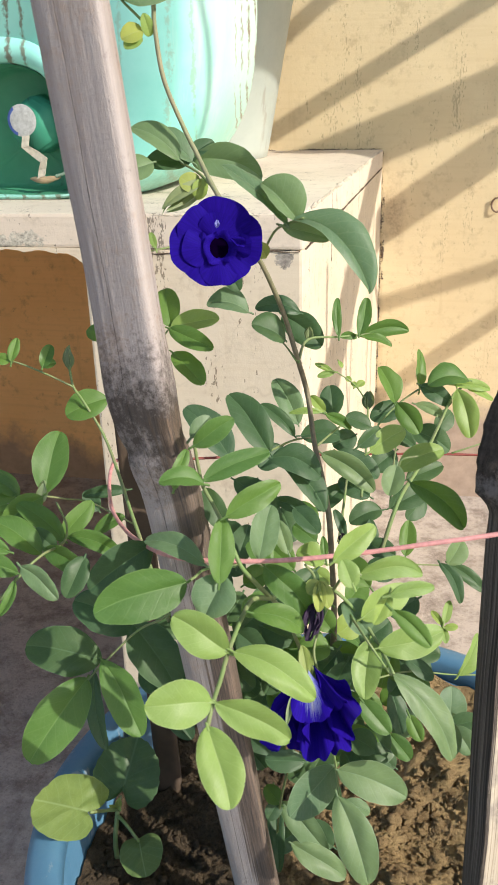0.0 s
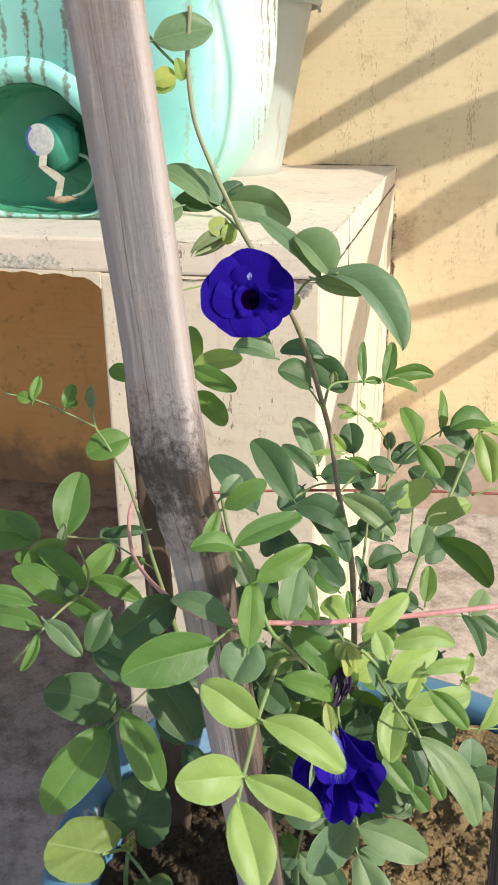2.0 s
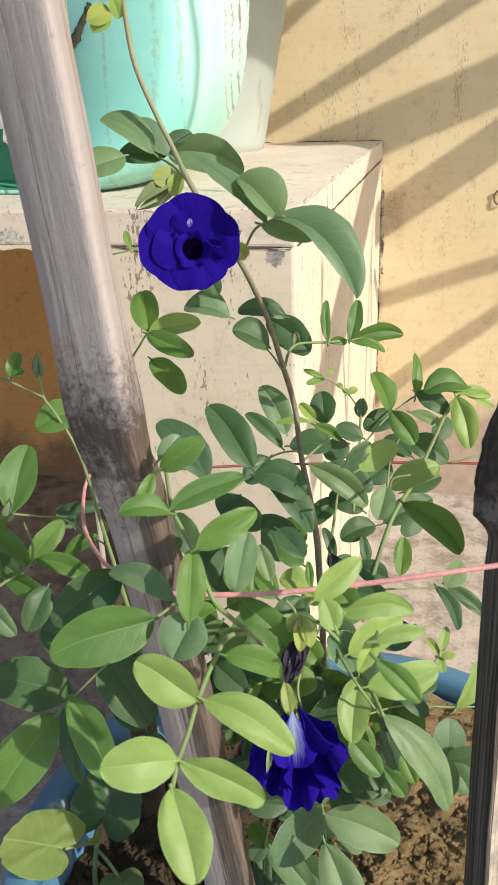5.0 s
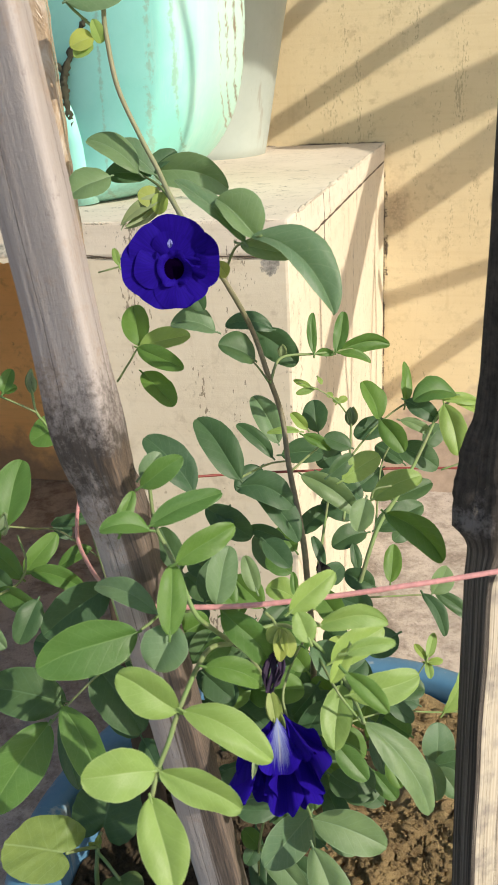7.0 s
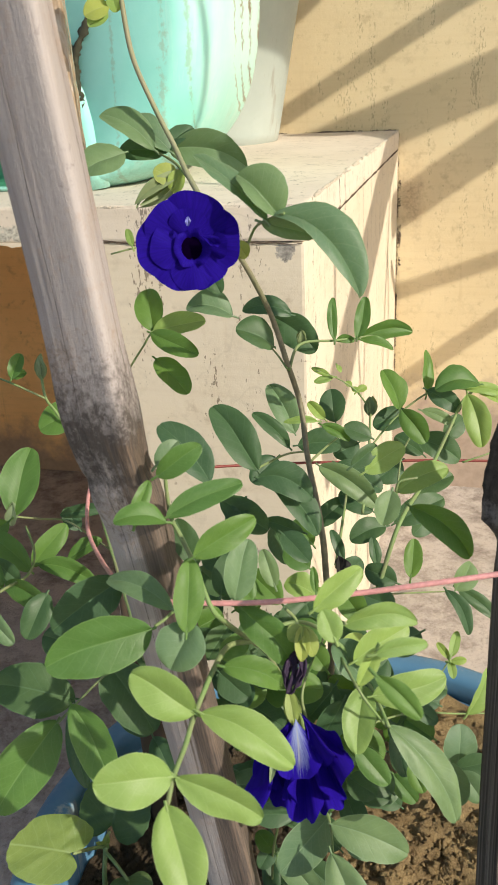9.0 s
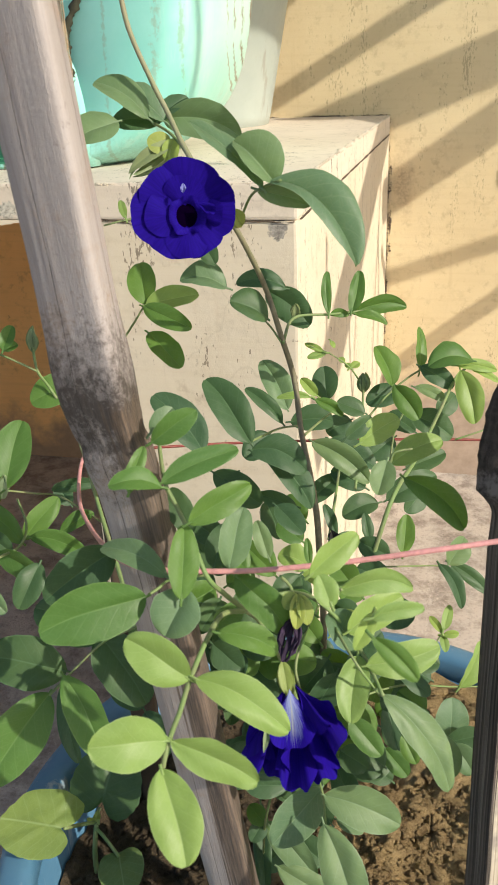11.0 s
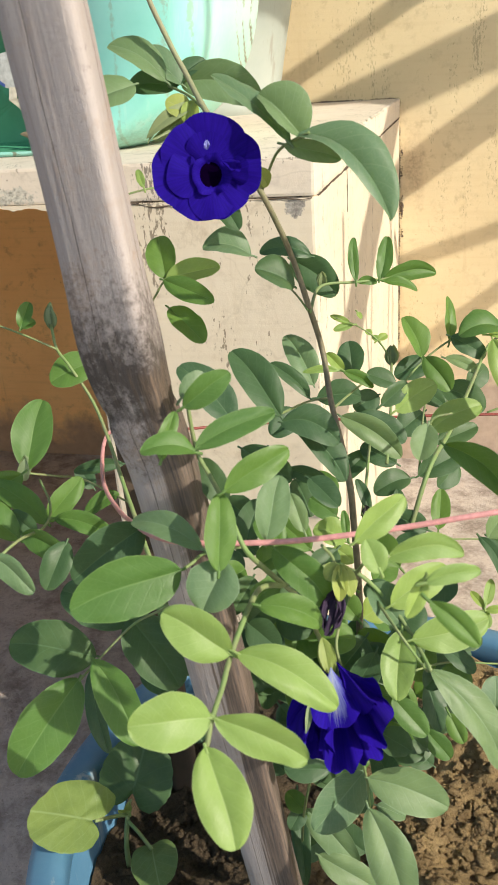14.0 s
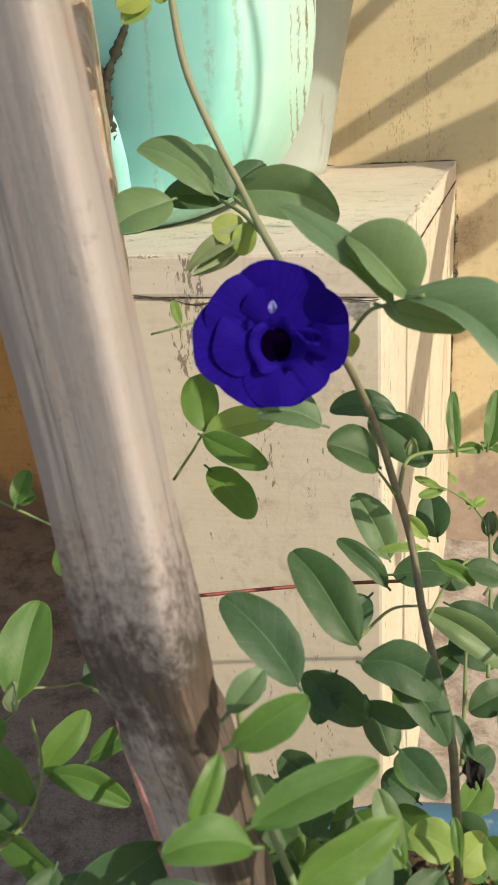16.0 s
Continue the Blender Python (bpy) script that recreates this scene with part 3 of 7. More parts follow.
def blade(base, tip, width, bow=(0, 0, 0), fold=0.2, arch=0.05, power=0.72, skew=0.92, turn=0.0, wavy=0.02, face=FACE, rows=18, blunt=0.0, stalk=0.0, droop=0.0):
    """A leaf or petal: a sheet with a fold along its midrib, from base to tip; blunt rounds its tip, droop hangs its margins, stalk adds a short one."""
    bm = bmesh.new()
    uv = bm.loops.layers.uv.new("UVMap")
    b, t, bow = Vector(base), Vector(tip), Vector(bow)
    axis = (t - b).normalized()
    length = (t - b).length
    up = (face - axis * face.dot(axis)).normalized()
    up = Matrix.Rotation(turn, 3, axis) @ up
    side = axis.cross(up)
    seed = Vector((b.x * 91, b.y * 83, b.z * 77))
    across = (-1.0, -0.8, -0.6, -0.4, -0.2, -0.05, 0.0, 0.05, 0.2, 0.4, 0.6, 0.8, 1.0)
    lean = 0.05 * noise.noise(seed + Vector((7, 1, 2)))
    grid = []
    for n in range(rows + 1):
        s = 0.5 - 0.5 * math.cos(math.pi * n / rows)
        half = width / 2 * max(0.012, math.sin(math.pi * min(1, max(0, s)) ** skew)) ** (power - blunt * s)
        mid = b + (t - b) * s + bow * (4 * s * (1 - s)) + up * (arch * length * 4 * s * (1 - s)) + side * (lean * length * math.sin(2 * math.pi * s) * 0.5)
        half *= 1 + 0.05 * noise.noise(seed + Vector((s * 5.0, 0, 3)))
        row = []
        for v in across:
            ripple = wavy * length * (noise.noise(seed + Vector((s * 3.2, v * 1.4, 0))) * (0.3 + abs(v)) + 0.35 * noise.noise(seed + Vector((s * 8.0, v * 2.0, 5))) * v * v)
            lift = fold * half * (abs(v) - (0.22 + droop) * v * v) + ripple
            row.append((bm.verts.new(mid + side * (half * v * (1 + 0.04 * noise.noise(seed + Vector((s * 7, v, 9))))) + up * lift), (s, 0.5 + v / 2)))
        grid.append(row)
    for low, high in zip(grid, grid[1:]):
        for k in range(len(across) - 1):
            four = (low[k], low[k + 1], high[k + 1], high[k])
            face_made = bm.faces.new([v for v, _ in four])
            for loop, (_, at) in zip(face_made.loops, four):
                loop[uv].uv = at
    if stalk:
        thick = 0.0006
        rings = []
        for p in (b + axis * 0.002, b - axis * stalk * 0.5 - up * stalk * 0.10, b - axis * stalk - up * stalk * 0.35):
            rings.append([bm.verts.new(p + (side * math.cos(q) + up * math.sin(q)) * thick) for q in (0, 1.26, 2.51, 3.77, 5.03)])
        for low, high in zip(rings, rings[1:]):
            for k in range(5):
                made = bm.faces.new((low[k], low[(k + 1) % 5], high[(k + 1) % 5], high[k]))
                for loop in made.loops:
                    loop[uv].uv = (0.5, 0.5)
    return bm


# ---- the setting ----
tagged(part("ground", box(-60, 60, -60, 60, -0.35, -0.03), FLOOR, None, smooth=False), "worn cement terrace floor, brownish grey and dusty", "floor", kind="structure")
tagged(part("wall_north", box(-4, 4, 1.745, 1.97, -0.03, 2.9), WALL, None, smooth=False), "ochre painted plaster wall with fine cracks and stains", "wall", kind="structure")

ledge = thing("concrete_ledge", (-0.25, 1.2, -0.03), "cream painted concrete ledge, chipped, built against the wall", "ledge")


def slab_mesh():
    bm = box(-1.7, -0.1193, 0.7773, 1.744, 0.668, 0.700, 0.003)
    for v in bm.verts:
        v.co.z -= 0.012 * (v.co.y - 0.776) / 0.968
    return bm


part("slab", slab_mesh(), TOP, ledge, "cream slab, stained and worn along its edge", False)
part("pier", box(-0.333, -0.120, 0.778, 1.744, -0.03, 0.6675, 0.003), LEDGE, ledge, "cream painted pier with flaking paint", False)
# added sheet: the wall's warm shade under the slab, painted as deeper ochre
part("back_panel", box(-1.4990, -0.3340, 1.700, 1.7440, -0.03, 0.6560), RECESS, ledge, "added panel, deep ochre for the wall's warm shade under the slab, with damp at its foot", False)
part("pier", box(-1.70, -1.50, 0.778, 1.744, -0.03, 0.6675, 0.003), LEDGE, ledge, "cream painted pier with flaking paint", False)


def ball(subdivisions):
    bm = bmesh.new()
    bmesh.ops.create_icosphere(bm, subdivisions=subdivisions, radius=1)
    bm.verts.ensure_lookup_table()
    shape = [v.co.copy() for v in bm.verts], [tuple(v.index for v in f.verts) for f in bm.faces]
    bm.free()
    return shape


BALLS = {1: ball(1), 2: ball(2)}


def lump(bm, at, radius, stretch, rough, seed, fine=1):
    """Adds one uneven clod to a mesh."""
    places, faces = BALLS[fine]
    made = []
    for p in places:
        q = p * (radius * (1 + rough * noise.noise(p * 1.3 + seed)))
        made.append(bm.verts.new((at[0] + q.x * stretch[0], at[1] + q.y * stretch[1], at[2] + q.z * stretch[2])))
    for f in faces:
        bm.faces.new([made[k] for k in f])


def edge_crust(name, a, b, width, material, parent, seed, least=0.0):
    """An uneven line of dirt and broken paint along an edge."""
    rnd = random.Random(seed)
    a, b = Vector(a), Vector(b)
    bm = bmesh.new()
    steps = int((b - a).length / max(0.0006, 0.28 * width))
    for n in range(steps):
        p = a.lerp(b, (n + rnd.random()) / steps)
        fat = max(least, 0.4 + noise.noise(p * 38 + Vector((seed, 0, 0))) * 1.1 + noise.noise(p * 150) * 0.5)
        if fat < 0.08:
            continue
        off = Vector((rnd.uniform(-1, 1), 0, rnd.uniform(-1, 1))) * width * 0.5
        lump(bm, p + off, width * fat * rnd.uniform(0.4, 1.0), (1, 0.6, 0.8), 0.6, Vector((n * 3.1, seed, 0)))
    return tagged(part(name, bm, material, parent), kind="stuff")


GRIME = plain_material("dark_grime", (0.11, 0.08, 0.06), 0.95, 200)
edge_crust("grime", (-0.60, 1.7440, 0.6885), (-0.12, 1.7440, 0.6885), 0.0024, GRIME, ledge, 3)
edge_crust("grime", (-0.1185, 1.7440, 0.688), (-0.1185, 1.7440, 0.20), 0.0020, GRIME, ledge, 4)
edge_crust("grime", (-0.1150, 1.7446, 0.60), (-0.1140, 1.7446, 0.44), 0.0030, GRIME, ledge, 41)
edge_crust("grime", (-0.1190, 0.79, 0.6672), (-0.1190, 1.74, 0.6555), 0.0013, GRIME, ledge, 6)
PLASTER = plain_material("broken_plaster", (0.62, 0.545, 0.445), 0.95, 260)


def haunch(points, depth, seed):
    """A ragged lip of old plaster drawn along points on the front face, set back to depth."""
    bm = bmesh.new()
    line = smooth_line([Vector(p) for p in points], 40)
    rings = []
    for p in line:
        q = p + Vector((noise.noise(p * 60 + Vector((seed, 0, 0))) + 0.6 * noise.noise(p * 190), 0, noise.noise(p * 60 + Vector((0, seed, 0))) + 0.6 * noise.noise(p * 210))) * 0.0018
        rings.append([bm.verts.new((q.x, y, z)) for y, z in ((0.7768, 0.668), (0.7768, q.z), (depth, q.z), (depth, 0.668))])
    for one, two in zip(rings, rings[1:]):
        for k in range(4):
            bm.faces.new((one[k], two[k], two[(k + 1) % 4], one[(k + 1) % 4]))
    bm.faces.new(rings[0])
    bm.faces.new(list(reversed(rings[-1])))
    return bm


part("broken_edge", haunch([(-0.95, 0, 0.6655), (-0.70, 0, 0.6645), (-0.48, 0, 0.6655), (-0.385, 0, 0.6645), (-0.358, 0, 0.6625), (-0.343, 0, 0.6590), (-0.3320, 0, 0.6530)], 0.80, 3.0), LEDGE, ledge, "ragged plaster lip under the slab", False)
edge_crust("broken_edge", (-0.32, 0.7776, 0.6985), (-0.122, 0.7776, 0.6985), 0.0016, PLASTER, ledge, 14)
edge_crust("broken_edge", (-0.1196, 0.80, 0.6990), (-0.1196, 1.70, 0.6880), 0.0022, PLASTER, ledge, 15)
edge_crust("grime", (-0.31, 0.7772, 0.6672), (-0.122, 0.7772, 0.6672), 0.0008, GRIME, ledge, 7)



def crack(points, width, seed):
    """A thin dark crack that wanders along a line of places."""
    line = smooth_line([Vector(p) for p in points], 14)
    line = [p + Vector((0, noise.noise(p * 90 + Vector((seed, 0, 0))), noise.noise(p * 70 + Vector((0, seed, 0))))) * 0.0016 for p in line]
    part("crack", tube(line, lambda s: max(0.0003, width * (0.6 + 0.9 * noise.noise((s * 14, seed, 0)))), 5), GRIME, ledge, "thin dark crack in the paint")


crack([(-0.1193, 0.80, 0.6665), (-0.1193, 1.05, 0.663), (-0.1193, 1.35, 0.660), (-0.1193, 1.74, 0.6555)], 0.0011, 2)
crack([(-0.1193, 0.98, 0.6960), (-0.1193, 0.985, 0.66), (-0.1193, 0.982, 0.62)], 0.0006, 5)
crack([(-0.315, 0.7773, 0.672), (-0.285, 0.7773, 0.667), (-0.25, 0.7773, 0.664), (-0.20, 0.7773, 0.6675), (-0.122, 0.7773, 0.6668)], 0.0009, 8)

# a hook in the wall
hook = [Vector((0.098 + 0.010 * math.cos(a), 1.742 - 0.004 * abs(math.sin(a)), 0.586 + 0.013 * math.sin(a))) for a in np.linspace(0.9, 5.4, 14)]
tagged(part("wall_hook", tube(hook, lambda s: 0.0018, 6), plain_material("rusty_iron", (0.20, 0.13, 0.09), 0.7), None), "small rusty iron hook fixed in the ochre wall", "hook")

# unseen battens, cords and posts, added to shade wall, pier, drum and bucket
casters = thing("shade_casters", (0.95, 1.48, -0.03), "unseen wooden battens, cords and posts, added to cast shade", "frame")
BATTENS = [((-0.298, 0.897), (-0.233, 0.947), 0.0150), ((-0.336, 0.718), (0.051, 0.935), 0.0170), ((-0.161, 0.691), (0.084, 0.786), 0.0380), ((-0.102, 0.556), (0.092, 0.689), 0.0340), ((-0.097, 0.394), (0.110, 0.466), 0.0135), ((-0.034, 0.253), (0.117, 0.370), 0.0170)]
for (x0, z0), (x1, z1), r in BATTENS:
    a, b = Vector((x0, 1.745, z0)), Vector((x1, 1.745, z1))
    way = (b - a).normalized()
    a, b = a - way * 0.25 + SUN * 1.15, b + way * 0.9 + SUN * 1.15
    part("batten", tube(smooth_line([a, a.lerp(b, 0.5), b], 4), lambda s, r=r: r, 8), WOOD, casters)
a, b = Vector((-0.46, 1.45, 0.870)) + SUN * 1.1, Vector((-0.10, 1.45, 1.040)) + SUN * 1.1
part("batten", tube(smooth_line([a, a.lerp(b, 0.5), b], 4), lambda s: 0.09, 8), WOOD, casters)
a, b = Vector((-0.119, 0.86, 0.43)) + SUN * 1.25, Vector((-0.119, 1.72, 0.70)) + SUN * 1.25
part("batten", tube(smooth_line([a, a.lerp(b, 0.5), b], 4), lambda s: 0.045, 8), WOOD, casters)
for n, (y, lean, thick, low, high) in enumerate(((0.88, 0.10, 0.0045, 0.0, 0.45), (0.99, -0.06, 0.0060, 0.0, 0.62), (1.12, 0.12, 0.0050, 0.05, 0.55), (1.30, -0.16, 0.0075, 0.0, 0.58), (1.48, 0.10, 0.0070, 0.10, 0.62), (1.62, -0.05, 0.0080, 0.0, 0.50))):
    foot = [Vector((-0.12, y + lean * k + 0.02 * math.sin(6.0 * k + 2 * n), low + (high - low) * k)) + SUN * 1.3 for k in (0, 0.25, 0.5, 0.75, 1.0)]
    part("cord", tube(smooth_line(foot, 5), lambda s, thick=thick: thick * (1 + 0.3 * noise.noise((s * 9, thick * 999, 0))), 6), WOOD, casters)
arc = [Vector(p) + SUN * 1.2 for p in ((-0.315, 0.915, 0.905), (-0.269, 0.915, 0.887), (-0.246, 0.915, 0.866), (-0.233, 0.917, 0.846), (-0.225, 0.920, 0.812), (-0.222, 0.922, 0.773), (-0.224, 0.925, 0.735), (-0.230, 0.925, 0.690))]
part("cord", tube(smooth_line(arc, 5), lambda s: 0.0046, 6), WOOD, casters)
for x, y in ((1.80, 1.52), (2.15, 1.30)):
    part("post", box(x, x + 0.07, y, y + 0.07, -0.03, 2.7, 0.004), WOOD, casters)


# ---- the drum and the bucket on the ledge ----
def drum():
    root = thing("plastic_drum", (-0.44, 1.18, 0.69), "sea-green plastic drum, sun-bleached and streaked with dirt, on the ledge", "drum")
    cx, cz, hw, hh = -0.432, 0.925, 0.212, 0.236
    front = 0.893

    def ring_at(y, shrink):
        ring = []
        for k in range(72):
            a = 2 * math.pi * k / 72
            c, s = math.cos(a), math.sin(a)
            e = 2 / 3.0
            ring.append((cx + (hw - shrink) * math.copysign(abs(c) ** e, c), y, cz + (hh - 0.35 * shrink) * math.copysign(abs(s) ** e, s)))
        return ring

    sections = [(front + 0.10 * (1 - math.cos(math.pi / 2 * n / 10)), 0.042 * (1 - math.sin(math.pi / 2 * n / 10))) for n in range(11)]
    sections += [(1.04, 0.0), (1.08, 0.002), (1.12, 0.008), (1.16, 0.018), (1.20, 0.034), (1.24, 0.058), (1.27, 0.088), (1.285, 0.125)]
    bm = bmesh.new()
    rings = [[bm.verts.new(p) for p in ring_at(y, shrink)] for y, shrink in sections]
    for low, high in zip(rings, rings[1:]):
        for k in range(72):
            j = (k + 1) % 72
            bm.faces.new((low[k], low[j], high[j], high[k]))
    bm.faces.new(rings[-1])
    # the front closes with an arched recess for the bung
    px, pz, pr = -0.4540, 0.7560, 0.0775

    def arch(a, r):
        c, s = math.cos(a), math.sin(a)
        if s >= 0:
            return px + r * c, pz + r * s
        return px + r * math.copysign(abs(c) ** 0.35, c), pz - 0.68 * r * abs(s) ** 0.35

    inner = []
    for depth, grow in ((0.0, 1.08), (0.006, 1.03), (0.060, 0.94)):
        ring = []
        for k in range(72):
            x, z = arch(2 * math.pi * k / 72, pr * grow)
            ring.append(bm.verts.new((x, front + 0.001 + depth, z)))
        inner.append(ring)
    chain = [rings[0], *inner]
    for low, high in zip(chain, chain[1:]):
        for k in range(72):
            j = (k + 1) % 72
            bm.faces.new((low[j], low[k], high[k], high[j]))
    bm.faces.new(list(reversed(inner[-1])))
    bmesh.ops.recalc_face_normals(bm, faces=bm.faces[:])
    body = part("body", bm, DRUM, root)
    # a darker green sheet paints the shade inside the recess, with dirt specks
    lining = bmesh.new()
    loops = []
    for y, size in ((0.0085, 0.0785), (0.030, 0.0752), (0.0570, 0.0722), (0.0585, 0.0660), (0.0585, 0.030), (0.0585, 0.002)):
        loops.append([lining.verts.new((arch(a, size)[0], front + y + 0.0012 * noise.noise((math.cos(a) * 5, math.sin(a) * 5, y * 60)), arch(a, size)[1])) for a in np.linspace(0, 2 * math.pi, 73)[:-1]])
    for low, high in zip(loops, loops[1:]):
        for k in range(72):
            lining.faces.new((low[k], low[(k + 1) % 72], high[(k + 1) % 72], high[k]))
    part("recess_lining", lining, LINING, root, "recess in darker green for its shade, flecked with dirt")
    lip = [Vector((px + 0.093 * math.cos(a), front + 0.0080, pz + 0.093 * math.sin(a))) for a in np.linspace(0.0, math.pi, 50)]
    lip = [Vector((px + 0.096, front + 0.0100, 0.7000)), Vector((px + 0.0945, front + 0.0085, 0.7300)), *lip, Vector((px - 0.0945, front + 0.0085, 0.7300)), Vector((px - 0.096, front + 0.0100, 0.7000))]
    part("lip", tube(lip, lambda s: 0.0135, 14, lambda s, a: 0.16 * noise.noise((s * 14, a, 0))), DRUM, root, "rounded lip over the recess, streaked with dirt")
    cap = part("bung", hex_cap((-0.4300, front + 0.014, 0.7740), 0.0320, 0.036), CAP, root, "dark green hexagonal bung")
    part("label", disc_label((-0.4425, front + 0.0120, 0.7790), 0.0165), [PAPER, LABEL_BLUE], cap, "round white and blue label, scratched")
    fold_line = [(-0.4400, 0.7640), (-0.4412, 0.7525), (-0.4320, 0.7455), (-0.4212, 0.7385), (-0.4252, 0.7290), (-0.4272, 0.7180)]
    bm = bmesh.new()
    edge = []
    for k, (x, z) in enumerate(fold_line):
        y = front + (0.0100 if k % 2 else 0.0125)
        slant = 0.0022 if k in (2, 3) else 0.0005
        edge.append([bm.verts.new((x + d * 0.0042, y + q, z + d * slant)) for d, q in ((-1, 0.0), (1, 0.0004), (1, 0.0012), (-1, 0.0010))])
    for one, two in zip(edge, edge[1:]):
        for k in range(4):
            bm.faces.new((one[k], one[(k + 1) % 4], two[(k + 1) % 4], two[k]))
    bmesh.ops.recalc_face_normals(bm, faces=bm.faces[:])
    part("strap", bm, STRAP, root, "kinked pale paper strap hanging from the label", False)
    cord = smooth_line([(-0.4010, front + 0.020, 0.7640), (-0.3900, front + 0.013, 0.7610), (-0.3835, front + 0.012, 0.7480), (-0.3880, front + 0.012, 0.7345), (-0.3985, front + 0.013, 0.7255), (-0.4110, front + 0.014, 0.7215)], 9)
    part("cord", tube(cord, lambda s: 0.0016 * (1 + 0.35 * math.sin(s * 130)), 8), CAP_CORD, root, "twisted pale green cord")
    part("mud_lump", tube(smooth_line([(-0.4420, front + 0.016, 0.7190), (-0.4240, front + 0.012, 0.7180), (-0.4060, front + 0.016, 0.7205)], 5), lambda s: 0.0040 * math.sin(0.2 + 2.7 * s), 8, lambda s, a: 0.4 * noise.noise((s * 12, a, 2))), RUST, root, "dried mud below the strap")
    moss_line = [(-0.3320, 0.8945, 0.8730), (-0.3395, 0.8940, 0.8610), (-0.3585, 0.8930, 0.8276), (-0.3620, 0.8930, 0.8075), (-0.3590, 0.8930, 0.7752), (-0.3575, 0.8945, 0.7420), (-0.3560, 0.8960, 0.7150)]
    part("moss", tube(smooth_line(moss_line, 14), lambda s: 0.0016 + 0.0030 * math.sin(math.pi * min(1, 0.15 + s)) * (0.75 + 0.8 * noise.noise((s * 22, 3, 0))), 10, lambda s, a: 0.8 * noise.noise((math.cos(a) * 2, math.sin(a) * 2, s * 70))), MOSS, root, "black mossy crust along a seam")
    part("moss", tube(smooth_line([(-0.3900, 0.8930, 0.8560), (-0.3800, 0.8925, 0.8490), (-0.3700, 0.8925, 0.8370), (-0.3600, 0.8928, 0.8270)], 8), lambda s: 0.0008 + 0.0022 * s, 8, lambda s, a: 0.7 * noise.noise((math.cos(a) * 2, math.sin(a) * 2, s * 40))), MOSS, root, "black mossy crust along a seam")
    for n, (a, b) in enumerate(zip(moss_line, moss_line[1:])):
        edge_crust("moss", a, b, (0.0022, 0.0028, 0.0042, 0.0050, 0.0044, 0.0030)[n], MOSS, root, 20 + n, 0.45)
    return root


def hex_cap(at, radius, depth):
    bm = bmesh.new()
    bmesh.ops.create_cone(bm, cap_ends=True, segments=6, radius1=radius, radius2=radius * 0.93, depth=depth)
    bmesh.ops.bevel(bm, geom=bm.edges[:], offset=0.003, segments=2, affect="EDGES")
    bmesh.ops.transform(bm, matrix=Matrix.Translation(Vector(at) + Vector((0, depth / 2, 0))) @ Matrix.Rotation(radians(90), 4, "X"), verts=bm.verts[:])
    return bm


def disc_label(at, radius):
    bm = bmesh.new()
    inner = [bm.verts.new((at[0] + radius * 0.80 * math.cos(a), at[1], at[2] + radius * 0.80 * math.sin(a))) for a in np.linspace(0, 2 * math.pi, 33)[:-1]]
    outer = [bm.verts.new((at[0] + radius * math.cos(a), at[1] + 0.0008, at[2] + radius * math.sin(a))) for a in np.linspace(0, 2 * math.pi, 33)[:-1]]
    bm.faces.new(list(inner))
    for k in range(32):
        face = bm.faces.new((inner[k], inner[(k + 1) % 32], outer[(k + 1) % 32], outer[k]))
        face.material_index = 1 if 10 < k < 22 else 0
    bmesh.ops.recalc_face_normals(bm, faces=bm.faces[:])
    return bm


drum()

bucket = thing("plastic_bucket", (-0.44, 1.58, 0.688), "white plastic bucket standing behind the drum on the ledge", "bucket")
bm = lathe([(0.118, 0.0), (0.126, 0.004), (0.130, 0.02), (0.178, 0.27), (0.188, 0.272), (0.188, 0.288), (0.180, 0.29), (0.172, 0.285), (0.124, 0.012)], 56)
bmesh.ops.translate(bm, vec=(-0.435, 1.555, 0.687), verts=bm.verts[:])
part("shell", bm, WHITE, bucket)
bm = lathe([(0.1885, 0.262), (0.1925, 0.263), (0.1935, 0.270), (0.1935, 0.288), (0.1905, 0.2935), (0.1800, 0.2940), (0.1785, 0.289), (0.1880, 0.286)], 56, 0, True)
bmesh.ops.translate(bm, vec=(-0.435, 1.555, 0.687), verts=bm.verts[:])
part("rim", bm, WHITE, bucket, "rolled rim")
bail = [(-0.435 + 0.192 * math.cos(a), 1.555 - 0.03 * math.sin(a), 0.960 + 0.06 * math.sin(a) - 0.02) for a in np.linspace(0, math.pi, 24)]
part("handle", tube([Vector(p) for p in bail], lambda s: 0.0025, 6), plain_material("galvanised_wire", (0.35, 0.35, 0.35), 0.4), bucket, "thin wire handle")


# ---- the tub, its soil and the stakes ----
POT = Vector((-0.0347, 0.4324, -0.03))
INNER, SOIL_AT = 0.1850, 0.340
tub = thing("plant_tub", POT, "round blue plastic planting tub, scuffed along its rim", "tub")
bm = lathe([(0.150, 0.0), (0.158, 0.004), (0.1905, 0.366), (0.1905, 0.372), (0.1870, 0.372), (0.1860, 0.30)], 96, 0.010)
bmesh.ops.translate(bm, vec=POT, verts=bm.verts[:])
part("shell", bm, BLUE, tub)
bm = lathe([(0.1910, 0.366), (0.2040, 0.3705), (0.2095, 0.3760), (0.2103, 0.3830), (0.2085, 0.3885), (0.2040, 0.3905), (0.1960, 0.3912), (0.1900, 0.3900), (0.1876, 0.3860), (0.1872, 0.3725)], 128, 0.010, True)
bmesh.ops.translate(bm, vec=POT, verts=bm.verts[:])
part("rim", bm, BLUE, tub, "broad blue rim, scuffed pale along its edges")


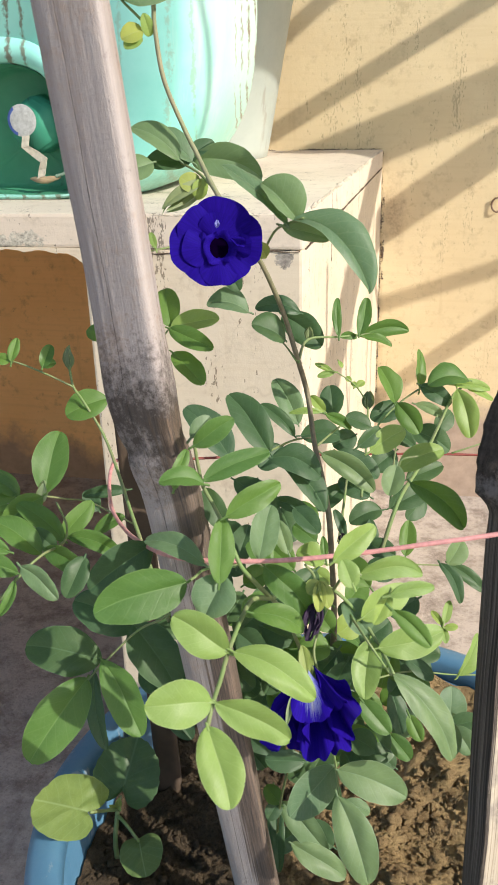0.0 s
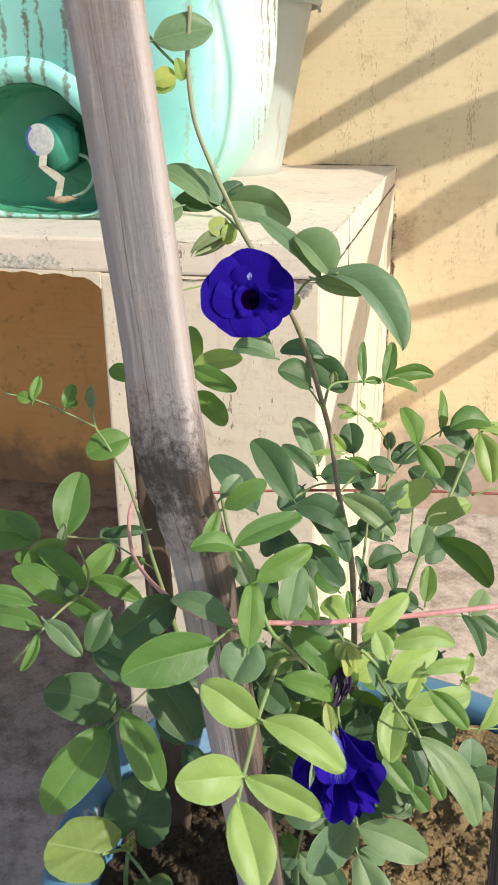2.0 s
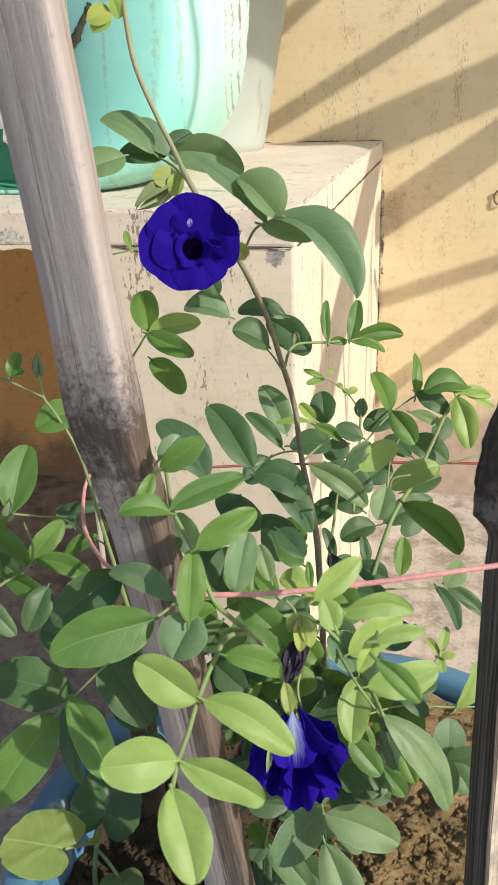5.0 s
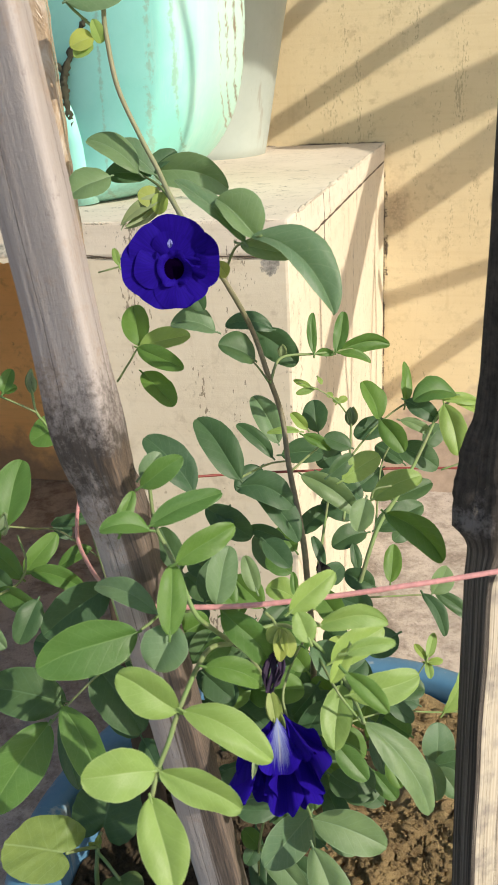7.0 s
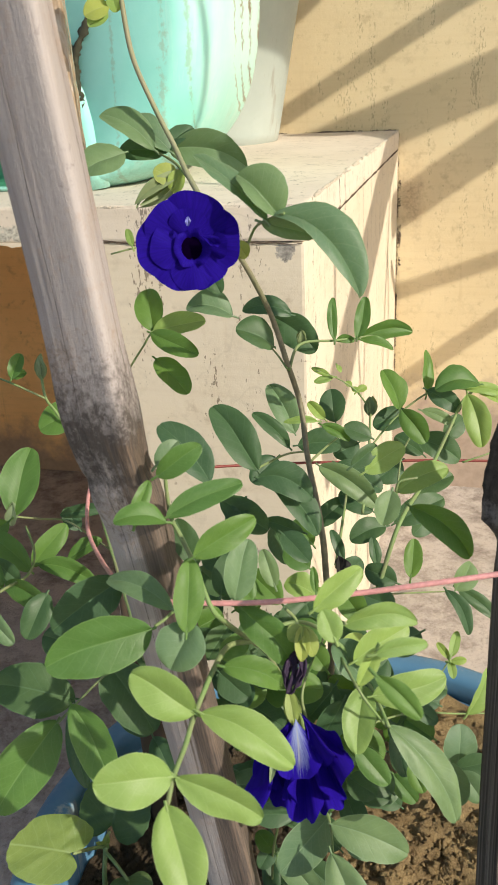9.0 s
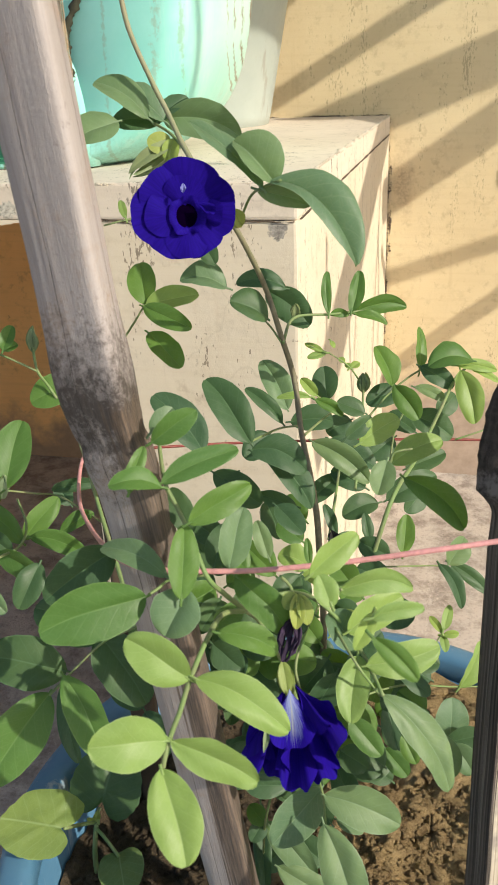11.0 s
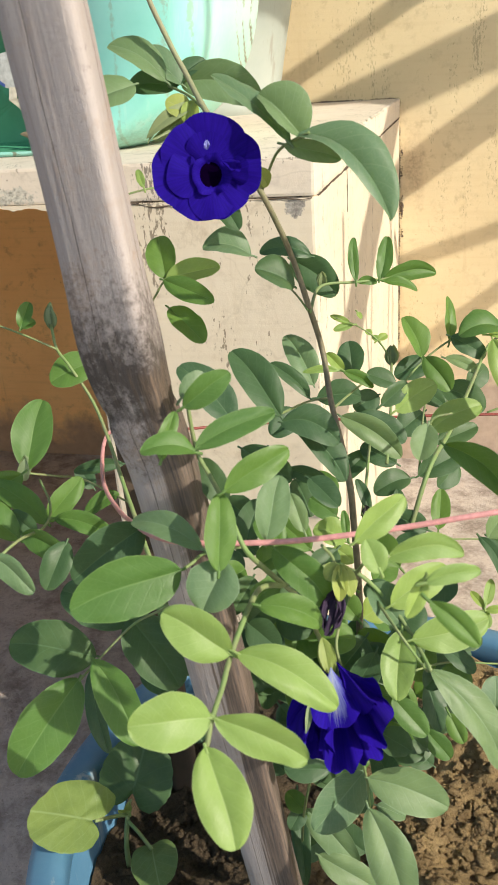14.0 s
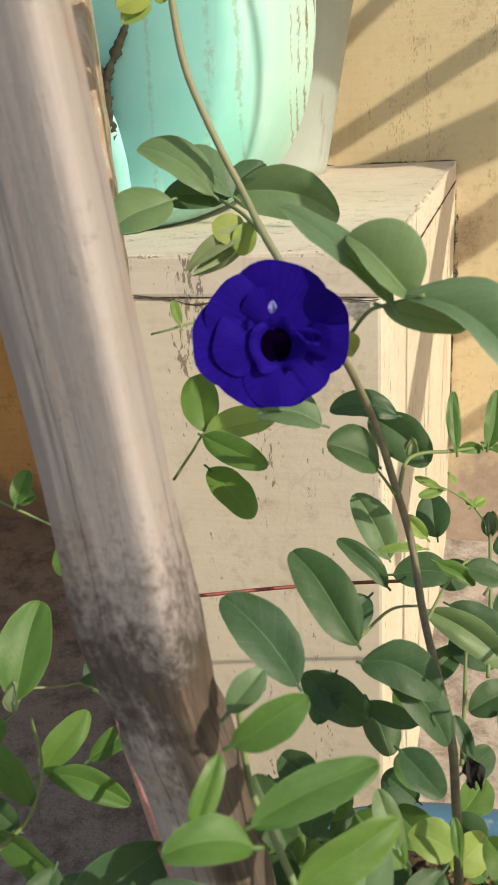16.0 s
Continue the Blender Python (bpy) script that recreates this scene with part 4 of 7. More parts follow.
def soil_height(p):
    h = 0.010 * noise.noise(p * 24) + 0.006 * noise.noise(p * 62 + Vector((3, 1, 0)))
    h -= 0.010 * math.exp(-((p.x + 0.158) ** 2 + (p.y + 0.015) ** 2) / 0.0022)
    h += 0.036 / (1 + math.exp(-(p.y + 0.5 * p.x - 0.105) * 60))
    return h + 0.012 * math.exp(-((p.x - 0.06) ** 2 + (p.y - 0.04) ** 2) / 0.007)


def soil_mesh():
    bm = bmesh.new()
    rings, count = [], 190
    for n in range(95):
        r = INNER * (n + 0.15) / 94.15
        ring = []
        for k in range(count):
            a = 2 * math.pi * k / count
            p = Vector((r * math.cos(a), r * math.sin(a), 0))
            crumb = noise.noise(p * 150)
            h = soil_height(p) + 0.0085 * crumb * abs(crumb) + 0.0040 * abs(noise.noise(p * 260)) + 0.0016 * noise.noise(p * 480)
            ring.append(bm.verts.new(POT + p + Vector((0, 0, SOIL_AT + h))))
        rings.append(ring)
    for low, high in zip(rings, rings[1:]):
        for k in range(count):
            j = (k + 1) % count
            bm.faces.new((low[k], high[k], high[j], low[j]))
    bm.faces.new(list(reversed(rings[0])))
    rnd = random.Random(11)
    for _ in range(4200):
        a, r = rnd.uniform(0, 2 * math.pi), INNER * 0.96 * math.sqrt(rnd.random())
        size = rnd.choice((0.0007, 0.0008, 0.0009, 0.0011, 0.0011, 0.0014, 0.0014, 0.0018, 0.0024, 0.0036))
        p = Vector((r * math.cos(a), r * math.sin(a), 0))
        h = soil_height(p) + 0.002
        stretch = (rnd.uniform(0.7, 1.4), rnd.uniform(0.7, 1.4), rnd.uniform(0.5, 0.9))
        lump(bm, POT + p + Vector((0, 0, SOIL_AT + h)), size, stretch, 1.25, Vector((a * 7, r * 90, 0)), 1 if size < 0.0016 else 2)
    for _ in range(46):
        x, y = rnd.uniform(-0.02, 0.13), rnd.uniform(-0.11, 0.12)
        if x * x + y * y > (INNER * 0.9) ** 2:
            continue
        p = Vector((x, y, 0))
        size = rnd.uniform(0.0028, 0.0062)
        lump(bm, POT + p + Vector((0, 0, SOIL_AT + soil_height(p) + 0.001)), size, (rnd.uniform(0.8, 1.5), rnd.uniform(0.8, 1.4), rnd.uniform(0.45, 0.8)), 1.1, Vector((x * 300, y * 300, 0)), 2)
    return bm


tagged(part("soil", soil_mesh(), SOIL, None), "crumbly soil, dry and brown on one side, coloured dark for humus and shade on the other", "soil", kind="stuff")


def groove(s, a):
    deep = 0
    for at, wide, depth in ((3.9, 0.07, 0.05), (4.75, 0.05, 0.06), (5.3, 0.04, 0.04), (2.9, 0.06, 0.05)):
        off = (a - at - 0.25 * math.sin(5 * s + at)) / wide
        deep -= depth * math.exp(-off * off) * (0.5 + 0.5 * noise.noise((s * 9, at, 0)))
    return deep + 0.012 * noise.noise((math.cos(a) * 3, math.sin(a) * 3, s * 26))


def pole_radius(s):
    """Wider above the joint than below, with the swelling of the joint itself."""
    off = s - 0.512
    return 0.0132 + 0.0010 * min(1, s * 2.2) + 0.0011 / (1 + math.exp(-off * 80)) + 0.0017 * math.exp(-((off - 0.006) / 0.026) ** 2) - 0.0009 * math.exp(-((off + 0.026) / 0.005) ** 2) + 0.0006 * math.exp(-((off + 0.038) / 0.010) ** 2)



def split_face(line, normal, depth, seed, side=None, across=0.95):
    """The dent of a pole that was split flat on one face, and perhaps on a second one beside it."""
    ahead = (line[1] - line[0]).normalized()
    first = ahead.orthogonal()
    other = ahead.cross(first)

    def angle(way):
        way = Vector(way).normalized()
        return math.atan2(way.dot(other), way.dot(first))

    at = angle(normal)
    beside = angle(side) if side else None
    corner = angle(Vector(normal).normalized() + Vector(side).normalized()) if side else None

    def soft_least(values, k=11.0):
        return -math.log(sum(math.exp(-k * v) for v in values)) / k + 0.02

    def dent(s, a):
        sway = 0.10 * noise.noise((s * 3, seed, 0))
        values = [1.0 if corner is None else 1.0 + 0.45 * max(0.0, math.cos(a - corner)) ** 2]
        for face, deep in ((at, depth), (beside, across)):
            if face is not None and math.cos(a - face - sway) > 0.05:
                values.append((deep + 0.03 * noise.noise((s * 14, seed + deep, 0))) / math.cos(a - face - sway))
        r = min(soft_least(values) + 0.01, max(values))
        return r - 1 + 0.45 * groove(s, a - at + 4.4) + 0.010 * noise.noise((math.cos(a) * 6, math.sin(a) * 6, s * 40 + seed))

    return dent


pole = thing("bamboo_pole", (-0.068, 0.353, 0.30), "thick grey weathered bamboo pole standing in the tub", "pole")
line = smooth_line([(-0.0715, 0.3700, 0.284), (-0.0860, 0.3615, 0.408), (-0.1013, 0.3530, 0.540), (-0.1118, 0.3495, 0.622), (-0.1190, 0.3500, 0.652), (-0.1250, 0.3508, 0.680), (-0.1318, 0.3495, 0.754), (-0.1393, 0.3460, 0.839), (-0.1580, 0.3380, 1.050)], 22)
part("shaft", tube(line, pole_radius, 96, split_face(line, (-0.30, -0.95, -0.08), 0.76, 1.0, (0.97, 0.22, 0.11), 0.88)), BAMBOO, pole)

stake = thing("garden_stake", (0.046, 0.372, 0.29), "split wooden stake, dark charred bark and bleached sapwood, knotted joint", "stake")
STAKE_EDGE = ((0.28, 0.0360), (0.434, 0.0346), (0.50, 0.0336), (0.60, 0.0338), (0.610, 0.0341), (0.614, 0.0324), (0.619, 0.0266), (0.634, 0.0261), (0.642, 0.0282), (0.652, 0.0286), (0.660, 0.0304), (0.668, 0.0339), (0.688, 0.0357), (1.0, 0.0420))


def stake_corners(z):
    """The split edge, the front corner, the far corner and the back corner at height z."""
    edge = float(np.interp(z, [q for q, _ in STAKE_EDGE], [x for _, x in STAKE_EDGE]))
    sway = 0.0008 * noise.noise((z * 22, 3, 0))
    lean = 0.3600 + 0.22 * max(0.0, z - 0.45)
    front = Vector((0.0431 + 0.015 * max(0.0, z - 0.53) + sway, lean - 0.0115, z))
    deep = Vector((0.0154, 0.0126, 0))
    return [Vector((edge, lean, z)), front, front + deep, Vector((edge + 0.001, lean, z)) + deep]


def split_wood(corners, low, high, rows, ridge, steps=9):
    """A four-sided length of split wood whose faces are ridged along the grain."""
    bm = bmesh.new()
    layer = bm.loops.layers.uv.new("UVMap")
    rings = []
    for n in range(rows + 1):
        z = low + (high - low) * n / rows
        four = corners(z)
        middle = sum(four, Vector()) / 4
        ring = []
        for k in range(4):
            a, b = four[k], four[(k + 1) % 4]
            for j in range(steps):
                p = a.lerp(b, j / steps)
                u = k + j / steps
                knot = math.exp(-((z - 0.634) / 0.022) ** 2)
                push = ridge * (noise.noise((u * 7, z * 9, 0)) + 0.6 * noise.noise((u * 19, z * 22, 4))) + 0.0016 * knot * ridge / 0.0006 * (noise.noise(p * 170) + 0.6 * noise.noise(p * 420))
                if j == 0:
                    push -= 0.0008
                ring.append((bm.verts.new(p + (p - middle).normalized() * push), u / 4))
        rings.append((ring, z))
    count = 4 * steps
    for (one, z0), (two, z1) in zip(rings, rings[1:]):
        for k in range(count):
            j = (k + 1) % count
            made = bm.faces.new((one[k][0], one[j][0], two[j][0], two[k][0]))
            u0, u1 = k / count, (k + 1) / count
            for loop, at in zip(made.loops, ((u0, z0), (u1, z0), (u1, z1), (u0, z1))):
                loop[layer].uv = at
    for ring, _ in (rings[0], rings[-1]):
        bm.faces.new([v for v, _ in ring])
    return bm


def bark_corners(z):
    """Bark lies on the shaded face alone below the knot and wraps the whole stake above it."""
    edge, front, far, back = stake_corners(z)
    out = Vector((-0.77, -0.63, 0)) * 0.0009
    wrapped = 1 / (1 + math.exp(-(z - 0.609 - 0.004 * noise.noise((z * 60, 1, 2))) / 0.0035))
    ways = Vector((0.0024, -0.0026, 0)), Vector((0.0026, 0.0010, 0)), Vector((-0.0010, 0.0026, 0))
    return [edge + out, front + out + ways[0] * wrapped, front.lerp(far, 0.06).lerp(far + ways[1], wrapped) - out, edge.lerp(back, 0.06).lerp(back + ways[2], wrapped) - out]


part("sapwood", split_wood(stake_corners, 0.28, 0.98, 90, 0.0003), SAPWOOD, stake, "cream bleached sapwood with dark drying cracks")
part("bark", split_wood(bark_corners, 0.28, 1.0, 240, 0.0006), BARK, stake, "dark charred bark swelling into a knot")

stick = thing("wooden_stick", (-0.178, 0.489, 0.29), "tall squared brown stick in the tub, partly wrapped in clear film", "stick")


def stick_line(low, high, steps=30):
    return [Vector((-0.1991 - 0.0514 * (z - 0.7), 0.5104 + 0.0524 * (z - 0.7), z)) for z in np.linspace(low, high, steps)]


def squared(s, a):
    """The dent that makes a round section nearly square."""
    a += 0.5
    return 1 / (abs(math.cos(a)) ** 5 + abs(math.sin(a)) ** 5) ** 0.2 - 1.08 + 0.03 * noise.noise((math.cos(a) * 3, math.sin(a) * 3, s * 30))


part("shaft", tube(stick_line(0.28, 1.06, 40), lambda s: 0.0098, 40, squared), DARK_WOOD, stick)
part("film", tube(stick_line(0.615, 1.05, 90), lambda s: 0.0104 + 0.0006 * noise.noise((s * 40, 0, 0)), 48, lambda s, a: squared(s, a) + 0.05 * noise.noise((math.cos(a) * 3, math.sin(a) * 3, s * 60 + a * 3))), FILM, stick, "wrinkled clear film over brown wood")

wire = tube(smooth_line([(-0.2020, 0.5000, 0.5760), (-0.1990, 0.4850, 0.5800), (-0.1949, 0.4669, 0.5771), (-0.1816, 0.4352, 0.5739), (-0.1600, 0.4027, 0.5770), (-0.1298, 0.3564, 0.5955), (-0.1113, 0.3321, 0.6066), (-0.0963, 0.3274, 0.6084), (-0.0600, 0.3320, 0.6090), (-0.0214, 0.3390, 0.6130), (0.0059, 0.3425, 0.6180), (0.0325, 0.3492, 0.6211), (0.0750, 0.3600, 0.6270), (0.1300, 0.3750, 0.6350)], 6), lambda s: 0.00118, 8)
tagged(part("pink_wire", wire, PINK, None), "thin pink plastic-coated wire strung past the pole", "wire")
wire = tube(smooth_line([(-0.2130, 0.5625, 0.5462), (-0.2060, 0.5660, 0.5456), (-0.1910, 0.5758, 0.5439), (-0.1319, 0.6088, 0.5370), (-0.0590, 0.6347, 0.5323), (0.0204, 0.6521, 0.5301), (0.1088, 0.6697, 0.5235), (0.30, 0.70, 0.50)], 8), lambda s: 0.0011, 6)
tagged(part("red_wire", wire, RED, None), "thin dull red wire strung behind the plant", "wire")

# ---- the seedling ----
seedling = thing("seedling", (-0.1965, 0.420, 0.30), "small seedling with round toothed leaves in the soil", "plant")
JOINT = (-0.1945, 0.4240, 0.3440)
part("stem", tube(smooth_line([(-0.1970, 0.4195, 0.292), (-0.1972, 0.4210, 0.318), JOINT], 6), lambda s: 0.0020 - 0.0004 * s, 8), TWIG, seedling)
part("stalk", tube(smooth_line([JOINT, (-0.1985, 0.4110, 0.3550), (-0.1980, 0.3910, 0.3740)], 5), lambda s: 0.0012, 6), TWIG, seedling)
part("stalk", tube(smooth_line([JOINT, (-0.1950, 0.4290, 0.3470), (-0.1950, 0.4325, 0.3475)], 4), lambda s: 0.0012, 6), TWIG, seedling)
part("stalk", tube(smooth_line([(-0.1950, 0.4232, 0.3400), (-0.1860, 0.4180, 0.3370), (-0.1765, 0.4140, 0.3280)], 5), lambda s: 0.0012, 6), TWIG, seedling)


def round_leaf(base, tip, width, cup, face=FACE, teeth=23, tooth=0.012, notch=0.62, seed=0.0):
    """A round leaf with fine teeth, low folds along its veins and a notch where its stalk joins."""
    bm = bmesh.new()
    uv = bm.loops.layers.uv.new("UVMap")
    b, t = Vector(base), Vector(tip)
    axis = (t - b).normalized()
    up = (face - axis * face.dot(axis)).normalized()
    side = axis.cross(up)
    long = (t - b).length
    centre = b + axis * long * 0.30
    count, rings = 144, 10
    grid = []
    for n in range(rings + 1):
        ring = []
        for k in range(count + 1):
            a = -math.pi + 2 * math.pi * k / count
            gap = (math.pi - abs(a)) / 0.34
            edge = 1 - notch * math.exp(-gap * gap) + 0.03 * noise.noise((math.cos(a) * 2, math.sin(a) * 2, seed))
            share = n / rings
            reach = share * edge * (1 + tooth * math.sin(teeth * a) * (n == rings))
            x = reach * math.cos(a) * long * (0.70 if abs(a) < math.pi / 2 else 0.52)
            y = reach * 0.5 * width * math.sin(a)
            vein = 0.5 + 0.5 * math.cos(7 * a)
            lift = cup * long * share ** 2 * (0.5 + 0.5 * math.cos(2 * a)) + 0.018 * long * share * math.sin(3 * a + seed) - 0.020 * long * share * vein + 0.020 * long * noise.noise((x * 160, y * 160, seed))
            ring.append((bm.verts.new(centre + axis * x + side * y + up * lift), (0.5 + 0.5 * reach * math.cos(a), 0.5 + 0.5 * reach * math.sin(a))))
        grid.append(ring)
    for low, high in zip(grid, grid[1:]):
        for k in range(count):
            four = (low[k], low[k + 1], high[k + 1], high[k])
            made = bm.faces.new([v for v, _ in four])
            for loop, (_, at) in zip(made.loops, four):
                loop[uv].uv = at
    bmesh.ops.remove_doubles(bm, verts=bm.verts[:], dist=0.00001)
    return bm


part("leaf", round_leaf((-0.1970, 0.3920, 0.3730), (-0.2200, 0.3620, 0.4100), 0.0425, 0.03, seed=1.0, tooth=0.006), SEEDLING, seedling, "round pale green notched leaf")
part("leaf", round_leaf((-0.1950, 0.4320, 0.3460), (-0.1885, 0.4570, 0.3790), 0.0475, -0.08, seed=4.0), LEAF[0], seedling, "round bluish green leaf with a toothed edge")
part("leaf", round_leaf((-0.1770, 0.4150, 0.3290), (-0.1650, 0.3925, 0.3240), 0.0300, -0.10, seed=7.0, notch=0.2, tooth=0.006), SEEDLING, seedling, "small round leaf with pale winding mine marks")
for way in ((-0.004, -0.004, 0.007), (0.004, -0.003, 0.007), (0.001, 0.003, 0.008)):
    part("bud", blade(JOINT, Vector(JOINT) + Vector(way), 0.0050, fold=0.5), CALYX, seedling)

# ---- the climbing vine ----
vine = thing("climbing_vine", (-0.045, 0.47, 0.33), "climbing pea vine with oval leaflets and deep blue flowers", "plant")
rng = random.Random(5)


def leaf(base, tip, width, tone, bow=(0, 0, 0), fold=None, turn=0.0):
    """One leaflet; turn tips its face to one side, fold is the depth of its gutter."""
    fold = rng.uniform(0.35, 0.70) if fold is None else fold * rng.uniform(1.35, 1.9)
    turn += rng.uniform(-0.32, 0.32)
    part("leaf", blade(base, tip, width / max(0.72, math.cos(turn)), bow, fold, rng.uniform(0.02, 0.08), 0.56, rng.uniform(0.92, 1.02), turn, 0.035, blunt=0.13, stalk=rng.uniform(0.0015, 0.0035), droop=rng.uniform(0.1, 0.5)), LEAF[tone], vine)


def shoot(name, thick, thin, points):
    line = smooth_line(points, 6)
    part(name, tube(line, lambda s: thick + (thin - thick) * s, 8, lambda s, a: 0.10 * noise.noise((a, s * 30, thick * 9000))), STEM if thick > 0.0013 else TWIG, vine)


# -- stems begin
shoot('side_stem', 0.00072, 0.00051,
      [(-0.1523, 0.5354, 0.7154), (-0.1630, 0.5215, 0.7148), (-0.1706, 0.5086, 0.7146), (-0.1800, 0.5056, 0.7126)])
shoot('main_stem', .0021, 0.00119,
      [(-0.0601, 0.4576, 0.3511), (-0.0475, 0.4399, 0.4857), (-0.0496, 0.4400, 0.5604), (-0.0540, 0.4493, 0.5847), (-0.0650, 0.4768, 0.6084), (-0.0717, 0.4956, 0.6303), (-0.0776, 0.4901, 0.6570), (-0.0860, 0.4907, 0.6841), (-0.0932, 0.4663, 0.7168), (-0.1047, 0.4613, 0.7373), (-0.1219, 0.4794, 0.7554), (-0.1343, 0.4944, 0.7713), (-0.1421, 0.4957, 0.7864), (-0.1512, 0.4931, 0.8115), (-0.1542, 0.4926, 0.8355), (-0.1538, 0.4912, 0.8477), (-0.1512, 0.4896, 0.8686)])
shoot('side_stem', 0.00080, 0.00068,
      [(-0.1564, 0.4925, 0.8364), (-0.1637, 0.4896, 0.8439), (-0.1710, 0.4868, 0.8519), (-0.1768, 0.4863, 0.8617)])
shoot('side_stem', 0.00080, 0.00059,
      [(-0.1228, 0.4794, 0.7560), (-0.1388, 0.5029, 0.7623), (-0.1599, 0.5221, 0.7666), (-0.1759, 0.5218, 0.7616), (-0.1879, 0.5231, 0.7582)])
shoot('side_stem', 0.00072, 0.00059,
      [(-0.0933, 0.4671, 0.7188), (-0.0813, 0.4441, 0.7366), (-0.0709, 0.4273, 0.7436), (-0.0619, 0.4199, 0.7474)])
shoot('side_stem', 0.00064, 0.00051,
      [(-0.0774, 0.4888, 0.6539), (-0.0830, 0.4915, 0.6606), (-0.0878, 0.4934, 0.6651)])
shoot('side_stem', 0.00072, 0.00051,
      [(-0.1819, 0.5190, 0.6405), (-0.1733, 0.5230, 0.6531), (-0.1667, 0.5261, 0.6620), (-0.1514, 0.5303, 0.6689)])
shoot('side_stem', 0.00096, 0.00059,
      [(-0.0764, 0.4887, 0.6532), (-0.0737, 0.5085, 0.6617), (-0.0559, 0.5200, 0.6609), (-0.0430, 0.5314, 0.6596), (-0.0350, 0.5434, 0.6574)])
shoot('side_stem', 0.00064, 0.00034,
      [(-0.0397, 0.5737, 0.5954), (-0.0488, 0.5705, 0.6111), (-0.0605, 0.5619, 0.6233), (-0.0727, 0.5545, 0.6307)])
shoot('side_stem', 0.00096, 0.00076,
      [(-0.0390, 0.5152, 0.5540), (-0.0393, 0.5457, 0.5736), (-0.0410, 0.5745, 0.5980)])
shoot('side_stem', 0.00128, 0.00094,
      [(-0.0224, 0.4390, 0.5485), (-0.0127, 0.4552, 0.5815), (-0.0030, 0.4930, 0.5868), (0.0066, 0.5420, 0.5923), (0.0160, 0.5770, 0.6042), (0.0228, 0.5959, 0.6059)])
shoot('side_stem', 0.00072, 0.00059,
      [(-0.0425, 0.5465, 0.5772), (-0.0254, 0.5670, 0.5953), (-0.0080, 0.5786, 0.6078), (0.0003, 0.5907, 0.6058)])
shoot('side_stem', 0.00072, 0.00059,
      [(-0.0217, 0.5436, 0.5329), (-0.0201, 0.5593, 0.5691), (-0.0149, 0.5666, 0.5834), (-0.0107, 0.5706, 0.5905)])
shoot('side_stem', 0.00064, 0.00051,
      [(-0.0117, 0.4117, 0.6224), (-0.0099, 0.4121, 0.6275), (-0.0021, 0.4145, 0.6288)])
shoot('side_stem', 0.00080, 0.00059,
      [(-0.0647, 0.4748, 0.6037), (-0.0586, 0.5182, 0.5978), (-0.0502, 0.5425, 0.5981)])
shoot('side_stem', 0.00072, 0.00059,
      [(-0.0878, 0.4503, 0.6107), (-0.0786, 0.4833, 0.6049), (-0.0665, 0.4866, 0.6062)])
shoot('side_stem', 0.00096, 0.00076,
      [(-0.0479, 0.4656, 0.5465), (-0.0483, 0.4919, 0.5565), (-0.0491, 0.5174, 0.5646)])
shoot('side_stem', 0.00072, 0.00051,
      [(0.0187, 0.5862, 0.5589), (0.0343, 0.5917, 0.5634), (0.0486, 0.6062, 0.5636)])
shoot('side_stem', 0.00128, 0.00076,
      [(-0.1267, 0.3687, 0.5443), (-0.1605, 0.4177, 0.5734), (-0.1939, 0.4668, 0.6026), (-0.2084, 0.4714, 0.6265), (-0.2134, 0.4686, 0.6383), (-0.2178, 0.4750, 0.6507)])
shoot('side_stem', 0.00064, 0.00051,
      [(-0.2130, 0.4685, 0.6380), (-0.2300, 0.4661, 0.6468), (-0.2509, 0.4683, 0.6529), (-0.2710, 0.4674, 0.6564)])
shoot('side_stem', 0.00080, 0.00059,
      [(-0.2001, 0.3202, 0.5746), (-0.1864, 0.3302, 0.5907), (-0.1816, 0.3438, 0.5938), (-0.1823, 0.3683, 0.5867), (-0.1913, 0.3928, 0.5838), (-0.2060, 0.4129, 0.5867)])
shoot('side_stem', 0.00064, 0.00051,
      [(-0.2295, 0.4415, 0.5754), (-0.2202, 0.4565, 0.5665), (-0.2098, 0.4671, 0.5597), (-0.1605, 0.4177, 0.5734)])
shoot('side_stem', 0.00072, 0.00059,
      [(-0.1050, 0.3519, 0.5715), (-0.1268, 0.3606, 0.5515), (-0.1431, 0.3630, 0.5398), (-0.1618, 0.3563, 0.5211), (-0.1672, 0.3476, 0.5166)])
shoot('side_stem', 0.00072, 0.00059,
      [(-0.0347, 0.3376, 0.4995), (-0.0343, 0.3513, 0.4739), (-0.0326, 0.3483, 0.4582)])
shoot('side_stem', 0.00080, 0.00068,
      [(-0.0609, 0.3734, 0.4672), (-0.0665, 0.3819, 0.4381), (-0.0698, 0.3787, 0.4192), (-0.0762, 0.3964, 0.3728)])
shoot('side_stem', 0.00072, 0.00051,
      [(-0.0295, 0.3565, 0.5674), (-0.0181, 0.3363, 0.5660), (-0.0082, 0.3414, 0.5463)])
shoot('side_stem', 0.00056, 0.00042,
      [(-0.0352, 0.4095, 0.5644), (-0.0117, 0.4280, 0.5560), (0.0110, 0.4551, 0.5421), (0.0143, 0.4554, 0.5411)])
shoot('side_stem', 0.00048, 0.00034,
      [(0.0089, 0.4266, 0.5024), (0.0133, 0.4304, 0.5089), (0.0170, 0.4338, 0.5149)])
shoot('side_stem', 0.00056, 0.00042,
      [(-0.0242, 0.3699, 0.5175), (-0.0018, 0.3939, 0.5096), (0.0231, 0.4156, 0.4948), (0.0395, 0.4275, 0.4877)])
shoot('side_stem', 0.00072, 0.00059,
      [(-0.0420, 0.3274, 0.5970), (-0.0434, 0.3300, 0.6040), (-0.0469, 0.3267, 0.6114)])
